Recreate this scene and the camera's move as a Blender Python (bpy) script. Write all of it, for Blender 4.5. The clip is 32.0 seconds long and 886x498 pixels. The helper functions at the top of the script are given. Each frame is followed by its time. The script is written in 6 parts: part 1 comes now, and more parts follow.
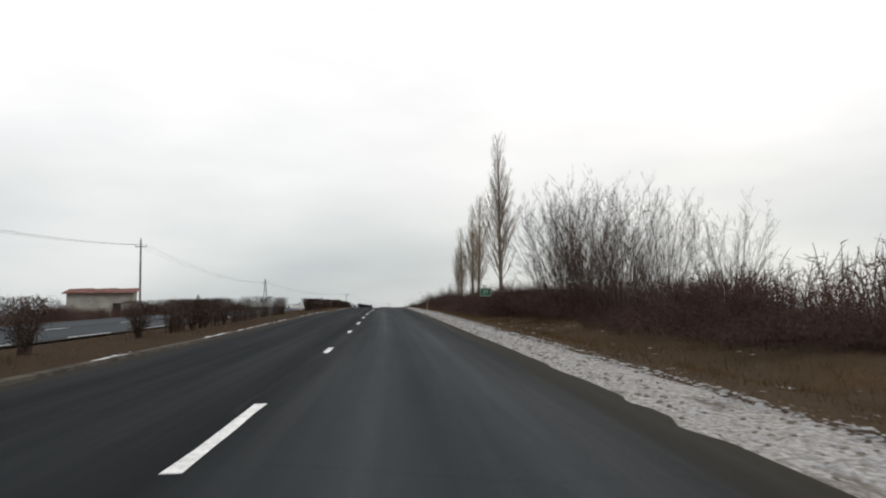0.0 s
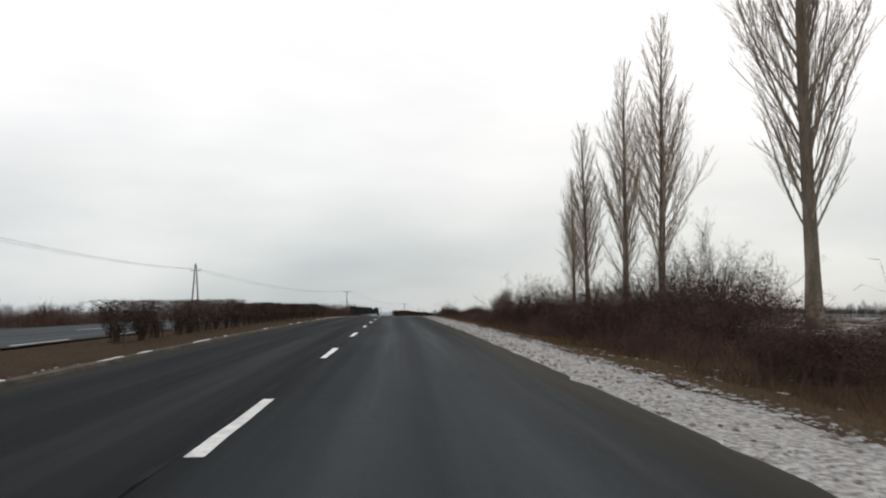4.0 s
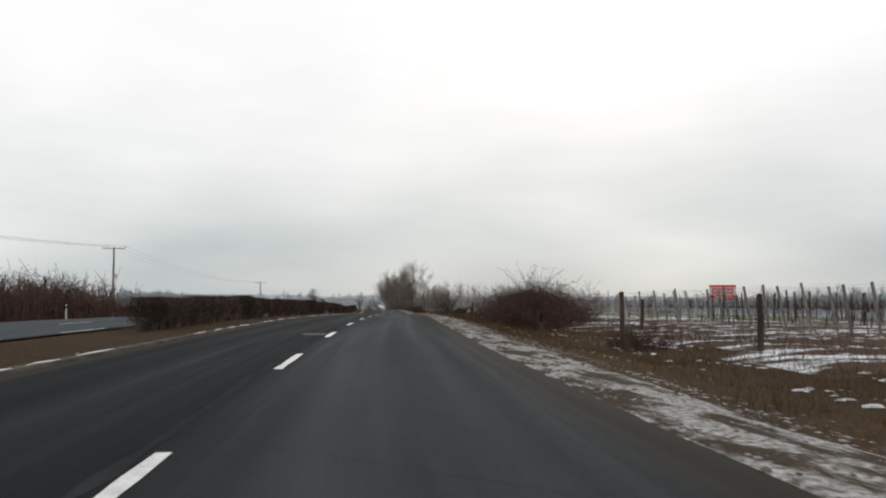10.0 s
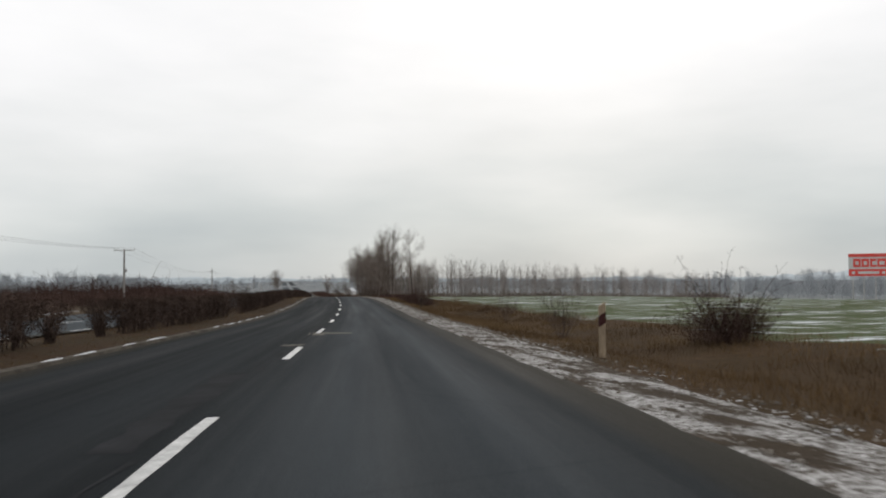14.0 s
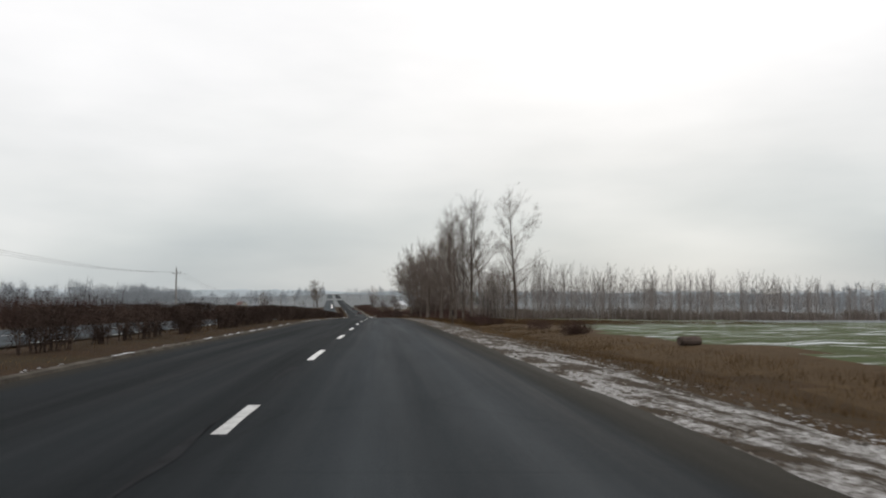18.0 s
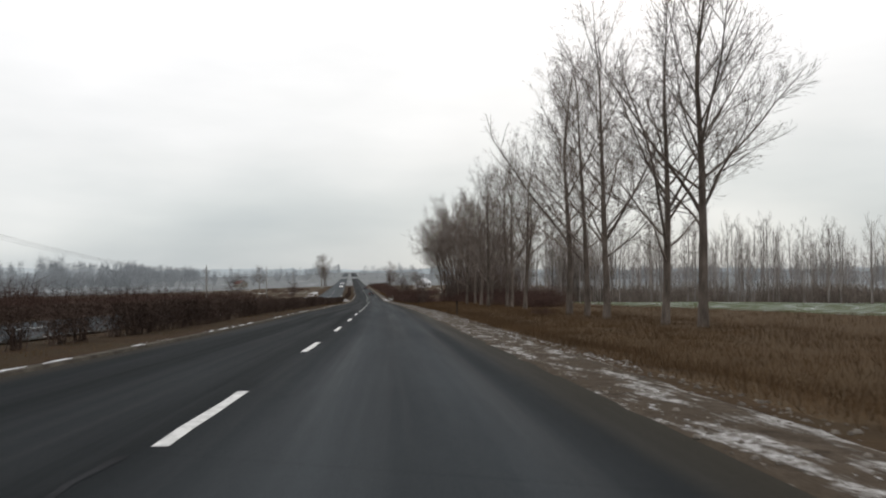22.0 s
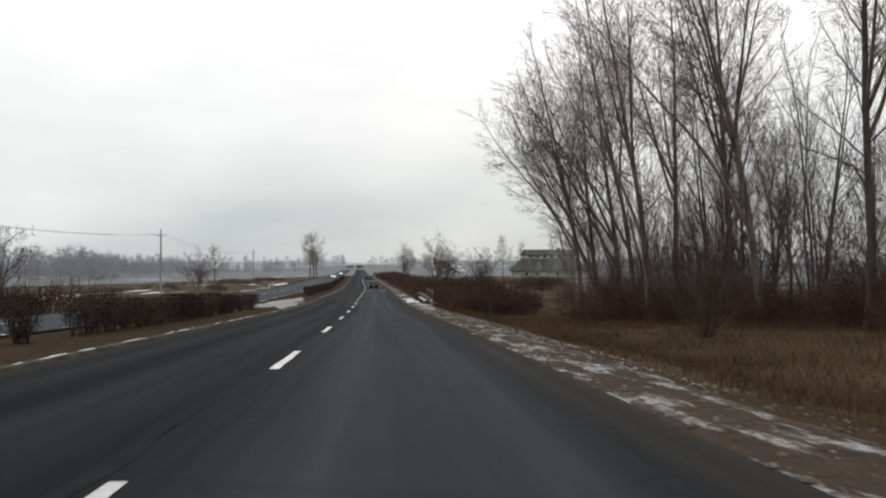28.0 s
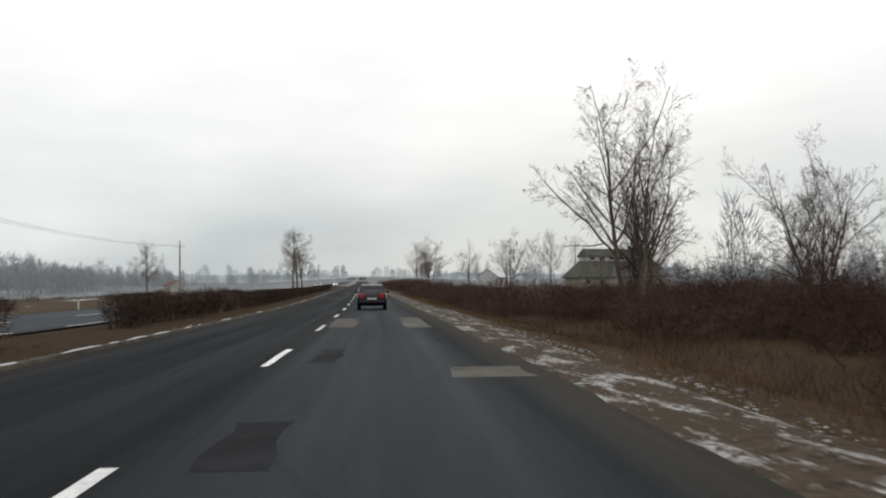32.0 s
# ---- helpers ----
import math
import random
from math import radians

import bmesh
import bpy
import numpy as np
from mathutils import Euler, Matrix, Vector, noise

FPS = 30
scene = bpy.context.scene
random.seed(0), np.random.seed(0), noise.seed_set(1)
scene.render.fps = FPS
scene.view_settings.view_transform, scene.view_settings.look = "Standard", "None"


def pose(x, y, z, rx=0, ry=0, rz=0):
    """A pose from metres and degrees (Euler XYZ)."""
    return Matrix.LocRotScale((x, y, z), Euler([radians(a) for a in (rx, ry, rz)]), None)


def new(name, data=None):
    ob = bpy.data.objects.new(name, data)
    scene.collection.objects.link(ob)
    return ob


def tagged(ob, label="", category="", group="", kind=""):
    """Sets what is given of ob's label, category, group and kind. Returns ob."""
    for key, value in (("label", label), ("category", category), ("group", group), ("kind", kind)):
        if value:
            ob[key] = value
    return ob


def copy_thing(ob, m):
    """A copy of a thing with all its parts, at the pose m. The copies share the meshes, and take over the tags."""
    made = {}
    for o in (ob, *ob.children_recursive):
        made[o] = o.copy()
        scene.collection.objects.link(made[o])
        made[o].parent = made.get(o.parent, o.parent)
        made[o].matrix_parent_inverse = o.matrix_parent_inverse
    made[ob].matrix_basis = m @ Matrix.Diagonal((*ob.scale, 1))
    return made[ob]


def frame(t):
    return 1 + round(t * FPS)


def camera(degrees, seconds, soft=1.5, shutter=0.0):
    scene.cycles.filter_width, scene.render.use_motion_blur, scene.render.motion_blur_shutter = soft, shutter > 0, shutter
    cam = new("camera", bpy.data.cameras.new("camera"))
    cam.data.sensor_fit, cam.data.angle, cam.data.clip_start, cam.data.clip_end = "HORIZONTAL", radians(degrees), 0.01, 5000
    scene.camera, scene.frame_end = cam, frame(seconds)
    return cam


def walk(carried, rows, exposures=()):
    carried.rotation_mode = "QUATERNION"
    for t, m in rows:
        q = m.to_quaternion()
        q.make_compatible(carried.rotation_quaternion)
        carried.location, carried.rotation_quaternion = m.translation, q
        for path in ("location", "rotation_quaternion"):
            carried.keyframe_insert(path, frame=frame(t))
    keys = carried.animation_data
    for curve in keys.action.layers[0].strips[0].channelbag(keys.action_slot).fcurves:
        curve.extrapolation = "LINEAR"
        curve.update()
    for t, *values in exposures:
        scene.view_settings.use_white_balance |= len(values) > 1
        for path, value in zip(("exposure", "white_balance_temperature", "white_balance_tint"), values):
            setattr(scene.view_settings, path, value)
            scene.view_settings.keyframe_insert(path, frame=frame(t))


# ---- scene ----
cam = camera(54.0, 32.0, soft=2.0, shutter=0.07)
# seconds, eye x y z, yaw, pitch, roll
ROWS = [
    (0.0, 0.029, 24.999, 1.798, -2.79, 4.47, -0.60),
    (0.5, -0.033, 37.959, 2.084, -2.70, 4.46, -0.49),
    (1.0, -0.201, 50.926, 2.356, -2.31, 4.10, -0.65),
    (1.5, -0.508, 63.898, 2.638, -2.16, 4.34, -0.14),
    (2.0, -0.709, 76.879, 2.950, -2.32, 4.74, -0.07),
    (2.5, -0.941, 89.868, 3.244, -2.33, 4.26, -0.24),
    (3.0, -1.177, 102.863, 3.490, -2.29, 3.83, 0.07),
    (3.5, -1.405, 115.865, 3.730, -1.98, 3.99, -0.07),
    (4.0, -1.645, 128.874, 3.978, -1.76, 4.44, -0.36),
    (4.5, -1.815, 141.892, 4.217, -1.65, 4.10, -0.39),
    (5.0, -2.134, 154.914, 4.441, -1.88, 4.07, -0.28),
    (5.5, -2.479, 167.943, 4.635, -2.17, 3.96, -0.17),
    (6.0, -2.844, 180.978, 4.797, -2.53, 3.90, -0.06),
    (6.5, -3.199, 194.021, 4.946, -2.98, 3.90, 0.05),
    (7.0, -3.648, 207.069, 5.080, -3.17, 3.44, -0.15),
    (7.5, -3.823, 220.131, 5.172, -3.29, 3.32, -0.07),
    (8.0, -3.866, 233.202, 5.220, -3.52, 2.94, -0.36),
    (8.5, -3.835, 246.280, 5.229, -4.25, 2.91, -0.06),
    (9.0, -3.613, 259.366, 5.214, -6.37, 3.49, 0.75),
    (9.5, -2.889, 272.442, 5.220, -9.27, 3.20, -0.16),
    (10.0, -1.916, 285.508, 5.244, -10.61, 3.32, 0.02),
    (10.5, -0.586, 298.550, 5.272, -11.73, 3.32, -0.22),
    (11.0, 1.155, 311.548, 5.296, -12.54, 3.25, -0.08),
    (11.5, 2.966, 324.540, 5.309, -12.87, 3.22, -0.18),
    (12.0, 4.829, 337.533, 5.278, -11.91, 3.05, -0.27),
    (12.5, 6.596, 350.547, 5.171, -11.38, 2.47, 0.14),
    (13.0, 8.363, 363.568, 5.029, -11.39, 2.30, 0.19),
    (13.5, 10.092, 376.602, 4.880, -12.08, 2.51, 0.06),
    (14.0, 11.729, 389.653, 4.710, -12.36, 2.14, -0.44),
    (14.5, 13.341, 402.715, 4.512, -12.12, 1.88, 0.33),
    (15.0, 14.948, 415.785, 4.297, -11.69, 1.88, 0.38),
    (15.5, 16.530, 428.864, 4.075, -11.15, 2.09, 0.44),
    (16.0, 18.044, 441.959, 3.926, -10.44, 2.60, 0.49),
    (16.5, 19.470, 455.069, 3.864, -9.62, 2.98, 0.55),
    (17.0, 20.839, 468.191, 3.852, -9.32, 3.51, 0.26),
    (17.5, 21.973, 481.346, 3.866, -9.18, 2.86, -0.26),
    (18.0, 23.255, 494.495, 3.840, -9.11, 3.07, -0.11),
    (18.5, 24.446, 507.660, 3.763, -8.94, 2.55, -0.21),
    (19.0, 25.584, 520.837, 3.622, -8.73, 2.29, -0.07),
    (19.5, 26.734, 534.020, 3.440, -8.75, 2.01, 0.14),
    (20.0, 27.842, 547.213, 3.266, -9.04, 2.17, 0.14),
    (20.5, 29.107, 560.401, 3.073, -9.06, 2.10, -0.00),
    (21.0, 30.471, 573.588, 2.823, -9.03, 1.84, -0.54),
    (21.5, 31.659, 586.797, 2.547, -8.46, 1.59, -0.57),
    (22.0, 32.738, 600.022, 2.271, -7.85, 1.66, -0.49),
    (22.5, 33.665, 613.267, 1.964, -7.47, 1.74, -0.15),
    (23.0, 34.580, 626.519, 1.613, -8.08, 1.42, -0.24),
    (23.5, 35.444, 639.781, 1.285, -7.36, 1.88, 0.37),
    (24.0, 36.293, 653.052, 1.000, -7.61, 1.63, 0.29),
    (24.5, 37.194, 666.325, 0.682, -7.46, 1.63, 0.04),
    (25.0, 38.054, 679.610, 0.323, -7.22, 1.81, 0.62),
    (25.5, 38.874, 692.904, -0.012, -6.79, 1.56, 0.37),
    (26.0, 39.673, 706.206, -0.328, -6.88, 1.45, 0.27),
    (26.5, 40.441, 719.517, -0.679, -6.93, 1.19, 0.18),
    (27.0, 41.191, 732.837, -1.054, -7.13, 1.12, 0.10),
    (27.5, 41.950, 746.163, -1.422, -7.37, 1.10, 0.01),
    (28.0, 42.530, 759.506, -1.777, -7.26, 1.32, -0.26),
    (28.5, 43.164, 772.854, -2.109, -7.01, 1.75, 0.05),
    (29.0, 43.697, 786.212, -2.438, -7.36, 1.43, 0.18),
    (29.5, 44.345, 799.571, -2.775, -7.43, 1.71, -0.20),
    (30.0, 44.911, 812.942, -3.090, -7.56, 1.71, 0.15),
    (30.5, 45.590, 826.316, -3.360, -7.47, 1.79, -0.19),
    (31.0, 46.417, 839.690, -3.549, -7.64, 2.39, -0.99),
    (31.5, 47.050, 853.080, -3.650, -7.57, 2.44, -0.99),
    (32.0, 47.941, 866.464, -3.746, -6.98, 2.20, -0.57),
]
# seconds, stops
EXPOSURES = [(0.0, -0.10), (8.0, -0.12), (13.0, -0.16), (20.0, -0.14), (23.0, -0.04), (32.0, -0.08)]
walk(cam, [(t, pose(x, y, z, 90 + pitch, 0, yaw) @ pose(0, 0, 0, 0, 0, roll)) for t, x, y, z, yaw, pitch, roll in ROWS], EXPOSURES)

# ---- world and light: an overcast winter noon ----
world = bpy.data.worlds.new("overcast_sky")
scene.world = world
world.use_nodes = True
wn, wl = world.node_tree.nodes, world.node_tree.links
wn.clear()
w_out = wn.new("ShaderNodeOutputWorld")
w_bg = wn.new("ShaderNodeBackground")
w_co = wn.new("ShaderNodeTexCoord")
w_xyz = wn.new("ShaderNodeSeparateXYZ")
w_map = wn.new("ShaderNodeMapping")
w_map.inputs["Scale"].default_value = (1.6, 1.6, 6.0)
w_noise = wn.new("ShaderNodeTexNoise")
w_noise.inputs["Scale"].default_value = 1.7
w_noise.inputs["Detail"].default_value = 5.0
w_noise.inputs["Roughness"].default_value = 0.45
w_madd = wn.new("ShaderNodeMath")
w_madd.operation = "MULTIPLY_ADD"
w_madd.inputs[1].default_value = 0.22
w_sum = wn.new("ShaderNodeMath")
w_sum.operation = "ADD"
w_ramp = wn.new("ShaderNodeValToRGB")
w_el = w_ramp.color_ramp.elements
w_el[0].position, w_el[0].color = 0.08, (0.40, 0.475, 0.52, 1)
w_el[1].position, w_el[1].color = 0.62, (1.34, 1.34, 1.36, 1)
for p_, c_ in ((0.13, (0.53, 0.585, 0.615, 1)), (0.19, (0.69, 0.73, 0.74, 1)), (0.26, (0.86, 0.875, 0.875, 1)), (0.35, (1.03, 1.03, 1.035, 1)), (0.46, (1.11, 1.105, 1.11, 1))):
    e_ = w_el.new(p_)
    e_.color = c_
w_sky = wn.new("ShaderNodeTexSky")
w_sky.sky_type = "NISHITA"
w_sky.sun_disc = False
w_sky.sun_elevation, w_sky.sun_rotation = radians(24), radians(20)
# broad soft cloud banks, greyer and brighter by turns
w_bank = wn.new("ShaderNodeTexNoise")
w_bank.inputs["Scale"].default_value, w_bank.inputs["Detail"].default_value, w_bank.inputs["Roughness"].default_value = 2.6, 6.0, 0.55
w_tone = wn.new("ShaderNodeValToRGB")
w_tone.color_ramp.elements[0].position, w_tone.color_ramp.elements[0].color = 0.34, (0.945, 0.945, 0.945, 1)
w_tone.color_ramp.elements[1].position, w_tone.color_ramp.elements[1].color = 0.66, (1.045, 1.035, 1.03, 1)
w_mul = wn.new("ShaderNodeMix")
w_mul.data_type, w_mul.blend_type = "RGBA", "MULTIPLY"
w_mul.inputs[0].default_value = 1.0
w_add = wn.new("ShaderNodeMix")
w_add.data_type, w_add.blend_type = "RGBA", "ADD"
w_add.inputs[0].default_value = 0.005
wl.new(w_co.outputs["Generated"], w_xyz.inputs[0])
wl.new(w_co.outputs["Generated"], w_map.inputs[0])
wl.new(w_map.outputs[0], w_noise.inputs["Vector"])
wl.new(w_noise.outputs[0], w_madd.inputs[0])
wl.new(w_xyz.outputs["Z"], w_sum.inputs[0])
w_madd.inputs[2].default_value = 0.01
wl.new(w_madd.outputs[0], w_sum.inputs[1])
wl.new(w_sum.outputs[0], w_ramp.inputs[0])
w_low = wn.new("ShaderNodeMapping")
w_low.inputs["Scale"].default_value = (1.0, 1.0, 3.2)
wl.new(w_co.outputs["Generated"], w_low.inputs[0])
wl.new(w_low.outputs[0], w_bank.inputs["Vector"])
wl.new(w_bank.outputs[0], w_tone.inputs[0])
wl.new(w_ramp.outputs[0], w_mul.inputs[6])
wl.new(w_tone.outputs[0], w_mul.inputs[7])
wl.new(w_mul.outputs[2], w_add.inputs[6])
wl.new(w_sky.outputs[0], w_add.inputs[7])
wl.new(w_add.outputs[2], w_bg.inputs["Color"])
w_bg.inputs["Strength"].default_value = 1.0
wl.new(w_bg.outputs[0], w_out.inputs[0])
sun_data = bpy.data.lights.new("sun", "SUN")
sun_data.energy, sun_data.angle, sun_data.color = 0.6, radians(25), (1.0, 0.96, 0.9)
sun = new("sun", sun_data)
sun.matrix_world = pose(0, 0, 200, 66, 0, 160)

# ---- the line of the road: heading to the left in degrees and slope in percent, every 25 m from -25 m ----
TURNS = [-0.80, 0.02, 0.91, 1.22, 1.10, 0.98, 1.33, 1.52, 1.40, 0.78, -1.13, -3.85, -6.55, -7.83, -8.14, -7.95, -7.19, -7.02, -6.35, -5.26, -4.94, -5.10, -4.79, -5.09, -4.48, -4.02, -3.72, -3.54, -3.40, -3.15, -3.23, -3.19, -2.65, -2.47, -2.72, -3.02, -2.45, -1.98, -1.75, -1.73, -1.73, -1.73, -1.73, -1.73, -1.73, -1.73]
SLOPES = [2.52, 2.26, 2.04, 2.50, 1.79, 1.93, 1.72, 1.21, 1.08, 0.40, -0.17, 0.18, 0.23, 0.05, -1.05, -1.15, -1.54, -1.76, -0.42, 0.20, -0.47, -1.40, -1.27, -2.09, -2.08, -2.76, -2.04, -2.78, -2.30, -2.85, -2.72, -2.42, -2.56, -1.97, -0.62, -0.82, -0.60, -0.25, 0.08, 0.17, 0.20, 0.22, 0.22, 0.22, 0.22, 0.22]
STEP = 2.5
KNOT_S = np.r_[-400.0, -25 + 25.0 * np.arange(len(TURNS)), 1400, 1800, 2400, 4000]
KNOT_T = np.radians(np.r_[TURNS[0], TURNS, TURNS[-1], TURNS[-1], TURNS[-1], TURNS[-1]])
KNOT_G = np.r_[2.4, SLOPES, 0.5, 1.6, 0.6, 0.0] / 100
LINE_S = np.arange(-400, 4000.1, STEP)
LINE_T, LINE_G = np.interp(LINE_S, KNOT_S, KNOT_T), np.interp(LINE_S, KNOT_S, KNOT_G)
mid_t, mid_g = (LINE_T[1:] + LINE_T[:-1]) / 2, (LINE_G[1:] + LINE_G[:-1]) / 2
LINE_X = np.r_[0, np.cumsum(-np.sin(mid_t) * STEP)]
LINE_Y = np.r_[0, np.cumsum(np.cos(mid_t) * STEP)]
LINE_Z = np.r_[0, np.cumsum(mid_g * STEP)]
START = int(375 / STEP)
LINE_X, LINE_Y, LINE_Z = (a - a[START] for a in (LINE_X, LINE_Y, LINE_Z))
WIDE = 120.0


def along(s, o, dz=0.0):
    """World places for distances s along the road, o to its right and dz over its surface, as an array of rows."""
    s, o, dz = np.broadcast_arrays(np.asarray(s, float), np.asarray(o, float), np.asarray(dz, float))
    x, y, z, h = (np.interp(s, LINE_S, a) for a in (LINE_X, LINE_Y, LINE_Z, LINE_T))
    near = np.clip(o, -WIDE, WIDE)
    far = o - near
    return np.stack([x + near * np.cos(h) + far * 0.9986, y + near * np.sin(h) - far * 0.052, z + dz], -1)


def heading(s):
    return float(np.degrees(np.interp(s, LINE_S, LINE_T)))


def lumps(s, o, size, seed=0.0):
    """A soft random height between -1 and 1."""
    a = np.sin(s / size * 1.7 + seed) * np.cos(o / size * 2.3 + seed * 1.3) + np.sin((s + o * 0.8) / size * 3.1 + seed * 2.1) * 0.6
    return (a + np.sin((s * 0.6 - o) / size * 5.3 + seed) * 0.35) / 1.95


def ground_dz(s, o):
    """Height of the ground over the road's surface."""
    s, o = np.broadcast_arrays(np.asarray(s, float), np.asarray(o, float))
    right = np.interp(o, [2.3, 2.6, 4.2, 5.2, 6.6, 8.0, 9.5, 14, 20, 60], [-0.07, -0.03, -0.04, -0.16, -0.42, -0.34, -0.12, -0.1, -0.15, -0.3])
    left = np.interp(o, [-160, -60, -25, -21.5, -19.6, -19.2, -10.6, -10.3, -9.3, -7.2, -6.05, -5.7], [-3.0, -1.2, -0.5, -0.35, -0.06, -0.07, -0.07, -0.03, 0.04, 0.06, 0.02, -0.07])
    z = np.where(o > 0, right, left)
    z = z - 0.45 * np.interp(s, [500, 580, 700, 750], [0, 1, 1, 0]) * np.interp(o, [6, 12], [0, 1])
    brook = np.exp(-((s - 815) / 38.0) ** 2)
    z = z - 1.35 * brook * np.interp(o, [4.6, 11], [0, 1]) - 0.7 * brook * np.interp(-o, [21, 32], [0, 1])
    rough = np.where((o > 4.3) | (o < -20.0), 0.09, 0.0) + np.where((o < -6.8) & (o > -10), 0.03, 0)
    z = z + rough * lumps(s, o, 3.0, 1.0) + np.interp(np.abs(o), [20, 60], [0, 0.3]) * lumps(s, o, 40.0, 2.0)
    # far off the land keeps one level of its own
    base = np.interp(s, LINE_S, LINE_Z)
    level = np.interp(s, [-400, 300, 500, 900, 1500, 4000], [1.0, 1.2, -1.6, -7.0, -6.6, 8.4])
    return z + (level - base - 0.5) * np.interp(np.abs(o), [40, 260], [0, 1])


def onground(s, o, dz=0.0):
    return Vector(along(s, o, ground_dz(s, o) + dz))


# ---- building tools ----
class Shape:
    """Collects vertices and faces for one mesh."""

    def __init__(self):
        self.v, self.f, self.n, self.slots = [], [], 0, []

    def add(self, verts, faces, slot=0):
        verts = np.asarray(verts, float)
        self.v.append(verts)
        self.f += [tuple(int(i) + self.n for i in f) for f in faces]
        self.slots += [slot] * len(faces)
        self.n += len(verts)
        return self

    def box(self, x0, y0, z0, x1, y1, z1, bevel=0.0, slot=0, m=None):
        """A box; with bevel its upright and level edges are cut off."""
        if bevel <= 0:
            v = [(x, y, z) for z in (z0, z1) for x, y in ((x0, y0), (x1, y0), (x1, y1), (x0, y1))]
            f = [(3, 2, 1, 0), (4, 5, 6, 7), (0, 1, 5, 4), (1, 2, 6, 5), (2, 3, 7, 6), (3, 0, 4, 7)]
        else:
            b, v, f = bevel, [], []
            for z, i in ((z0, b), (z0 + b, 0), (z1 - b, 0), (z1, b)):
                for x, y in ((x0 + i + b, y0 + i), (x1 - i - b, y0 + i), (x1 - i, y0 + i + b), (x1 - i, y1 - i - b), (x1 - i - b, y1 - i), (x0 + i + b, y1 - i), (x0 + i, y1 - i - b), (x0 + i, y0 + i + b)):
                    v.append((x, y, z))
            for k in range(3):
                f += [(8 * k + j, 8 * k + (j + 1) % 8, 8 * k + 8 + (j + 1) % 8, 8 * k + 8 + j) for j in range(8)]
            f += [tuple(range(7, -1, -1)), tuple(range(24, 32))]
        v = np.array(v, float)
        if m is not None:
            v = v @ np.array(m.to_3x3()).T + np.array(m.translation)
        return self.add(v, f, slot)

    def tube(self, pts, radii, sides=6, caps=True, slot=0):
        pts = np.asarray(pts, float)
        radii = np.broadcast_to(np.asarray(radii, float), (len(pts),))
        way = np.gradient(pts, axis=0)
        way /= np.linalg.norm(way, axis=1, keepdims=True) + 1e-9
        ref = np.array([0.0, 0, 1]) if abs(way[:, 2]).mean() < 0.8 else np.array([1.0, 0.1, 0])
        a = np.cross(way, ref)
        a /= np.linalg.norm(a, axis=1, keepdims=True) + 1e-9
        b = np.cross(way, a)
        ang = np.arange(sides) * 2 * np.pi / sides
        ring = pts[:, None] + radii[:, None, None] * (np.cos(ang)[None, :, None] * a[:, None] + np.sin(ang)[None, :, None] * b[:, None])
        n = len(pts)
        f = [(k * sides + j, k * sides + (j + 1) % sides, (k + 1) * sides + (j + 1) % sides, (k + 1) * sides + j) for k in range(n - 1) for j in range(sides)]
        if caps:
            f += [tuple(range(sides)), tuple(range(n * sides - 1, (n - 1) * sides - 1, -1))]
        return self.add(ring.reshape(-1, 3), f, slot)

    def loft(self, rings, caps=True, slot=0):
        """Skin over rings of equally many points."""
        m, n = len(rings[0]), len(rings)
        f = [(k * m + j, k * m + (j + 1) % m, (k + 1) * m + (j + 1) % m, (k + 1) * m + j) for k in range(n - 1) for j in range(m)]
        if caps:
            f += [tuple(range(m - 1, -1, -1)), tuple(range((n - 1) * m, n * m))]
        return self.add(np.array(rings, float).reshape(-1, 3), f, slot)

    def grid(self, places, slot=0, slots=None):
        """A sheet over an array of rows and columns of places."""
        r, c = places.shape[:2]
        f = [(i * c + j, i * c + j + 1, (i + 1) * c + j + 1, (i + 1) * c + j) for i in range(r - 1) for j in range(c - 1)]
        self.add(places.reshape(-1, 3), f, slot)
        if slots is not None:
            self.slots[-len(f):] = [int(k) for k in np.asarray(slots).ravel()]
        return self

    def mesh(self, name, materials, smooth=False):
        me = bpy.data.meshes.new(name)
        me.from_pydata(np.concatenate(self.v).tolist(), [], self.f)
        for m in materials if isinstance(materials, (list, tuple)) else [materials]:
            me.materials.append(m)
        if max(self.slots, default=0):
            me.polygons.foreach_set("material_index", self.slots)
        if smooth:
            me.polygons.foreach_set("use_smooth", [True] * len(me.polygons))
        me.update()
        return me


def part(name, shape, material, parent=None, label="", smooth=False, at=None):
    """One mesh object under a thing or part; without a parent a thing of its own."""
    ob = new(name, shape.mesh(name, material, smooth) if isinstance(shape, Shape) else shape)
    if parent is not None:
        ob.parent = parent
    if at is not None:
        ob.matrix_basis = at
    return tagged(ob, label) if label else ob


def thing(name, label, category, group="", kind="", at=None):
    ob = new(name)
    ob.empty_display_size = 0.2
    if at is not None:
        ob.matrix_basis = at
    return tagged(ob, label, category, group, kind)


def fast_mesh(name, verts, loops_per_face, material):
    """A mesh of equal faces laid one after another in verts."""
    n = len(verts)
    me = bpy.data.meshes.new(name)
    me.vertices.add(n)
    me.vertices.foreach_set("co", np.asarray(verts, np.float32).ravel())
    me.loops.add(n)
    me.loops.foreach_set("vertex_index", np.arange(n, dtype=np.int32))
    me.polygons.add(n // loops_per_face)
    me.polygons.foreach_set("loop_start", np.arange(0, n, loops_per_face, dtype=np.int32))
    me.materials.append(material)
    me.update(calc_edges=True)
    me.validate()
    return me


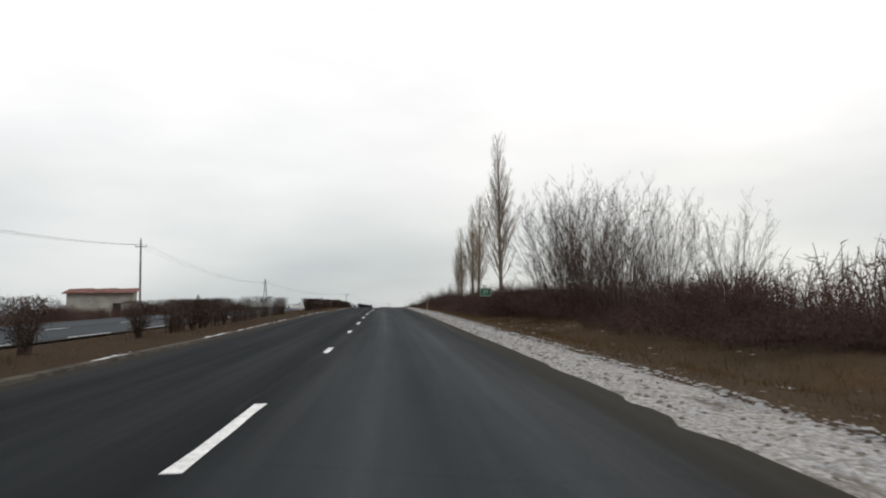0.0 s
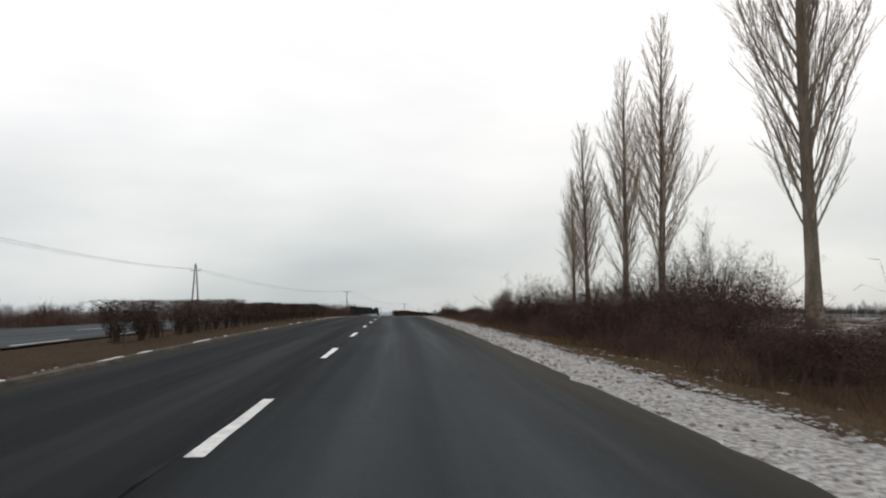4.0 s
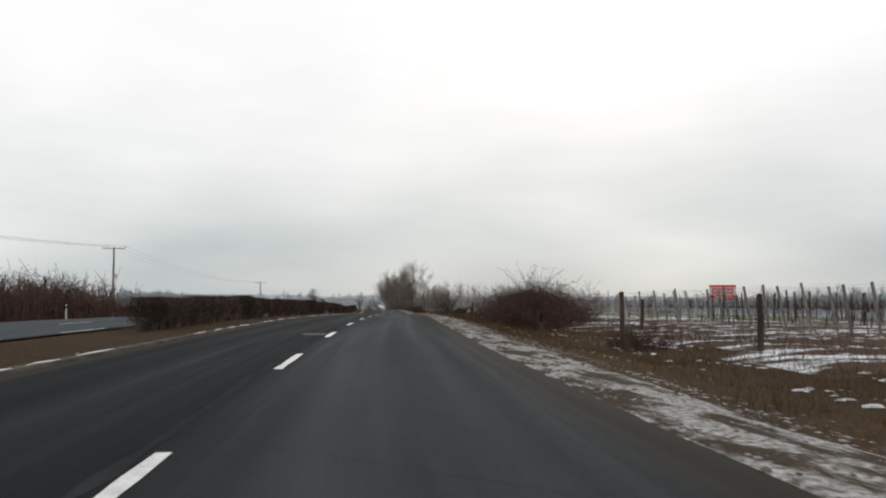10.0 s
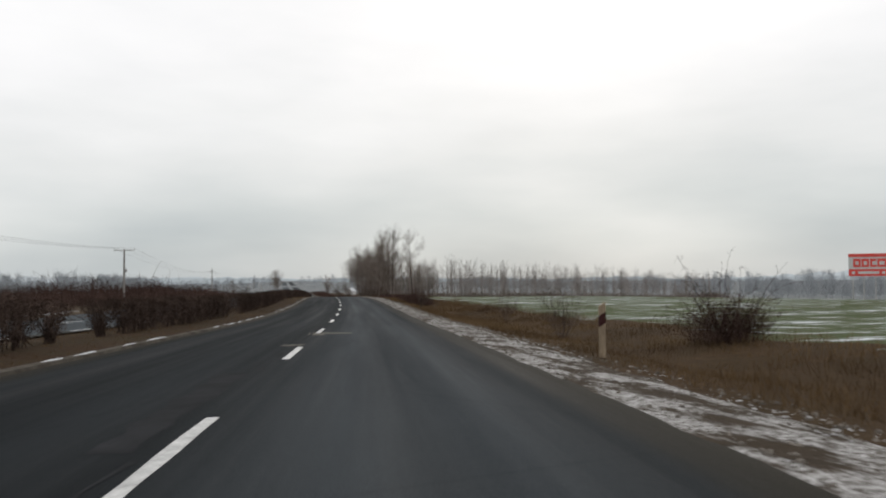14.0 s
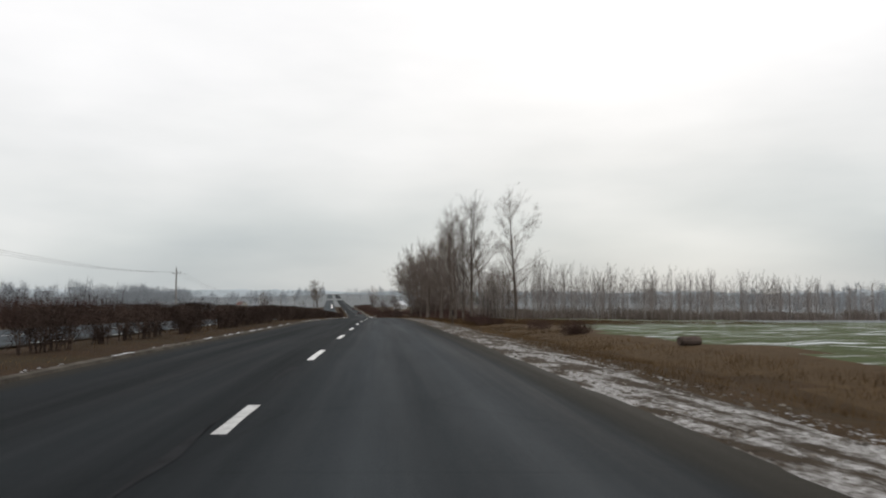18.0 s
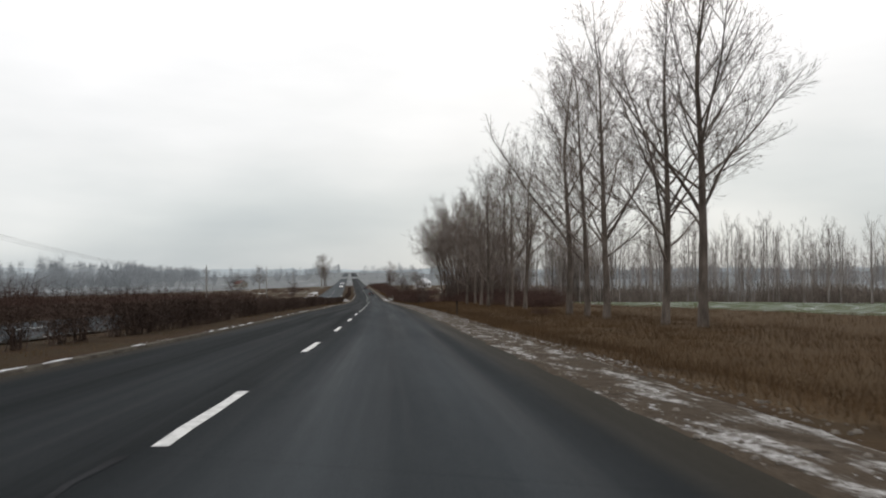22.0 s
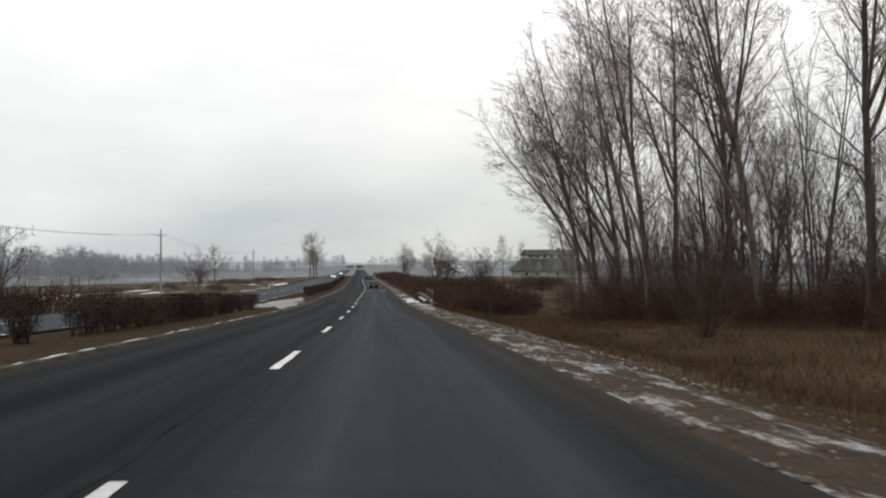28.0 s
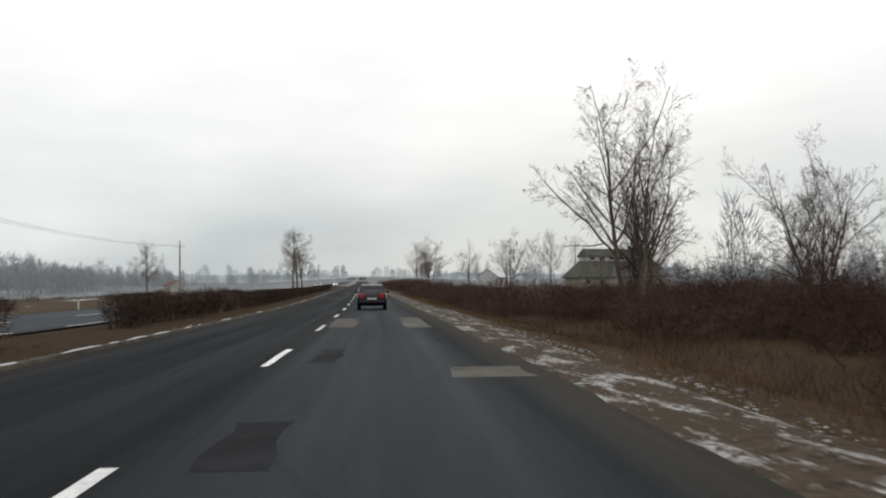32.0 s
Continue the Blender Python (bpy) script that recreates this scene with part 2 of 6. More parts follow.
def place(s, o, turn=0.0, scale=1.0, dz=0.0, tip=0.0):
    """A pose on the ground beside the road, turned from the road's heading."""
    p = onground(s, o, dz)
    return pose(p.x, p.y, p.z, tip, 0, heading(s) + turn) @ Matrix.Scale(scale, 4)


# ---- materials ----
def base_material(name, rough=0.8, metal=0.0):
    m = bpy.data.materials.new(name)
    m.use_nodes = True
    b = m.node_tree.nodes["Principled BSDF"]
    b.inputs["Roughness"].default_value, b.inputs["Metallic"].default_value = rough, metal
    b.inputs["Specular IOR Level"].default_value = 0.3 if rough < 0.75 else 0.02
    return m, m.node_tree.nodes, m.node_tree.links, b


def ramp(nodes, stops):
    r = nodes.new("ShaderNodeValToRGB")
    el = r.color_ramp.elements
    el[0].position, el[0].color = stops[0][0], (*stops[0][1], 1)
    el[1].position, el[1].color = stops[-1][0], (*stops[-1][1], 1)
    for p, c in stops[1:-1]:
        el.new(p).color = (*c, 1)
    return r


def noise_node(nodes, links, vector, scale, detail=4.0, rough=0.6, stretch=None):
    n = nodes.new("ShaderNodeTexNoise")
    n.inputs["Scale"].default_value, n.inputs["Detail"].default_value, n.inputs["Roughness"].default_value = scale, detail, rough
    if stretch:
        mp = nodes.new("ShaderNodeMapping")
        mp.inputs["Scale"].default_value = stretch
        links.new(vector, mp.inputs[0])
        vector = mp.outputs[0]
    links.new(vector, n.inputs["Vector"])
    return n.outputs[0]


def mixed(nodes, links, factor, a, b, how="MIX"):
    m = nodes.new("ShaderNodeMix")
    m.data_type, m.blend_type = "RGBA", how
    for value, socket in ((factor, m.inputs[0]), (a, m.inputs[6]), (b, m.inputs[7])):
        if isinstance(value, (int, float)):
            socket.default_value = value
        elif isinstance(value, tuple):
            socket.default_value = (*value, 1)
        else:
            links.new(value, socket)
    return m.outputs[2]


def surface(name, dark, light, scale=3.0, fine=40.0, rough=0.8, metal=0.0, bump=0.3, depth=0.01, vary=0.0, stretch=None, space="Object"):
    """A two-scale mottled surface; vary: how far single objects differ."""
    m, nodes, links, b = base_material(name, rough, metal)
    co = nodes.new("ShaderNodeTexCoord").outputs[space]
    big = noise_node(nodes, links, co, scale, 3.0, 0.6, stretch)
    small = noise_node(nodes, links, co, fine, 4.0, 0.65, stretch)
    r = ramp(nodes, [(0.3, dark), (0.7, light)])
    links.new(big, r.inputs[0])
    g = ramp(nodes, [(0.3, (0.72, 0.72, 0.72)), (0.7, (1.2, 1.2, 1.2))])
    links.new(small, g.inputs[0])
    c = mixed(nodes, links, 1.0, r.outputs[0], g.outputs[0], "MULTIPLY")
    if vary:
        info = nodes.new("ShaderNodeObjectInfo")
        v = ramp(nodes, [(0.0, (1 - vary,) * 3), (1.0, (1 + vary,) * 3)])
        links.new(info.outputs["Random"], v.inputs[0])
        c = mixed(nodes, links, 1.0, c, v.outputs[0], "MULTIPLY")
    links.new(c, b.inputs["Base Color"])
    if bump:
        bp = nodes.new("ShaderNodeBump")
        bp.inputs["Strength"].default_value, bp.inputs["Distance"].default_value = bump, depth
        links.new(small, bp.inputs["Height"])
        links.new(bp.outputs[0], b.inputs["Normal"])
    return m


def land(name, dark, light, tint, snow=None, snow_scale=0.35, snow_edge=0.6, stretch=None, scale=0.5, soft=0.07, bump=0.7, drift=None):
    """Open ground in three colours, with patches of thin snow where snow is given."""
    m, nodes, links, b = base_material(name, 0.95)
    co = nodes.new("ShaderNodeTexCoord").outputs["Object"]
    big = noise_node(nodes, links, co, scale, 5.0, 0.65)
    mid = noise_node(nodes, links, co, 4.0, 5.0, 0.7)
    fine = noise_node(nodes, links, co, 45.0, 3.0, 0.7)
    r = ramp(nodes, [(0.3, dark), (0.68, light)])
    links.new(mid, r.inputs[0])
    tr = ramp(nodes, [(0.42, (0, 0, 0)), (0.62, (1, 1, 1))])
    links.new(big, tr.inputs[0])
    c = mixed(nodes, links, tr.outputs[0], r.outputs[0], tint)
    g = ramp(nodes, [(0.3, (0.6, 0.6, 0.6)), (0.7, (1.3, 1.3, 1.3))])
    links.new(fine, g.inputs[0])
    c = mixed(nodes, links, 1.0, c, g.outputs[0], "MULTIPLY")
    if snow is not None:
        sn = noise_node(nodes, links, co, snow_scale, 8.0, 0.72, stretch)
        sr = ramp(nodes, [(snow_edge, (0, 0, 0)), (snow_edge + soft, (1, 1, 1))])
        links.new(sn, sr.inputs[0])
        thick = sr.outputs[0]
        if drift is not None:
            dr = ramp(nodes, [(drift[1], (0, 0, 0)), (drift[1] + 0.09, (1, 1, 1))])
            links.new(noise_node(nodes, links, co, drift[0], 5.0, 0.65, (1.0, 0.22, 1.0)), dr.inputs[0])
            thick = mixed(nodes, links, 1.0, thick, dr.outputs[0], "MULTIPLY")
        sg = mixed(nodes, links, 1.0, snow, g.outputs[0], "MULTIPLY")
        c = mixed(nodes, links, thick, c, mixed(nodes, links, 0.5, snow, sg))
    links.new(c, b.inputs["Base Color"])
    bp = nodes.new("ShaderNodeBump")
    bp.inputs["Strength"].default_value, bp.inputs["Distance"].default_value = bump, 0.05
    links.new(mid, bp.inputs["Height"])
    links.new(bp.outputs[0], b.inputs["Normal"])
    return m


def asphalt(name, bands, tone=1.0, dusty=True):
    """Worn asphalt; bands: stops of tone across the road by the first map coordinate, 0 to 1."""
    m, nodes, links, b = base_material(name, 0.8)
    b.inputs["Specular IOR Level"].default_value = 0.01
    co = nodes.new("ShaderNodeTexCoord")
    uv, ob = co.outputs["UV"], co.outputs["Object"]
    sep = nodes.new("ShaderNodeSeparateXYZ")
    links.new(uv, sep.inputs[0])
    wob = nodes.new("ShaderNodeMath")
    wob.operation = "MULTIPLY_ADD"
    links.new(noise_node(nodes, links, uv, 1.0, 3.0, 0.6, (1.5, 0.04, 1.0)), wob.inputs[0])
    wob.inputs[1].default_value = 0.05
    links.new(sep.outputs["X"], wob.inputs[2])
    r = ramp(nodes, [(p, (v * tone * 0.90, v * tone * 1.03, v * tone * 1.12)) for p, v in bands])
    links.new(wob.outputs[0], r.inputs[0])
    blot = ramp(nodes, [(0.3, (0.82, 0.82, 0.82)), (0.7, (1.15, 1.15, 1.15))])
    links.new(noise_node(nodes, links, uv, 1.0, 6.0, 0.7, (5.0, 0.07, 1.0)), blot.inputs[0])
    c = mixed(nodes, links, 1.0, r.outputs[0], blot.outputs[0], "MULTIPLY")
    grain = noise_node(nodes, links, ob, 90.0, 2.0, 0.7)
    g = ramp(nodes, [(0.3, (0.65, 0.65, 0.65)), (0.72, (1.3, 1.3, 1.3))])
    links.new(grain, g.inputs[0])
    c = mixed(nodes, links, 1.0, c, g.outputs[0], "MULTIPLY")
    # dark sealed cracks that run with the road
    vor = nodes.new("ShaderNodeTexVoronoi")
    vor.feature = "DISTANCE_TO_EDGE"
    vor.inputs["Scale"].default_value = 0.22
    links.new(ob, vor.inputs["Vector"])
    cr = ramp(nodes, [(0.0, (0.45, 0.45, 0.45)), (0.012, (1, 1, 1))])
    links.new(vor.outputs["Distance"], cr.inputs[0])
    c = mixed(nodes, links, 0.22, c, mixed(nodes, links, 1.0, c, cr.outputs[0], "MULTIPLY"))
    if dusty:
        dust = ramp(nodes, [(0.0, (0.8,) * 3), (0.035, (0.55,) * 3), (0.06, (0,) * 3), (0.915, (0,) * 3), (0.945, (0.6,) * 3), (1.0, (0.9,) * 3)])
        edge_w = nodes.new("ShaderNodeMath")
        edge_w.operation = "MULTIPLY_ADD"
        links.new(noise_node(nodes, links, uv, 1.0, 5.0, 0.7, (9.0, 0.25, 1.0)), edge_w.inputs[0])
        edge_w.inputs[1].default_value = 0.04
        links.new(sep.outputs["X"], edge_w.inputs[2])
        shift = nodes.new("ShaderNodeMath")
        shift.operation = "SUBTRACT"
        links.new(edge_w.outputs[0], shift.inputs[0])
        shift.inputs[1].default_value = 0.02
        links.new(shift.outputs[0], dust.inputs[0])
        c = mixed(nodes, links, dust.outputs[0], c, mixed(nodes, links, 1.0, (0.030, 0.027, 0.021), g.outputs[0], "MULTIPLY"))
    links.new(c, b.inputs["Base Color"])
    rr = ramp(nodes, [(0.3, (0.6,) * 3), (0.7, (0.9,) * 3)])
    links.new(noise_node(nodes, links, uv, 1.0, 4.0, 0.6, (12.0, 0.02, 1.0)), rr.inputs[0])
    links.new(rr.outputs[0], b.inputs["Roughness"])
    bp = nodes.new("ShaderNodeBump")
    bp.inputs["Strength"].default_value, bp.inputs["Distance"].default_value = 0.4, 0.006
    links.new(grain, bp.inputs["Height"])
    links.new(bp.outputs[0], b.inputs["Normal"])
    return m


SNOW = (0.62, 0.65, 0.68)
M_ASPHALT = asphalt("worn_asphalt", [(0.0, 0.013), (0.10, 0.017), (0.24, 0.0125), (0.36, 0.020), (0.48, 0.0135), (0.56, 0.024), (0.66, 0.040), (0.74, 0.030), (0.84, 0.039), (0.92, 0.020), (1.0, 0.015)])
M_ASPHALT_FAR = asphalt("pale_asphalt", [(0.0, 0.045), (0.3, 0.06), (0.6, 0.05), (1.0, 0.055)])
M_PATCH = surface("pale_patch", (0.055, 0.052, 0.045), (0.115, 0.108, 0.092), 1.2, 60, 0.8)
M_TAR = surface("dark_patch", (0.014, 0.0145, 0.0155), (0.025, 0.026, 0.028), 1.2, 60, 0.95)
M_PAINT = surface("worn_white_paint", (0.36, 0.36, 0.35), (0.62, 0.62, 0.6), 5.0, 30, 0.6, vary=0.25)
M_VERGE = land("dry_verge", (0.026, 0.016, 0.009), (0.066, 0.043, 0.024), (0.040, 0.028, 0.016), SNOW, 0.5, 0.73)
M_MEDIAN = land("brown_median", (0.022, 0.014, 0.009), (0.052, 0.033, 0.020), (0.036, 0.027, 0.016), SNOW, 0.9, 0.74)
M_GREEN = land("winter_wheat", (0.040, 0.054, 0.024), (0.078, 0.094, 0.044), (0.060, 0.068, 0.034), SNOW, 0.9, 0.545, (0.22, 1.3, 1.0))
M_VINEYARD = land("vineyard_soil", (0.04, 0.027, 0.019), (0.085, 0.060, 0.042), (0.06, 0.043, 0.03), SNOW, 0.5, 0.535, (0.35, 1.0, 1.0))
M_FALLOW = land("fallow_field", (0.036, 0.027, 0.018), (0.085, 0.063, 0.042), (0.058, 0.045, 0.030), SNOW, 0.12, 0.60, (1.0, 0.4, 1.0), 0.1)
M_SHOULDER = land("snowy_gravel", (0.06, 0.05, 0.042), (0.17, 0.15, 0.13), (0.09, 0.078, 0.066), (0.40, 0.40, 0.39), 14.0, 0.39, soft=0.24, bump=0.2, drift=(2.2, 0.33))
M_SHOULDER_BARE = land("brown_gravel", (0.022, 0.017, 0.012), (0.070, 0.056, 0.043), (0.040, 0.031, 0.022), (0.36, 0.355, 0.345), 12.0, 0.38, soft=0.22, bump=0.2, drift=(2.6, 0.45))
M_SHOULDER_DRY = land("dry_gravel", (0.024, 0.018, 0.013), (0.085, 0.067, 0.05), (0.05, 0.039, 0.028), (0.36, 0.355, 0.345), 12.0, 0.38, soft=0.22, bump=0.2, drift=(2.8, 0.52))
M_GRIT_SNOW = land("gritty_snow", (0.05, 0.042, 0.034), (0.14, 0.122, 0.105), (0.09, 0.078, 0.066), (0.50, 0.505, 0.51), 5.0, 0.40, soft=0.22)
# far fields: some snow, and a blue-grey tone that paints in the mist
M_HAZED_SNOWFIELD = land("hazed_snowy_fields", (0.11, 0.115, 0.115), (0.19, 0.20, 0.20), (0.15, 0.16, 0.165), (0.27, 0.295, 0.31), 0.02, 0.56, (1.0, 0.3, 1.0), 0.02)
M_STRAW = land("straw_meadow", (0.040, 0.027, 0.015), (0.086, 0.058, 0.032), (0.060, 0.041, 0.023))
M_DIRTY_SNOW = surface("dirty_snow", (0.17, 0.165, 0.16), (0.36, 0.36, 0.36), 2.5, 18, 0.8, bump=0.6, depth=0.03)
M_SNOW = surface("old_snow", (0.28, 0.285, 0.29), (0.58, 0.60, 0.62), 2.5, 18, 0.7, bump=0.6, depth=0.03)
M_KERB = surface("dirty_concrete", (0.038, 0.033, 0.027), (0.095, 0.084, 0.07), 1.5, 30, 0.9)
M_BARK = surface("grey_bark", (0.06, 0.049, 0.041), (0.165, 0.138, 0.117), 2.5, 22, 0.95, bump=0.8, depth=0.02, vary=0.2, stretch=(1, 1, 0.25))
M_TWIG = surface("brown_twigs", (0.10, 0.082, 0.07), (0.215, 0.18, 0.155), 0.6, 12, 0.95, bump=0, vary=0.2)
M_GOLD = surface("straw_grass", (0.046, 0.029, 0.0165), (0.108, 0.069, 0.038), 0.22, 8, 0.95, bump=0)
M_STONE = surface("roadside_stones", (0.06, 0.052, 0.045), (0.20, 0.18, 0.155), 3.0, 20, 0.9, bump=0)
M_POPLAR = surface("poplar_twigs", (0.19, 0.155, 0.12), (0.34, 0.28, 0.215), 0.5, 12, 0.95, bump=0, vary=0.15)
M_POPLAR_BARK = surface("pale_poplar_bark", (0.09, 0.074, 0.06), (0.20, 0.168, 0.135), 2.5, 22, 0.95, bump=0.8, depth=0.02, vary=0.15, stretch=(1, 1, 0.25))
M_RED = surface("bramble_canes", (0.036, 0.022, 0.018), (0.098, 0.063, 0.052), 0.8, 12, 0.9, bump=0, vary=0.3)
# plantation twigs, lightened in colour to stand in for thin haze
M_HAZED_WOODLAND = surface("hazed_woodland_twigs", (0.17, 0.152, 0.138), (0.30, 0.27, 0.25), 0.3, 6, 0.95, bump=0)
M_HEDGE = surface("hedge_twigs", (0.03, 0.021, 0.017), (0.088, 0.063, 0.051), 1.2, 14, 0.95, bump=0, vary=0.25)
M_GRASS = surface("dry_grass", (0.042, 0.026, 0.014), (0.145, 0.095, 0.049), 0.22, 8, 0.95, bump=0)
M_SHRUB = surface("dark_shrub_twigs", (0.05, 0.038, 0.032), (0.125, 0.097, 0.083), 0.8, 12, 0.95, bump=0, vary=0.2)
# distance haze is painted into this pale bluish twig colour
M_HAZED_FARWOOD = surface("haze_painted_twigs", (0.22, 0.235, 0.248), (0.33, 0.35, 0.365), 0.05, 2, 1.0, bump=0)
M_POLE = surface("weathered_concrete", (0.16, 0.15, 0.14), (0.30, 0.285, 0.265), 1.0, 20, 0.9, vary=0.15)
M_STEEL = surface("galvanised_steel", (0.30, 0.30, 0.29), (0.46, 0.45, 0.43), 1.5, 30, 0.5, 0.6, bump=0.1)
M_RUSTY = surface("dull_guardrail_steel", (0.075, 0.064, 0.049), (0.165, 0.145, 0.113), 0.8, 20, 0.8, 0.0, bump=0.2)
M_WOOD = surface("grey_post_wood", (0.032, 0.025, 0.019), (0.095, 0.078, 0.061), 2.0, 25, 0.9, vary=0.25, stretch=(1, 1, 0.2))
M_PALE_WOOD = surface("pale_post_wood", (0.15, 0.115, 0.08), (0.30, 0.24, 0.17), 2.0, 25, 0.9, vary=0.2, stretch=(1, 1, 0.2))
M_BAND = surface("dark_red_band", (0.026, 0.012, 0.012), (0.05, 0.021, 0.02), 3.0, 30, 0.8)
M_PALE = surface("pale_vineyard_concrete", (0.12, 0.108, 0.093), (0.24, 0.22, 0.20), 2.0, 20, 0.9, vary=0.2)
M_DARK = surface("charred_black", (0.012, 0.011, 0.010), (0.035, 0.03, 0.027), 3.0, 30, 0.85)
M_WHITE = surface("dirty_white", (0.38, 0.38, 0.37), (0.58, 0.58, 0.57), 2.0, 25, 0.6)
M_RED_PAINT = surface("red_board", (0.52, 0.055, 0.045), (0.64, 0.075, 0.06), 0.5, 10, 0.6, bump=0)
M_GREEN_SIGN = surface("green_sign", (0.012, 0.10, 0.05), (0.018, 0.13, 0.065), 2.0, 20, 0.4, bump=0)
M_CLOTH = surface("black_net_cloth", (0.006, 0.007, 0.009), (0.016, 0.017, 0.021), 0.9, 30, 0.9, bump=0.5, depth=0.05)
M_WIRE = surface("dull_wire", (0.16, 0.16, 0.17), (0.24, 0.24, 0.25), 0.5, 5, 0.6, bump=0)
M_PLASTER = surface("stained_plaster", (0.26, 0.245, 0.21), (0.42, 0.40, 0.35), 0.6, 12, 0.9)
M_TILE = surface("red_roof_tiles", (0.10, 0.05, 0.043), (0.20, 0.105, 0.09), 0.8, 9, 0.85, bump=0.6, depth=0.04)
M_GREY_ROOF = surface("grey_green_roof", (0.055, 0.058, 0.048), (0.10, 0.104, 0.088), 0.4, 6, 0.8)
M_RUBBER = surface("tyre_rubber", (0.012, 0.012, 0.012), (0.025, 0.025, 0.025), 4, 40, 0.8)
M_CAR = surface("dark_car_paint", (0.010, 0.007, 0.008), (0.018, 0.012, 0.013), 1.0, 30, 0.25, bump=0)
M_CAR_WHITE = surface("white_car_paint", (0.55, 0.55, 0.54), (0.66, 0.66, 0.65), 1.0, 30, 0.3, bump=0)
M_GLASS_DARK = surface("tinted_car_glass", (0.02, 0.024, 0.028), (0.04, 0.045, 0.05), 1.0, 8, 0.08, bump=0)
M_LIGHT_RED = surface("tail_lamp_lens", (0.30, 0.012, 0.012), (0.40, 0.02, 0.018), 3.0, 30, 0.2, bump=0)
M_CHROME = surface("hub_metal", (0.30, 0.30, 0.31), (0.45, 0.45, 0.46), 3.0, 30, 0.35, 0.8, bump=0)
M_LAMP = bpy.data.materials.new("lit_headlamp")
M_LAMP.use_nodes = True
M_LAMP.node_tree.nodes["Principled BSDF"].inputs["Emission Color"].default_value = (1.0, 0.97, 0.9, 1)
M_LAMP.node_tree.nodes["Principled BSDF"].inputs["Emission Strength"].default_value = 6.0

# ---- ground, one sheet to the horizon ----
s_rows = np.r_[-380, -300, -220, -150, -100, -60, np.arange(-30, 1000, 3.0), np.arange(1000, 1500, 20.0), 1600, 1800, 2100, 2500, 3000, 3900]
o_cols = np.r_[-4200, -2500, -1500, -900, -600, -420, -300, -220, -160, -120, -95, -75, -60, -50, -42, -36, -31, -27, -24, -22, -20.6, -19.6, -19.2, -15, -10.6, -10.3, -9.7, -9.0, -8.2, -7.4, -6.8, -6.05, -5.7, -3, 0, 2.3, 2.6, 3.4, 4.2, 4.7, 5.2, 5.8, 6.4, 7.0, 7.6, 8.3, 9.1, 10, 11, 12.5, 14, 16, 18, 20, 22.5, 25, 28, 32, 37, 43, 50, 60, 75, 95, 120, 160, 220, 300, 420, 600, 900, 1500, 2500, 4200]
gs, go = np.meshgrid(s_rows, o_cols, indexing="ij")
ms, mo = (gs[1:, 1:] + gs[:-1, :-1]) / 2, (go[1:, 1:] + go[:-1, :-1]) / 2
edge = mo + 0.9 * lumps(ms, mo, 5.0, 3.0)
zone = np.zeros(ms.shape, int)
zone[(mo < -6) & (mo > -11)] = 1
zone[edge < -24] = 4
zone[(edge > 8.6) & (ms > 185) & (ms <= 325)] = 3
zone[(edge > 15) & (ms <= 185)] = 3
zone[(edge > np.interp(ms, [325, 345, 400, 470, 515, 545, 580, 600], [9.0, 9.5, 12.0, 9.5, 10.5, 16, 30, 38])) & (ms > 325) & (ms <= 600)] = 2
zone[(edge > 38) & (ms > 600) & (ms <= 785)] = 2
zone[(edge > 24) & (ms > 785)] = 4
zone[(zone == 0) & (mo > 4.4) & (edge > np.interp(ms, [470, 600], [7.5, 4.5])) & (ms > 470) & (ms < 836)] = 6
# distant ground takes the snowy colour with mist painted in
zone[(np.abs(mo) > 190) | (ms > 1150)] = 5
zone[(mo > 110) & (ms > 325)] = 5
ground_shape = Shape().grid(along(gs, go, ground_dz(gs, go)), slots=zone)
ground = part("ground", ground_shape, [M_VERGE, M_MEDIAN, M_GREEN, M_VINEYARD, M_FALLOW, M_HAZED_SNOWFIELD, M_STRAW], smooth=True)
tagged(ground, "brown dry grass verges and fields with patches of thin snow", "ground", kind="structure")


def strip(s0, s1, o0, o1, dz, step=2.0, cols=2, wobble=0.0, seed=0):
    """A sheet along the road with a map of its width and length."""
    n = max(2, int(round((s1 - s0) / step)) + 1)
    s = np.linspace(s0, s1, n)[:, None]
    o = np.linspace(o0, o1, cols)[None, :]
    r = np.random.RandomState(seed)
    oo = o + (r.randn(n, cols) * wobble if wobble else 0)
    return along(s + 0 * o, oo, dz + 0 * o), s, o


def road_mesh(name, s0, s1, o0, o1, dz, material, step=2.5, cols=9):
    pl, s, o = strip(s0, s1, o0, o1, dz, step, cols)
    me = Shape().grid(pl).mesh(name, material, True)
    u = np.broadcast_to((o - o0) / (o1 - o0), pl.shape[:2]).ravel()
    v = np.broadcast_to(s, pl.shape[:2]).ravel()
    uv = me.uv_layers.new(name="across")
    idx = np.zeros(len(me.loops), np.int32)
    me.loops.foreach_get("vertex_index", idx)
    uv.data.foreach_set("uv", np.stack([u[idx], v[idx]], -1).astype(np.float32).ravel())
    return me


road = part("road", road_mesh("road", -120, 2300, -5.75, 2.55, 0.0, M_ASPHALT), None)
tagged(road, "dark grey worn asphalt carriageway of two lanes with dashed line", "road", kind="structure")
road_opposite = part("road_opposite", road_mesh("road_opposite", -120, 2300, -19.2, -10.6, 0.0, M_ASPHALT_FAR, cols=5), None)
tagged(road_opposite, "paler asphalt carriageway for oncoming traffic beyond the median", "road", kind="structure")

rs0 = np.random.RandomState(5)
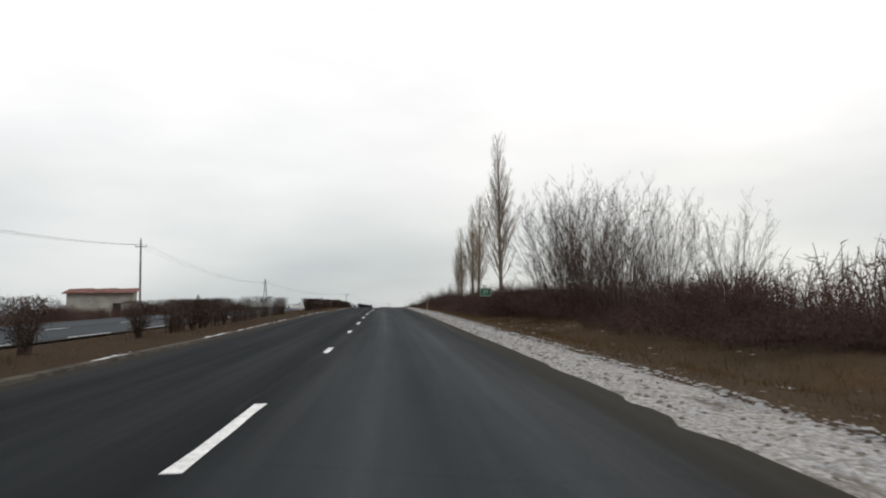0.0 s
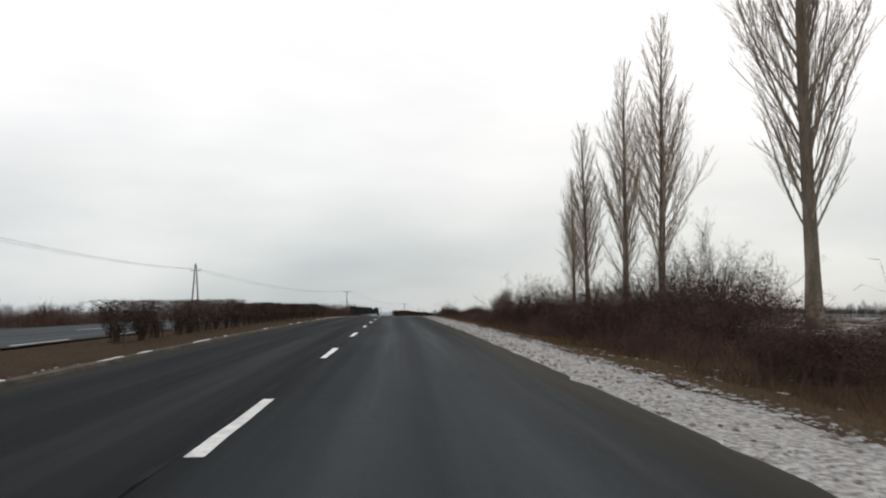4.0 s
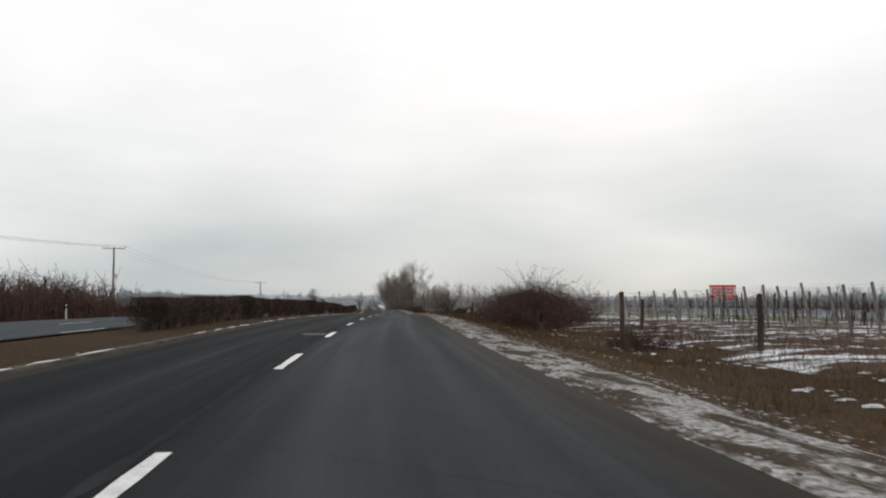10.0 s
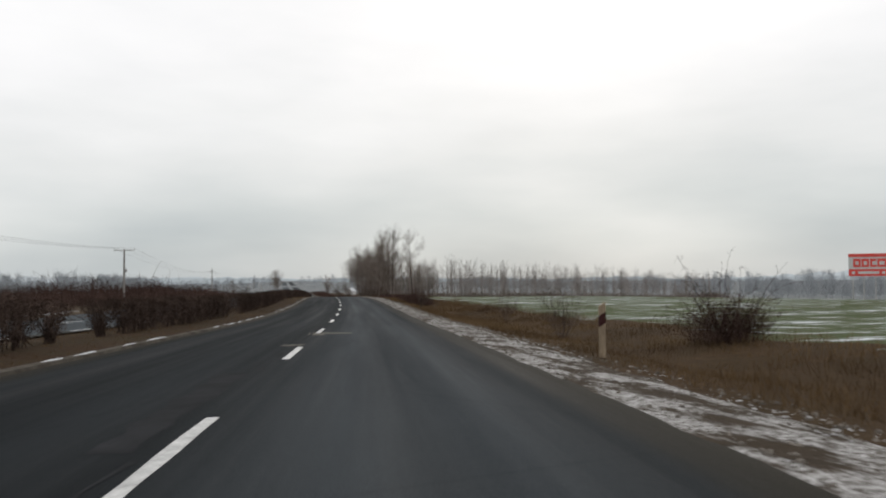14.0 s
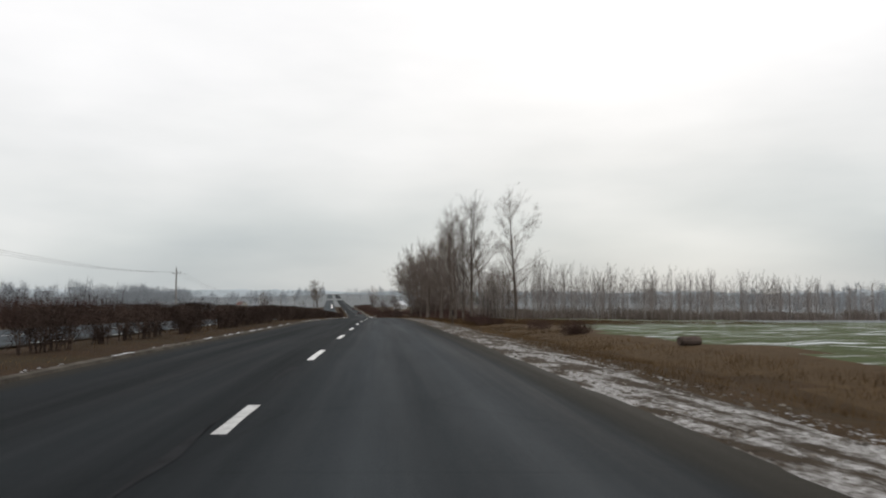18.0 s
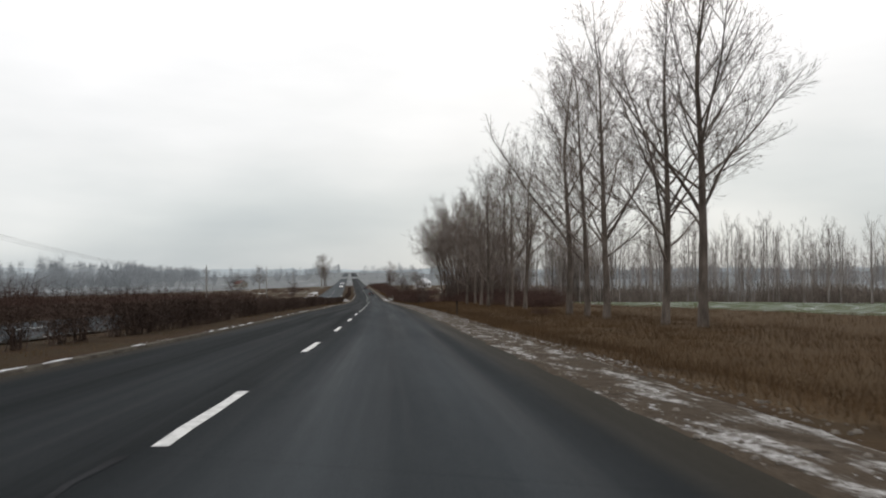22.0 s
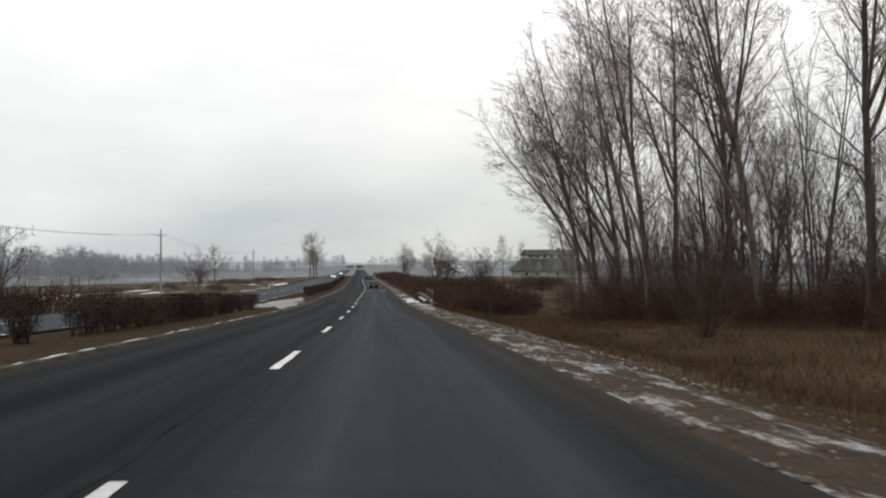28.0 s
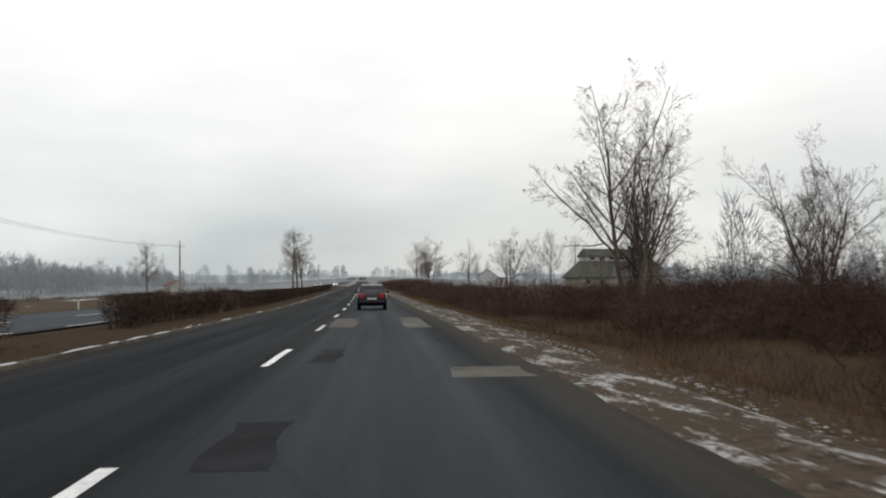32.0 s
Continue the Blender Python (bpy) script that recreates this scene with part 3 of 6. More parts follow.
# paved margin strips: snowy gravel on the right, kerb on the median side
pl, _, _ = strip(-60, 1100, 2.36, 4.0, 0.0, 1.0, 6, 0.06, 4)
pl[:, 0] = along(np.linspace(-60, 1100, len(pl)), 2.40, -0.02)
pl[:, 1] = along(np.linspace(-60, 1100, len(pl)), 2.60 + 0.06 * rs0.randn(len(pl)), 0.006)
pl[:, 2, 2] += 0.014
pl[:, 3, 2] += 0.02
pl[:, 4, 2] += 0.0
pl[:, 5, 2] -= 0.07
cut, cut2 = (int(np.searchsorted(np.linspace(-60, 1100, len(pl)), q)) for q in (195, 500))
for name_, rows_, mat_, words in (("gravel_shoulder", pl[: cut + 1], M_SHOULDER, "gravel shoulder half covered with trodden grey snow"), ("gravel_shoulder_middle", pl[cut: cut2 + 1], M_SHOULDER_BARE, "brown gravel shoulder with scraps of old snow"), ("gravel_shoulder_far", pl[cut2:], M_SHOULDER_DRY, "brown gravel shoulder with little snow")):
    tagged(part(name_, Shape().grid(rows_), mat_, smooth=True), words, "shoulder", kind="structure")
rings = []
for s in np.arange(-60, 1100, 5.0):
    rings.append(along([s] * 4, [-6.04, -6.02, -5.80, -5.76], [-0.05, 0.06, 0.055, -0.05]))
kerb = part("kerb", Shape().loft(rings), M_KERB)
tagged(kerb, "low dirty concrete kerb along the planted median", "kerb", kind="structure")
rs = np.random.RandomState(8)
s = -40.0
ridge = Shape()
while s < 1000:
    n = rs.uniform(0.3, 2.6)
    if not (795 < s < 828):
        w = rs.uniform(0.012, 0.042)
        k = max(4, int(n / 0.5))
        ss = np.linspace(s, s + n, k)
        prof = np.sin(np.linspace(0.12, np.pi - 0.12, k)) ** 0.5
        rr = [along([a] * 5, -5.92 + jx + w * p * np.array([-1, -0.6, 0, 0.6, 1]), 0.058 + p * np.array([-0.01, 0.012, 0.026, 0.018, -0.015])) for a, p, jx in zip(ss, prof, rs.uniform(-0.04, 0.04, k))]
        ridge.grid(np.array(rr))
    s += n + rs.choice([0.3, 0.6, 1.0, 2.0, 4.0, 8.0])
snow_ridge = part("snow_ridge", ridge, M_SNOW, smooth=True)
tagged(snow_ridge, "broken ridge of old snow lying along the kerb", "snow", kind="stuff")


def snow_patch(s0, s1, o0, o1, seed, lift=0.03, material=None):
    """A flat drift with an uneven rim."""
    r = np.random.RandomState(seed)
    n = 26
    ang = np.linspace(0, 2 * np.pi, n, endpoint=False)
    rim = 1 + 0.22 * np.sin(ang * 3 + seed) + 0.18 * r.randn(n)
    sc, oc, sr, orr = (s0 + s1) / 2, (o0 + o1) / 2, (s1 - s0) / 2, (o1 - o0) / 2
    sh = Shape()
    rings_ = []
    for q, h in ((1.0, -0.01), (0.8, 0.6), (0.45, 1.0)):
        a, b = sc + sr * q * rim * np.cos(ang), oc + orr * q * rim * np.sin(ang)
        rings_.append(along(a, b, np.maximum(ground_dz(a, b), 0.0 if oc > -12 else -9.0) + lift * h + 0.006))
    sh.loft(rings_, caps=False)
    sh.add(rings_[-1], [tuple(range(n))])
    return tagged(part("snow_patch", sh, material or M_GRIT_SNOW, smooth=True), "thin trodden patch of old snow on the ground", "snow", group="snow patches")


snow_patch(796, 828, -9.9, -6.3, 1)
snow_patch(812, 822, 2.7, 3.95, 2, 0.06, M_SNOW)
snow_patch(821, 828, 2.9, 3.9, 12, 0.05, M_SNOW)
snow_patch(800, 809, 2.9, 4.2, 3)
snow_patch(838, 846, 2.7, 3.9, 4)
snow_patch(328, 334, 9.6, 13.0, 7)
# strips of snow in the field beyond the opposite carriageway
for k, (s0, s1, o0, o1) in enumerate(((826, 846, -44, -40), (874, 898, -53, -48), (894, 926, -60, -54), (900, 916, -43.5, -41), (930, 962, -58, -53), (955, 986, -25, -22))):
    snow_patch(s0, s1, o0, o1, 20 + k, 0.16, M_SNOW)
snow_patch(333, 341, 12.0, 17.0, 8)
snow_patch(323, 328, 11.5, 16.5, 9)
snow_patch(790, 797, 2.9, 3.8, 5)
for k, (a, b) in enumerate(((845, -24), (812, -27), (790, -31), (770, -36), (905, -23), (930, -22.5), (965, -23), (120, -26), (60, -27), (175, -25))):
    snow_patch(a - 9, a + 9, b - 2.2, b + 1.4, 20 + k)

# lane markings, each dash a piece of its own
DASH_S = [0, 100, 200, 300, 400, 500, 600, 700, 800, 900, 1000]
DASH_SHIFT = [8.19, 4.98, 2.48, 1.00, 0.19, -0.98, -1.98, -3.32, -3.64, -4.15, -4.28]
for k in range(-3, 92):
    s0 = 12.0 * k - 2.0 + float(np.interp(12.0 * k, DASH_S, DASH_SHIFT))
    worn = 0.55 if k in (1, 2, 40) else 1.0
    pl, _, _ = strip(s0 + (4 - 4 * worn), s0 + 4.0, -1.79, -1.65, 0.004, 1.0, 2, 0.008, 100 + k)
    part("lane_dash", Shape().grid(pl), M_PAINT, road)
for k in range(0, 112):
    s0 = 3.0 + 9.0 * k
    pl, _, _ = strip(s0, s0 + 4.5, -11.05, -10.93, 0.004, 1.5, 2)
    part("edge_dash", Shape().grid(pl), M_PAINT, road_opposite)
for k in range(0, 84):
    s0 = 1.0 + 12.0 * k
    pl, _, _ = strip(s0, s0 + 4.0, -14.95, -14.82, 0.004, 2.0, 2)
    part("lane_dash", Shape().grid(pl), M_PAINT, road_opposite)
PATCHES = [(329.3, -1.05, 2.2, 0.75, 0), (289.5, -2.3, 1.4, 0.8, 0), (357.5, -2.1, 2.4, 0.7, 0), (394.0, -1.1, 0.9, 0.8, 0), (393.6, -1.7, 2.2, 0.6, 0), (387.1, -1.95, 0.7, 0.6, 0), (309.2, -1.45, 0.9, 0.9, 0), (856.6, 1.7, 1.6, 1.1, 0), (875.8, 1.4, 9.0, 0.8, 0), (876.0, -1.1, 8.0, 0.9, 0), (843.2, -0.9, 1.4, 0.7, 0),
           (328.5, 1.5, 6.0, 0.7, 1), (343.0, 1.5, 3.4, 0.8, 0), (308.4, -0.5, 1.0, 1.0, 1), (851.0, -0.9, 2.2, 0.5, 1), (860.2, -0.8, 3.2, 0.45, 1), (866.0, 1.6, 5.0, 0.3, 1), (376.0, -2.2, 7.0, 0.4, 1), (560.0, -0.4, 3.0, 0.3, 1), (565.0, -0.6, 2.0, 0.25, 1)]
for k, (s, o, ln, w, tar) in enumerate(PATCHES):
    pl, _, _ = strip(s - ln / 2, s + ln / 2, o - w / 2, o + w / 2, 0.003, 0.5, 3, 0.05, 300 + k)
    part("tar_patch" if tar else "repair_patch", Shape().grid(pl), M_TAR if tar else M_PATCH, road)
for k in range(30):
    s0 = -20 + 31.0 * k + rs.uniform(-6, 6)
    pl, _, _ = strip(s0, s0 + rs.uniform(10, 24), -1.93 + rs.uniform(-0.04, 0.04), -1.88, 0.0035, 1.0, 2, 0.05, 400 + k)
    part("tar_seam", Shape().grid(pl), M_TAR, road)


# ---- bare trees and shrubs ----
class Plant:
    """Grows bare wood: thick limbs as tubes, twigs as thin blades."""

    def __init__(self, seed, twig_r=0.008):
        self.r, self.limbs, self.quads, self.twig_r = np.random.RandomState(seed), Shape(), [], twig_r
        self.trunk, self.flat, self.stems = Shape(), False, []

    def line(self, p, d, length, steps, bend, rise):
        pts, p, d = [np.array(p)], np.array(p, float), np.array(d, float)
        for _ in range(steps):
            d = d + self.r.randn(3) * bend
            d[2] += rise
            d /= np.linalg.norm(d)
            p = p + d * length / steps
            pts.append(p.copy())
        return np.array(pts)

    def blade(self, a, b, w):
        d = b - a
        side = np.cross(d, self.r.randn(3))
        side *= w / (np.linalg.norm(side) + 1e-9)
        self.quads += [a - side, a + side, b + side * 0.4, b - side * 0.4]

    def off(self, d, angle):
        """A direction at that angle from d."""
        side = np.cross(d, self.r.randn(3))
        side /= np.linalg.norm(side) + 1e-9
        return d * np.cos(angle) + side * np.sin(angle)

    def branch(self, p, d, length, radius, level, plan):
        """plan: for each level (children, angle, length share, bend, rise, first child's place)."""
        kids, angle, share, bend, rise, first = plan[level]
        last = level == len(plan) - 1
        steps = 2 if last else (3 if level else 5)
        pts = self.line(p, d, length, steps, bend, rise)
        if last:
            for a, b in zip(pts[:-1], pts[1:]):
                self.blade(a, b, max(radius, self.twig_r))
        elif self.flat or radius < 0.02:
            for a, b in zip(pts[:-1], pts[1:]):
                self.blade(a, b, radius * 0.8)
        else:
            self.limbs.tube(pts, np.linspace(radius, max(radius * 0.35, self.twig_r), len(pts)), 3 if level > 1 else 5, False)
        if last:
            return
        for k in range(kids):
            f = first + (1 - first) * (k + self.r.rand()) / kids
            i = min(int(f * steps), steps - 1)
            q = pts[i] + (pts[i + 1] - pts[i]) * (f * steps - i)
            w = pts[i + 1] - pts[i]
            w /= np.linalg.norm(w) + 1e-9
            ln = length * share * (1.15 - 0.75 * f) * self.r.uniform(0.7, 1.25)
            self.branch(q, self.off(w, angle * self.r.uniform(0.7, 1.3)), ln, max(radius * 0.5 * (1.1 - 0.6 * f), self.twig_r), level + 1, plan)

    def spray(self, pts, radius, gap, angle, share, rise, first, depth, least=0.3):
        """Shoots at even gaps along a line, each carrying finer ones; short lines carry few."""
        step = np.linalg.norm(np.diff(pts, axis=0), axis=1)
        whole = step.sum()
        n = int(whole * (1 - first) / gap + self.r.rand())
        for k in range(n):
            f = first + (1 - first) * (k + self.r.rand()) / n
            x = f * (len(pts) - 1)
            i = min(int(x), len(pts) - 2)
            w = pts[i + 1] - pts[i]
            q = pts[i] + w * (x - i)
            w = w / (np.linalg.norm(w) + 1e-9)
            ln = max(whole * share * (1.15 - 0.8 * f) * self.r.uniform(0.6, 1.25), least * self.r.uniform(0.6, 1.2))
            thick = max(radius * 0.45 * (1.1 - 0.6 * f), self.twig_r)
            line = self.line(q, self.off(w, angle * self.r.uniform(0.7, 1.25)), ln, 3 if depth else 2, 0.09, rise)
            if thick > 0.022:
                self.limbs.tube(line, np.linspace(thick, self.twig_r, len(line)), 4, False)
            else:
                for a, b, wd in zip(line[:-1], line[1:], np.linspace(thick, self.twig_r, len(line))):
                    self.blade(a, b, wd)
            if depth:
                self.spray(line, thick, gap * 0.62, angle, share * 1.15, rise, 0.12, depth - 1, least * 0.8)

    def crown_mesh(self, name, material):
        me = bpy.data.meshes.new(name)
        v = np.concatenate(self.limbs.v + [np.array(self.quads).reshape(-1, 3)]) if self.limbs.v else np.array(self.quads)
        n0 = self.limbs.n
        f = self.limbs.f + [(n0 + 4 * k, n0 + 4 * k + 1, n0 + 4 * k + 2, n0 + 4 * k + 3) for k in range(len(self.quads) // 4)]
        me.from_pydata(v.tolist(), [], f)
        me.materials.append(material)
        me.update()
        return me


def make_tree(name, label, category, plant, bark, twigs, group, wood="trunk", top="crown"):
    t = thing(name, label, category, group)
    for stem in plant.stems:
        part("stem", stem, bark, t, smooth=True)
    if plant.trunk.n:
        part(wood, plant.trunk, bark, t, smooth=True)
    part(top, plant.crown_mesh(top, twigs), None, t)
    return t


def leader(plant, height, base_r, lean=0.02, steps=9):
    """The trunk with its flared foot."""
    pts = plant.line((0, 0, -0.3), (0, 0, 1), height + 0.3, steps, lean, 0.12)
    rad = base_r * np.interp(np.linspace(0, 1, steps + 1), [0, 0.06, 0.3, 1], [1.35, 1.0, 0.8, 0.06])
    plant.trunk.tube(pts, rad, 9, False)
    return pts, rad


def on_line(pts, rad, f):
    x = f * (len(pts) - 1)
    i = min(int(x), len(pts) - 2)
    return pts[i] + (pts[i + 1] - pts[i]) * (x - i), rad[i] + (rad[i + 1] - rad[i]) * (x - i)


def avenue_poplar(seed, height=20.0, clear=0.24, kids=22, spread=0.7, forks=2, fan=0.5, stout=0.0112):
    """A tall poplar: a clear bole, a straight leader, and long limbs that curve up round it."""
    p = Plant(seed, 0.0075)
    pts, rad = leader(p, height, height * stout, 0.035, 13)

    def limbs(line, widths, f0, count, reach):
        for k in range(count):
            f = f0 + (0.97 - f0) * ((k + p.r.rand()) / count)
            q, r = on_line(line, widths, f)
            a = k * 2.4 + p.r.rand()
            tilt = spread * p.r.uniform(0.8, 1.25) * np.interp(f, [0.2, 0.9], [1.15, 0.65])
            d = np.array([np.cos(a) * np.sin(tilt), np.sin(a) * np.sin(tilt), np.cos(tilt)])
            ln = reach * np.interp(f, [0.1, 0.3, 0.7, 1.0], [0.85, 1.0, 0.85, 0.5]) * p.r.uniform(0.65, 1.2)
            thick = max(min(r * 0.42, 0.075), 0.024)
            limb = p.line(q, d, ln, 6, 0.055, 0.055)
            p.limbs.tube(limb, np.linspace(thick, 0.012, 7), 5, False)
            p.spray(limb, thick * 0.8, 0.44, 0.62, 0.5, 0.06, 0.15, 2)

    limbs(pts, rad, clear, kids, height * 0.33)
    p.spray(pts[-5:], 0.03, 0.4, 0.5, 0.34, 0.08, 0.1, 2)
    for k in range(forks):
        f = clear + 0.02 + 0.26 * (k + p.r.rand()) / max(forks, 1)
        q, r = on_line(pts, rad, f)
        a = k * 2.2 + p.r.uniform(0, 1.2)
        d = np.array([np.cos(a) * fan, np.sin(a) * fan, 0.8])
        limb = p.line(q, d, height * (0.9 - f) * p.r.uniform(0.75, 0.98), 9, 0.045, 0.05)
        wide = np.linspace(r * 0.55, 0.015, 10)
        p.trunk.tube(limb, wide, 7, False)
        limbs(limb, wide, 0.2, max(8, kids // 2), height * 0.2)
    return p


def fan_poplar(seed, height=20.0, stems=5, fan=0.42, stout=0.0075):
    """Slim stems parting near the ground and fanning out as they rise, with fine shoots."""
    p = Plant(seed, 0.0075)
    for j in range(stems):
        a = j * 2.4 + p.r.uniform(0, 0.9)
        tilt = fan * np.sqrt((j + 0.3) / stems) * p.r.uniform(0.8, 1.15)
        d = np.array([np.cos(a) * np.sin(tilt), np.sin(a) * np.sin(tilt), np.cos(tilt)])
        ln = height * p.r.uniform(0.8, 1.0)
        pts = p.line((0.25 * np.cos(a), 0.25 * np.sin(a), -0.3), d, ln, 11, 0.04, 0.045)
        rad = height * stout * p.r.uniform(0.75, 1.2) * np.interp(np.linspace(0, 1, 12), [0, 0.06, 0.35, 1], [1.35, 1.0, 0.75, 0.06])
        p.stems.append(Shape().tube(pts, rad, 8, False))
        for k in range(13):
            f = 0.2 + 0.77 * (k + p.r.rand()) / 13
            q, r = on_line(pts, rad, f)
            w = pts[-1] - pts[0]
            side = p.off(w / np.linalg.norm(w), p.r.uniform(0.45, 0.8))
            limb = p.line(q, side, height * np.interp(f, [0.2, 0.45, 1.0], [0.2, 0.24, 0.07]) * p.r.uniform(0.6, 1.2), 6, 0.05, 0.07)
            thick = max(min(r * 0.42, 0.06), 0.022)
            p.limbs.tube(limb, np.linspace(thick, 0.011, 7), 4, False)
            p.spray(limb, thick * 0.8, 0.44, 0.55, 0.5, 0.07, 0.12, 2)
    return p


def wood_poplar(seed, height=28.0, lean=0.2, forks=3, stout=0.0078):
    """A poplar of the wood's edge: leaning boles that fork, and long fine limbs arching outwards."""
    p = Plant(seed, 0.0075)

    def dress(line, widths, f0, reach):
        whole = np.linalg.norm(np.diff(line, axis=0), axis=1).sum()
        count = int(whole * (1 - f0) / 0.72)
        for k in range(count):
            f = f0 + (0.98 - f0) * (k + p.r.rand()) / count
            q, r = on_line(line, widths, f)
            w = on_line(line, widths, min(f + 0.08, 1.0))[0] - on_line(line, widths, f - 0.08)[0]
            d = p.off(w / np.linalg.norm(w), p.r.uniform(0.5, 0.95))
            d[2] = abs(d[2])
            ln = reach * np.interp(f, [f0, 0.4, 0.75, 1.0], [0.75, 1.0, 0.75, 0.3]) * p.r.uniform(0.55, 1.2)
            thick = max(min(r * 0.36, 0.05), 0.02)
            limb = p.line(q, d, ln, 6, 0.06, p.r.uniform(-0.02, 0.09))
            p.limbs.tube(limb, np.linspace(thick, 0.010, 7), 4, False)
            p.spray(limb, thick * 0.75, 0.40, 0.6, 0.48, 0.03, 0.12, 2, 0.38)

    pts = p.line((0, 0, -0.3), (-lean * 0.55, lean * 0.2, 1), height, 13, 0.035, 0.02)
    rad = height * stout * np.interp(np.linspace(0, 1, 14), [0, 0.05, 0.35, 1], [1.35, 1.0, 0.72, 0.05])
    p.stems.append(Shape().tube(pts, rad, 8, False))
    dress(pts, rad, 0.2, height * 0.2)
    for k in range(forks):
        f = p.r.uniform(0.06, 0.38)
        q, r = on_line(pts, rad, f)
        d = np.array([-lean * p.r.uniform(1.2, 2.6) + p.r.randn() * 0.16, p.r.randn() * 0.32, 1.0])
        limb = p.line(q, d / np.linalg.norm(d), height * (0.95 - f) * p.r.uniform(0.72, 1.0), 10, 0.045, 0.015)
        wide = r * 0.68 * np.interp(np.linspace(0, 1, 11), [0, 0.4, 1], [1.0, 0.62, 0.06])
        p.stems.append(Shape().tube(limb, wide, 7, False))
        dress(limb, wide, 0.15, height * 0.17)
    return p


def lombardy(seed, height=27.0):
    p = Plant(seed, 0.010)
    pts, rad = leader(p, height, height * 0.0125, 0.012)
    for k in range(92):
        f = 0.15 + 0.82 * ((k + p.r.rand()) / 92)
        q, r = on_line(pts, rad, f)
        a = k * 2.4 + p.r.rand()
        tilt = p.r.uniform(0.42, 0.72)
        d = np.array([np.cos(a) * np.sin(tilt), np.sin(a) * np.sin(tilt), np.cos(tilt)])
        ln = height * np.interp(f, [0.15, 0.3, 0.6, 1.0], [0.19, 0.29, 0.20, 0.06]) * p.r.uniform(0.65, 1.15)
        thick = max(min(r * 0.36, 0.06), 0.02)
        limb = p.line(q, d, ln, 7, 0.035, 0.115)
        p.limbs.tube(limb, np.linspace(thick, 0.014, 8), 5, False)
        p.spray(limb, thick * 0.8, 0.38, 0.3, 0.46, 0.1, 0.1, 1)
    return p


def many_stemmed(seed, height=5.0, stems=16, spread=0.75, foot=0.35, twig=0.0046, stout=0.0085, gap=0.08):
    """Stems fanning out from one foot into a dome of fine upright shoots."""
    p = Plant(seed, twig)
    for k in range(stems):
        a = k * 2.4 + p.r.rand() * 0.6
        tilt = spread * np.sqrt((k + 0.5) / stems) * p.r.uniform(0.85, 1.1)
        rr = foot * p.r.uniform(0.2, 1.0)
        d = np.array([np.cos(a) * np.sin(tilt), np.sin(a) * np.sin(tilt), np.cos(tilt)])
        ln = height * p.r.uniform(0.86, 1.08) * (1 - 0.16 * (tilt / spread) ** 2)
        pts = p.line((rr * np.cos(a), rr * np.sin(a), -0.15), d, ln, 7, 0.045, 0.03)
        rad = np.linspace(height * stout * p.r.uniform(0.7, 1.15), height * 0.0005, 8)
        p.trunk.tube(pts, rad, 5, False)
        p.spray(pts, height * stout * 0.7, height * gap, 0.45, 0.34, 0.06, 0.18, 2, height * 0.07)
    return p


def acacia(seed, height=7.5, pods=160):
    """Two or three stems that fork low into crooked limbs with fine twigs."""
    p = Plant(seed, 0.0048)
    plan = [(8, 0.65, 0.52, 0.13, 0.05, 0.15), (7, 0.7, 0.55, 0.16, 0.04, 0.15), (5, 0.75, 0.62, 0.18, 0.03, 0.1), (0, 0, 0, 0.2, 0.02, 0)]
    for j in range(3):
        b = j * 2.1 + p.r.rand()
        pts = p.line((0.12 * np.cos(b), 0.12 * np.sin(b), -0.2), (0.16 * np.cos(b), 0.16 * np.sin(b), 1), height * p.r.uniform(0.5, 0.72), 6, 0.09, 0.05)
        rad = np.linspace(height * 0.0125, height * 0.004, 7)
        p.trunk.tube(pts, rad, 7, False)
        for k in range(9):
            a = k * 2.4 + p.r.rand()
            tilt = p.r.uniform(0.35, 1.15)
            q, r = on_line(pts, rad, 0.3 + 0.7 * (k + p.r.rand()) / 9)
            d = np.array([np.cos(a) * np.sin(tilt), np.sin(a) * np.sin(tilt), np.cos(tilt)])
            p.branch(q, d, height * p.r.uniform(0.28, 0.46), r * 0.6, 0, plan)
    tips = np.array(p.quads[2::4])
    for i in p.r.choice(len(tips), min(pods, len(tips)), False):
        c = tips[i]
        for _ in range(3):
            p.blade(c, c + p.r.randn(3) * 0.04 + np.array([0, 0, -0.07]), 0.011)
    return p


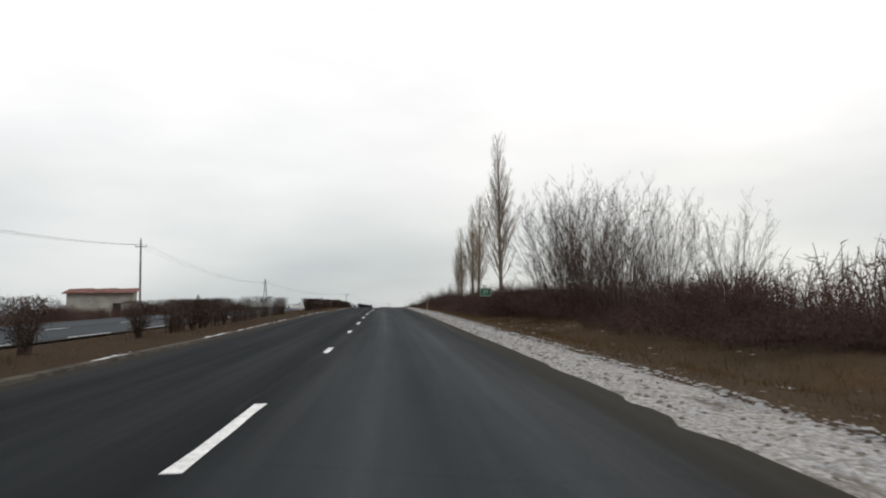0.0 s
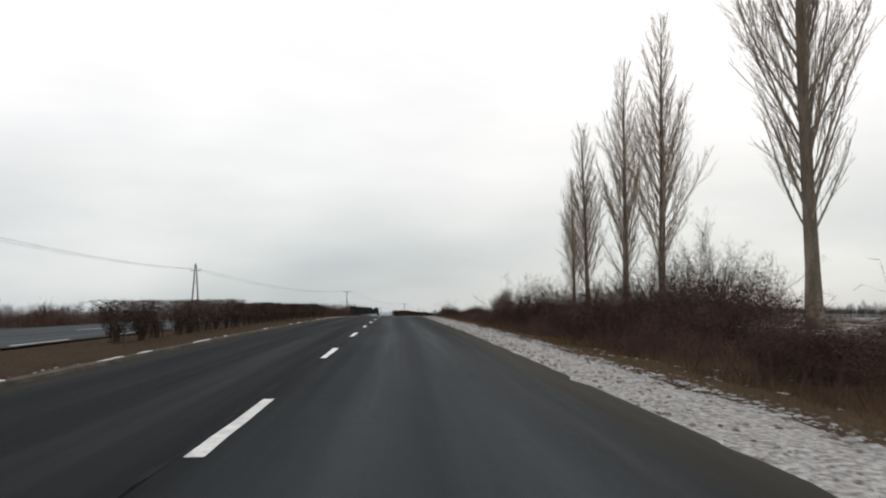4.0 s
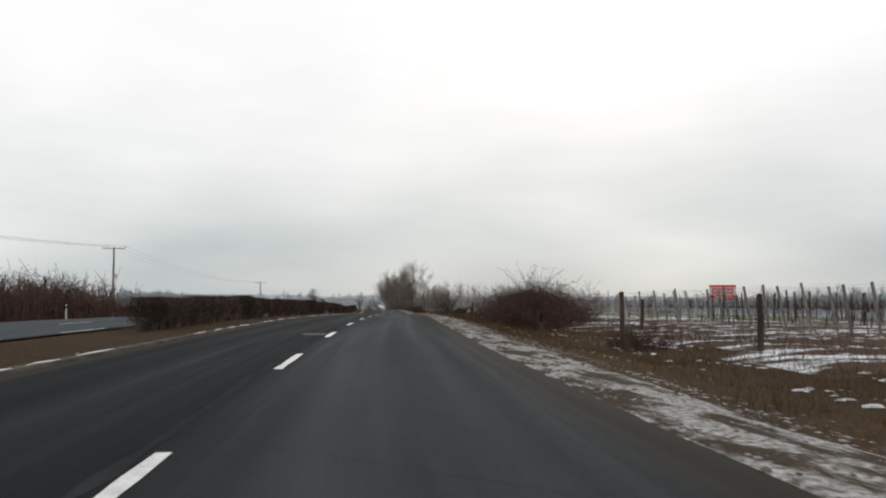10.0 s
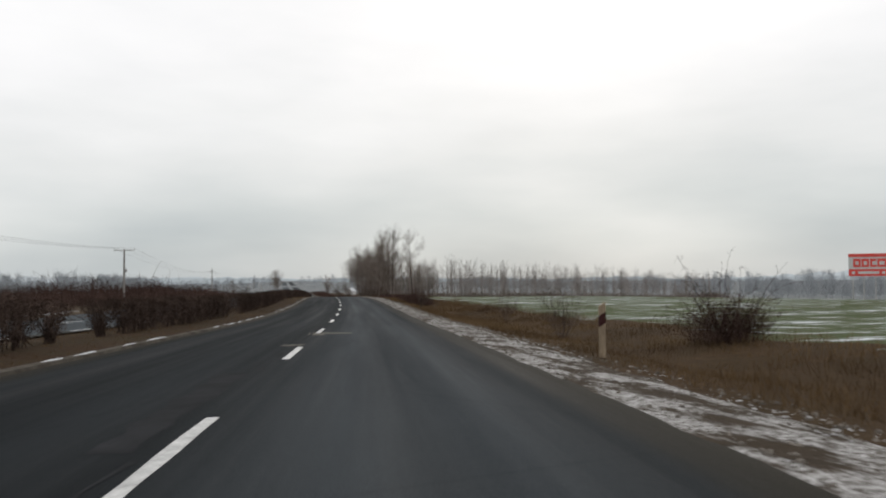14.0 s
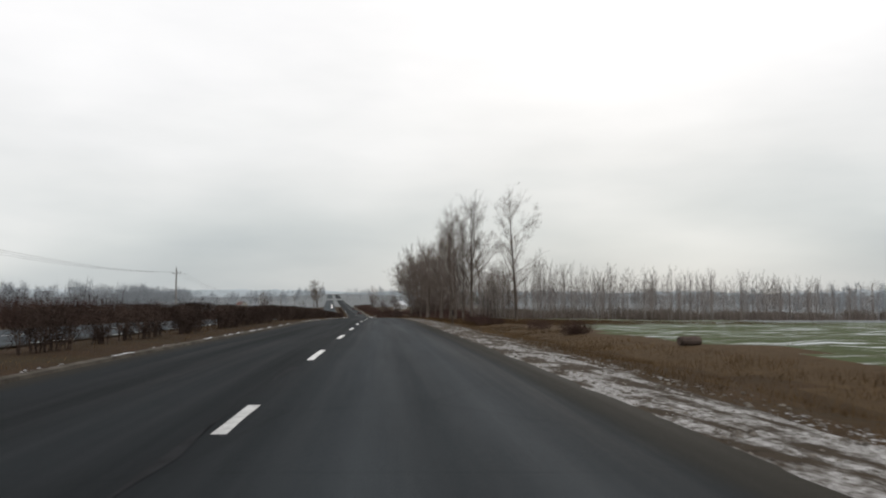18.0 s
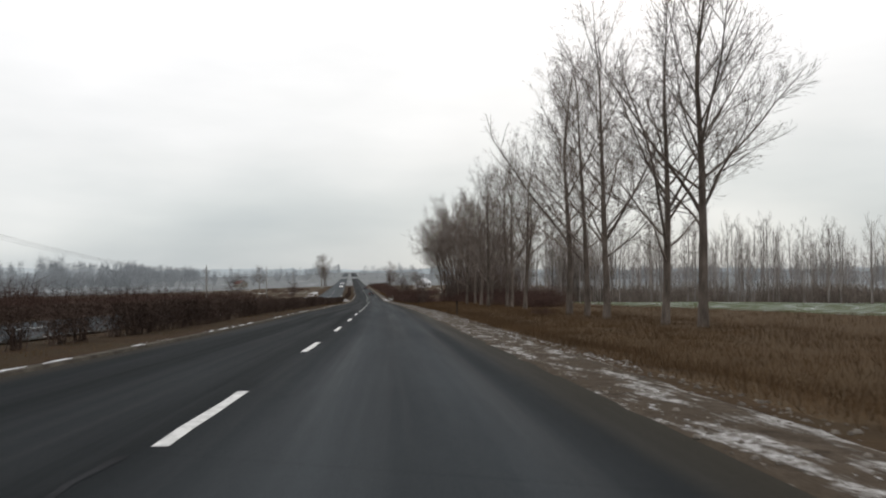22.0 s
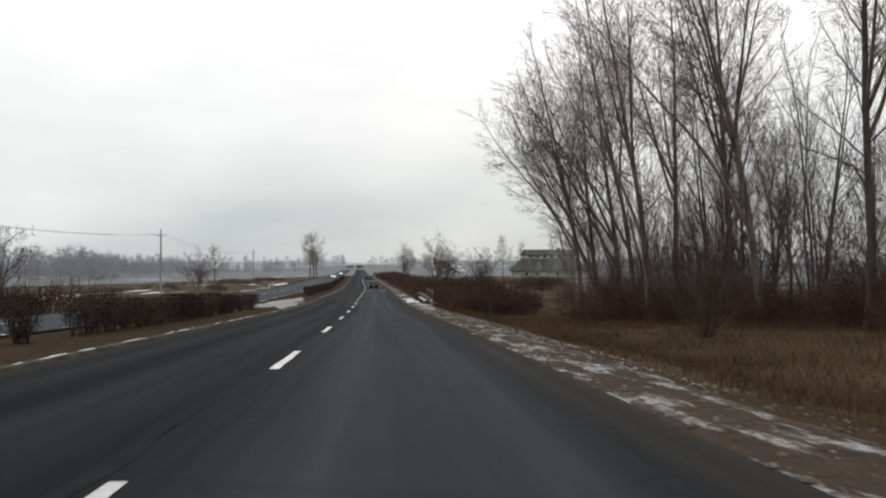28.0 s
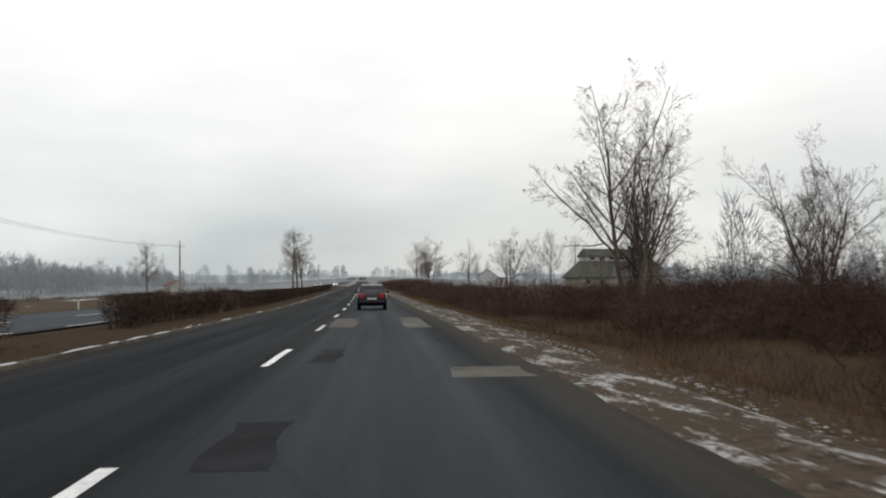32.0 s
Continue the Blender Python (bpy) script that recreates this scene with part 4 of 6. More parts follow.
def bramble(seed, height=2.6, radius=1.8, canes=150):
    """A dense thicket of thin arching canes and tangled twigs under a lumpy rounded top."""
    p = Plant(seed, 0.0045)
    humps = [(p.r.rand() * 6.283, radius * p.r.uniform(0.1, 0.75), p.r.uniform(0.65, 1.0)) for _ in range(6)]

    def roof(x, y):
        near = min((np.hypot(x - q * np.cos(b), y - q * np.sin(b)), h) for b, q, h in humps)
        return height * near[1] * (1.0 - 0.45 * min(1.0, np.hypot(x, y) / radius) ** 2.5)

    for _ in range(canes):
        a, rr = p.r.rand() * 6.283, radius * np.sqrt(p.r.rand()) * 0.9
        x, y = rr * np.cos(a), rr * np.sin(a)
        d = np.array([np.cos(a) * 0.35 * rr / radius + p.r.randn() * 0.35, np.sin(a) * 0.35 * rr / radius + p.r.randn() * 0.35, 1.0])
        top = roof(x, y) * (p.r.uniform(0.55, 1.0) if p.r.rand() < 0.96 else 1.15)
        pts = p.line((x, y, -0.1), d / np.linalg.norm(d), top * 1.12, 5, 0.13, -0.07)
        p.trunk.tube(pts, np.linspace(0.0075, 0.003, 6), 3, False)
        for _ in range(19):
            q, _ = on_line(pts, np.zeros(6), p.r.rand() ** 0.75)
            w = p.r.randn(3)
            w[2] = abs(w[2]) * 0.7 + 0.1
            e = q + w / np.linalg.norm(w) * p.r.uniform(0.15, 0.5)
            p.blade(q, e, 0.005)
            p.blade(e, e + p.r.randn(3) * 0.13, 0.0042)
    return p


def dog_rose(seed, height=2.3, canes=70):
    """A rose bush: a dense foot and long canes arching over, hung with dry hips."""
    p = bramble(seed, height * 0.85, height * 0.55, 130)
    for k in range(canes):
        a, tilt = k * 2.4 + p.r.rand(), p.r.uniform(0.1, 0.75)
        d = np.array([np.cos(a) * np.sin(tilt), np.sin(a) * np.sin(tilt), np.cos(tilt)])
        long = k % 5 == 0
        pts = p.line((p.r.randn() * 0.25, p.r.randn() * 0.25, -0.1), d, height * (p.r.uniform(1.15, 1.5) if long else p.r.uniform(0.6, 1.0)), 8, 0.05, -0.16 if long else -0.09)
        p.trunk.tube(pts, np.linspace(0.010, 0.003, 9), 4, False)
        for j in range(16):
            f = p.r.uniform(0.3, 1.0)
            q, _ = on_line(pts, np.zeros(9), f)
            e = q + p.r.randn(3) * 0.1
            p.blade(q, e, 0.006)
            if j % 4 == 0:
                p.blade(e, e + np.array([0.012, 0.01, -0.03]), 0.014)
    return p


def hedge_unit(seed, length=2.9, height=1.15, depth=0.9, twigs=950, stems=7, vase=False):
    """A stretch of clipped hedge: a few bare stems under a dense mass of fine twigs; a vase widens from its foot."""
    p = Plant(seed, 0.005)
    tight = 0.35 if vase else 1.0
    for k in range(stems):
        x = length * ((k + p.r.uniform(0.2, 0.8)) / stems - 0.5)
        for _ in range(4):
            top = np.array([x + p.r.randn() * 0.2, p.r.uniform(-0.3, 0.3) * depth, height * p.r.uniform(0.6, 0.9)])
            pts = np.array([[x * tight + p.r.randn() * 0.05, p.r.randn() * 0.06, -0.08], [x * (tight + 0.5) / 1.5 + p.r.randn() * 0.06, top[1] * 0.5, height * 0.4], top])
            p.trunk.tube(pts, [0.02, 0.014, 0.005], 4, False)
    wave = [p.r.uniform(0, 6.28) for _ in range(3)]
    for _ in range(twigs):
        z = height * (0.12 + 0.88 * p.r.rand() ** 0.75)
        full = np.interp(z / height, [0.1, 0.45, 0.8, 1.0], [0.3, 0.72, 1.0, 0.9]) if vase else np.interp(z / height, [0.1, 0.4, 0.85, 1.0], [0.72, 0.95, 1.0, 0.88])
        x = p.r.uniform(-0.5, 0.5)
        q = np.array([length * x * (full if vase else 1.0) * (0.97 + 0.05 * p.r.randn()), depth * 0.5 * full * p.r.uniform(-1, 1), z])
        d = np.array([p.r.randn(), p.r.randn(), 0.7 + p.r.randn()])
        e = q + d / np.linalg.norm(d) * p.r.uniform(0.1, 0.32)
        lid = height * (1.0 + 0.035 * np.sin(x * 9 + wave[0]) + 0.03 * np.sin(x * 23 + wave[1]) + 0.05 * p.r.rand() ** 3)
        e[2] = min(e[2], lid)
        p.blade(q, e, p.r.uniform(0.005, 0.011))
    return p


def pebbles(name, count, s0, s1, o0, o1, small, big, flat, material, label, category, seed, clump=0.0):
    """Loose small lumps lying on the shoulder, joined."""
    r = np.random.RandomState(seed)
    s, o = r.uniform(s0, s1, count), r.uniform(o0, o1, count)
    if clump:
        keep = lumps(s, o * 6, 3.5, seed) + 0.5 * lumps(s, o * 3, 11.0, seed) > clump
        s, o = s[keep], o[keep]
    n = len(s)
    c = along(s, o, np.maximum(ground_dz(s, o), np.where((o > 2.55) & (o < 4.0), 0.008, -9)))
    q = small + (big - small) * r.rand(n) ** 3
    a = r.rand(n) * 6.283
    ux = np.stack([np.cos(a), np.sin(a), 0 * a], -1) * (q * r.uniform(0.7, 1.5, n))[:, None]
    uy = np.stack([-np.sin(a), np.cos(a), 0 * a], -1) * (q * r.uniform(0.6, 1.1, n))[:, None]
    uz = np.array([0, 0, 1.0])[None] * (q * flat)[:, None]
    tl = 0.55
    lo = [c + ux, c + uy, c - ux, c - uy]
    hi = [c + (ux + uy) * tl * 0.7 + uz, c + (uy - ux) * tl * 0.7 + uz * 0.9, c - (ux + uy) * tl * 0.7 + uz * 1.1, c + (ux - uy) * tl * 0.7 + uz]
    tris = []
    for k in range(4):
        j = (k + 1) % 4
        tris += [lo[k], lo[j], hi[k], lo[j], hi[j], hi[k]]
    tris += [hi[0], hi[1], hi[2], hi[0], hi[2], hi[3]]
    v = np.stack(tris, 1).reshape(-1, 3)
    return tagged(new(name, fast_mesh(name, v, 3, material)), label, category, kind="stuff")


pebbles("shoulder_stones", 34000, -5, 900, 2.5, 4.5, 0.012, 0.05, 0.6, M_STONE, "loose grey stones on the gravel shoulder", "stones", 1)
pebbles("snow_clods", 26000, -5, 205, 2.75, 4.0, 0.015, 0.07, 0.28, M_DIRTY_SNOW, "grey crumbs of old snow on the shoulder", "snow", 2, -0.35)
pebbles("snow_crumbs", 52000, 205, 900, 2.7, 4.3, 0.010, 0.045, 0.25, M_DIRTY_SNOW, "scraps of old snow on the shoulder", "snow", 3, 0.05)
pebbles("verge_snow", 16000, -5, 330, 4.8, 9.0, 0.02, 0.10, 0.25, M_DIRTY_SNOW, "scraps of old snow in the dry grass", "snow", 4, 0.45)
pebbles("field_snow", 9000, 316, 346, 7.6, 20.0, 0.05, 0.30, 0.12, M_SNOW, "scraps of snow lying among the weeds at the field's edge", "snow", 6, 0.05)
pebbles("vineyard_snow", 9000, 205, 316, 7.0, 17.0, 0.04, 0.20, 0.18, M_SNOW, "scraps of snow lying in the weeds before the vineyard", "snow", 7, 0.2)
pebbles("kerb_snow", 6000, -5, 900, -6.3, -5.68, 0.015, 0.05, 0.5, M_DIRTY_SNOW, "crumbs of dirty snow along the kerb", "snow", 5, 0.1)

TREES = {
    "avenue": [make_tree("poplar_tree", "tall bare poplar with grey bark at the grassy roadside", "tree", avenue_poplar(s, h, c, k, sp, fk), M_BARK, M_TWIG, "avenue poplars") for s, h, c, k, sp, fk in ((11, 20, 0.19, 22, 0.8, 0), (12, 21, 0.24, 24, 0.7, 2), (13, 19, 0.17, 20, 0.8, 3), (14, 20, 0.22, 24, 0.72, 1))],
    "tall": [make_tree("coppiced_poplar", "bare poplar forking low into slim rising stems", "tree", fan_poplar(s, 20.0, n, fan, st), M_BARK, M_TWIG, "coppiced poplars") for s, n, fan, st in ((34, 6, 0.5, 0.0060), (35, 6, 0.26, 0.005), (36, 3, 0.32, 0.0080))],
    "edge": [make_tree("wood_poplar", "bare poplar of the wood's edge leaning out over the verge", "tree", wood_poplar(s, 28.0, ln, n), M_BARK, M_TWIG, "poplars of the wood's edge") for s, ln, n in ((71, 0.24, 4), (72, 0.15, 4), (73, 0.05, 3))],
    "lombardy": [make_tree("lombardy_poplar", "slender upright bare poplar with pale ascending branches", "tree", lombardy(s, 26.0), M_POPLAR_BARK, M_POPLAR, "slender poplars") for s in (21, 22)],
    "stems": [make_tree("shrub_tree", "bare shrub tree with many stems spreading from its foot", "tree", many_stemmed(s, 5.0, n, sp, stout=st, gap=gp), M_SHRUB, M_SHRUB, "many-stemmed shrub trees", "wood", "crown") for s, n, sp, st, gp in ((31, 26, 0.74, 0.007, 0.056), (32, 20, 0.66, 0.0048, 0.06), (33, 15, 0.53, 0.0045, 0.06))],
    "acacia": [make_tree("acacia_tree", "open crowned bare acacia hung with dry pods above the thicket", "tree", acacia(s), M_BARK, M_SHRUB, "acacias") for s in (41, 42)],
    "bramble": [make_tree("bramble_bush", "dense leafless reddish brown bramble thicket on the verge", "shrub", bramble(s, h, r, c), M_RED, M_RED, "roadside brambles", "woody_base", "twig_mass") for s, h, r, c in ((51, 2.4, 2.5, 210), (52, 2.8, 2.3, 210), (53, 1.5, 1.5, 110), (54, 2.1, 2.8, 210))],
    "rose": [make_tree("rose_bush", "wild rose bush with long arching canes and dry hips", "shrub", dog_rose(s), M_RED, M_RED, "wild rose bushes", "woody_base", "twig_mass") for s in (71, 72)],
    "hedge": [make_tree("hedge_section", "clipped leafless dark hedge section planted in the median", "hedge", hedge_unit(s, ln, 1.2, 0.95, n, st, vs), M_HEDGE, M_HEDGE, "median hedge", "wood", "twig_mass") for s, ln, n, st, vs in ((61, 2.9, 2500, 6, False), (62, 2.9, 2300, 6, False), (63, 1.6, 1150, 4, True), (64, 1.35, 850, 3, True), (65, 1.75, 1100, 4, True), (66, 0.85, 260, 2, True))],
}
used = set()


def plant_at(kind, k, s, o, turn=0.0, scale=1.0, tall=1.0):
    """Sets the first of a kind in its place, and copies of it after that."""
    ob = TREES[kind][k % len(TREES[kind])]
    m = place(s, o, turn, 1.0) @ Matrix.Diagonal((scale, scale, scale * tall, 1))
    if ob in used:
        return copy_thing(ob, m @ Matrix.Diagonal((*(1 / q for q in ob.scale), 1)))
    used.add(ob)
    ob.matrix_basis = m
    return ob


def paddock(s, o):
    """Open grass beyond the brook, where no thicket grows."""
    return 822 < s < 905 and 0.38 * (s - 820) < o < 0.72 * (s - 820) + 2


rt = np.random.RandomState(77)
# slender poplars
for k, (s, o, h) in enumerate(((142.9, 19.0, 28.5), (159.8, 17.2, 20.5), (167.5, 16.9, 19.5), (174.0, 15.5, 16.0), (178.0, 15.2, 12.5))):
    plant_at("lombardy", k, s, o, 70 * k, h / 26.0)
# avenue and wood beyond it
AVENUE = [(588.0, 18.3, 16.8), (620.3, 16.2, 19.5), (622.6, 15.0, 18.5), (634.7, 15.0, 19.5), (640.2, 15.0, 18), (647.8, 15.4, 20), (674.0, 16.2, 20), (695, 18.0, 20), (700, 15.5, 19), (705, 19.0, 20), (715.5, 16.4, 20.5), (722, 19, 17), (728, 15.5, 18), (737, 18.0, 19)]
for k, (s, o, h) in enumerate(AVENUE):
    plant_at("avenue", k, s, o, 100 * k, h / 18.5, 0.92)
for k in range(18):
    s, o = rt.uniform(745, 820), rt.uniform(25, 50)
    plant_at("avenue", k, s, o, rt.uniform(0, 360), rt.uniform(0.62, 0.95), rt.uniform(1.0, 1.2))
for k, (v, s, o, turn, h) in enumerate(((0, 819.0, 21.6, 0, 29), (1, 815.8, 19.1, 20, 28), (0, 814.6, 22.7, -25, 31), (1, 807.7, 21.6, 10, 30), (2, 800.0, 22.4, 40, 29), (1, 792.3, 17.8, -15, 28), (2, 787.0, 21.0, 120, 27), (1, 780.0, 19.5, 15, 26), (2, 772.0, 20.5, 200, 26), (2, 763.0, 19.5, 80, 25), (1, 754.0, 20.5, -20, 24))):
    plant_at("edge", v, s, o, turn, h / 28.0)
for k in range(9):
    s, o = rt.uniform(745, 812), rt.uniform(24, 50)
    plant_at("tall", k, s, o, rt.uniform(0, 360), rt.uniform(0.55, 1.0))
for k, s in enumerate((806, 797, 786, 774, 762, 751)):
    plant_at("tall", 1 + k % 2, s, 22.5 + 1.6 * (k % 4), 70 * k, 0.9 + 0.05 * (k % 4))
for k, (s, o, h) in enumerate(((871.5, 33.8, 19), (872.1, 30.8, 17), (876, 35.5, 16), (868, 37, 17), (866, 41, 15), (880, 40, 14), (862, 44, 15))):
    plant_at("tall", 1, s, o, 60 * k, h / 20.0, 1.1)
# shrub trees on the verge
plant_at("stems", 0, 356.6, 5.5, 0, 0.70)
plant_at("stems", 1, 356.7, 5.6, 90, 0.62)
for k, (s, o, h) in enumerate(((457.6, 6.4, 0.86), (388.5, 9.6, 0.85), (464.2, 5.6, 0.6), (545.5, 8.5, 0.6), (540.5, 8.0, 0.45), (512, 9.0, 0.5), (230.6, 6.5, 1.15), (250.5, 6.6, 0.8), (309.4, 8.2, 1.35))):
    plant_at("rose", k, s, o, 75 * k, h)
for k, (s, o, h) in enumerate(((58, 11.4, 8.6), (52, 11.8, 8.2), (61, 13.4, 8.4), (47, 12.5, 7.6), (56, 16, 6.5), (42, 13.5, 6.6), (57, 13.5, 8.8), (38, 15, 5.5))):
    plant_at("stems", 1 + k % 2, s, o, 75 * k, h / 5.0)
for k, (s, o, h) in enumerate(((118, 11.5, 3.2), (112, 12.5, 3.0), (122, 12.5, 3.3), (104, 12.5, 2.6), (96, 11.5, 2.4), (88, 12.0, 2.8), (131, 9.5, 3.6), (137, 10.0, 3.4), (146, 10.0, 2.6), (452.7, 6.6, 1.8), (470, 7.6, 1.9), (251, 7.0, 2.3), (308.6, 8.0, 2.9), (397, 7.0, 2.0), (412, 7.5, 1.8), (762.7, 9.8, 3.2), (476, 8.0, 1.6))):
    plant_at("stems", k, s, o, 40 * k, h / 5.0)
# acacias
for k, (s, o, h) in enumerate(((876.4, 9.9, 9.2), (875.5, 16.8, 6.1), (884, 12.5, 6.5), (878.5, 17.9, 5.2), (866.5, -26.0, 6.8), (830.0, -39.0, 9.5), (1010, 12, 10), (990, 24, 9))):
    plant_at("acacia", k, s, o, 90 * k, h / 7.5, 1.15)
# brambles
for s in np.arange(16, 122, 3.0):
    for o in (7.6, 9.6, 12.0):
        if o == 7.6 or rt.rand() < 0.28:
            continue
        low = (0.8 if o < 10 and s > 66 else 1.0) * rt.uniform(0.75, 1.25)
        plant_at("bramble", (0, 1, 3)[rt.randint(3)], s + rt.uniform(-0.8, 0.8), o + rt.uniform(-0.7, 0.7) + (1.2 if s < 60 else 0), rt.uniform(0, 360), rt.uniform(0.8, 1.1), low * np.interp(s, [16, 34, 50, 75, 120], [0.5, 0.62, 1.0, 1.0, 0.75]))
for s in np.arange(120, 186, 3.4):
    plant_at("bramble", int(rt.randint(3)), s, rt.uniform(7.0, 9.5), rt.uniform(0, 360), rt.uniform(0.4, 0.7), np.interp(s, [120, 185], [1.0, 0.8]))
for s, o, h in ((228.6, 6.2, 0.62), (230.0, 7.0, 0.75), (231.0, 6.0, 0.68), (232.4, 6.9, 0.72), (233.6, 7.6, 0.6), (249, 5.9, 0.55), (251.5, 6.8, 0.6), (254, 7.6, 0.5), (266, 7.4, 0.6), (269, 8.0, 0.7), (302.6, 6.8, 0.7), (304.2, 7.8, 0.9), (306.0, 7.0, 0.95), (307.6, 8.4, 1.15), (309.0, 7.4, 1.2), (310.6, 8.8, 1.2), (312.0, 7.6, 1.0), (314.0, 8.8, 0.9), (317, 9.2, 0.7), (286, 7.6, 0.4), (316, 7.2, 0.4), (366, 6.4, 0.45), (372, 7.0, 0.4), (453, 6.4, 0.5), (455, 7.0, 0.45), (522, 9.0, 0.35), (540, 9.0, 0.3), (553, 8.6, 0.4), (556, 9.4, 0.35), (568, 10, 0.35), (645, 12.5, 0.4)):
    plant_at("bramble", int(rt.randint(2)), s, o, rt.uniform(0, 360), h)
for s in np.arange(832, 985, 3.0):
    for o in (8.0, 10.2) + ((12.6,) if s < 900 else ()):
        if rt.rand() < (0.3 if s < 850 else 0.5) or (o == 8.0 and 846 < s < 890) or paddock(s, o):
            continue
        plant_at("bramble", (0, 1, 3)[rt.randint(3)], s + rt.uniform(-0.8, 0.8), o + rt.uniform(-0.6, 0.6), rt.uniform(0, 360), rt.uniform(0.5, 1.05), rt.uniform(0.6, 1.15))
for s in np.arange(697, 800, 4.0):
    plant_at("bramble", int(rt.randint(2)), s, rt.uniform(20, 27), rt.uniform(0, 360), rt.uniform(1.0, 1.5))
# saplings and brambles under the wood
for k in range(32):
    s = 742 + 2.35 * k
    plant_at("stems", 1 + k % 2, s + rt.uniform(-1, 1), rt.uniform(18.5, 27), rt.uniform(0, 360), rt.uniform(0.8, 1.7), rt.uniform(1.0, 1.3))
    if k % 2:
        plant_at("bramble", (0, 1, 3)[k % 3], s, rt.uniform(18.5, 22), rt.uniform(0, 360), rt.uniform(0.9, 1.3), rt.uniform(1.0, 1.35))
# rough growth before the thicket and beside the culvert
for s in np.arange(834, 884, 2.6):
    for o in (13.5, 16.0):
        if paddock(s, o):
            continue
        plant_at("bramble", (0, 1, 3)[rt.randint(3)], s + rt.uniform(-1, 1), o + rt.uniform(-1, 1), rt.uniform(0, 360), rt.uniform(0.6, 1.0), rt.uniform(0.7, 1.05))
for s in np.arange(826, 880, 4.0):
    o = rt.uniform(18, 30)
    if not paddock(s, o):
        plant_at("stems", int(rt.randint(3)), s, o, rt.uniform(0, 360), rt.uniform(0.5, 1.0))
for k, (s, o) in enumerate(((819, 12.5), (822, 10.6), (825, 12.8), (828, 10.2), (831, 12.4), (834, 9.8), (842, 6.9), (848, 7.6), (830, 14.4), (858, 12.0), (866, 14.5), (872, 12.5), (882, 27.5))):
    plant_at("bramble", (0, 1, 3)[k % 3], s, o, 50 * k, 1.15 + 0.1 * (k % 3), 1.15)
for k, (s, o) in enumerate(((129, 9.5), (132, 10.6), (135, 9.0), (138, 10.2), (146, 10.4), (109, 12.2), (116, 11.2), (92, 11.5), (76, 10.8), (82, 12.0), (152, 8.8), (157, 8.5), (162, 9.0))):
    plant_at("bramble", (0, 1, 3)[k % 3], s, o, 65 * k, 1.0 + 0.08 * (k % 4), 1.1)
# hedge down the median: stretches planted, with gaps
HEDGE = [(18.5, 20.5), (27, 29), (31, 42.5), (87, 95.5), (97.6, 99.3), (101.2, 103.0), (103.4, 105.7), (108.2, 110.1), (113.2, 118.7), (128.2, 134), (135, 143.5), (144.3, 172), (173.6, 197)]
HEDGE += [(290, 302.8), (304.2, 307), (308, 316), (318, 330), (331, 356), (358.2, 360.2), (363.7, 366.2), (367.2, 374.2), (376.2, 380.2), (380.7, 385.5), (386.0, 387.1), (387.6, 389.6), (391.6, 393.6), (394.1, 395.1), (395.6, 399.6), (400.6, 417), (422.6, 460.5), (463.8, 465.3), (466.2, 467.3), (469.8, 473.3), (480.8, 483.3), (485.8, 487.8), (490.3, 493.8), (495.8, 496.9), (498.0, 499.3), (499.9, 500.9), (501.4, 502.9), (504.9, 509.9), (513.4, 534.4), (538.4, 549.5), (551, 594), (596.3, 597.8), (598.8, 602.3), (603.8, 607.8), (608.3, 624.3), (625.8, 648), (650.1, 652.1), (654.1, 658.1), (660.1, 666.1), (667.6, 669.6), (672.1, 700), (703, 712), (715, 733), (735, 752), (756, 758.5), (760.5, 786), (788.2, 790.2), (791.4, 795.0)]
HEDGE += [(840.5, 853), (855, 863.5), (871.5, 890.5), (892, 896), (898, 960), (964, 1040)]
for s in (44.6, 45.6, 47.0, 48.2, 50.2, 51.4, 53.0, 54.4, 57.4, 58.6, 61.0, 61.9, 63.6, 65.0, 66.2, 67.6):
    plant_at("hedge", 5, s, -8.1 + rt.uniform(-0.25, 0.25), rt.uniform(0, 360), 1.0, rt.uniform(0.8, 1.12))
for a, b in HEDGE:
    n = max(1, int(round((b - a) / (2.65 if a > 200 else 1.7))))
    for k in range(n):
        kind = 3 + int(rt.randint(2)) if a < 200 else 3 if b - a < 1.6 else 2 if b - a < 2.6 else int(rt.randint(2))
        plant_at("hedge", kind, a + (b - a) * (k + 0.5) / n, -8.1 + rt.uniform(-0.12, 0.12), 90 + rt.uniform(-4, 4) + 180 * rt.randint(2), rt.uniform(0.94, 1.06), rt.uniform(0.92, 1.06) * np.interp(a, [350, 480, 600, 700], [1.0, 0.93, 0.88, 0.84]))


# grass as blades, thicker on the verge
def rumple(s, o, size, seed):
    """A soft random field between about -1 and 1 without a visible repeat."""
    r = np.random.RandomState(seed)
    out = 0.0 * s
    for _ in range(9):
        a, q = r.uniform(0, 6.283), size * r.uniform(0.55, 2.2)
        out = out + np.sin((s * np.cos(a) + o * np.sin(a)) * 6.283 / q + r.uniform(0, 6.283) + 1.7 * np.sin((s * np.sin(a) - o * np.cos(a)) * 2.1 / q))
    return out / 3.6


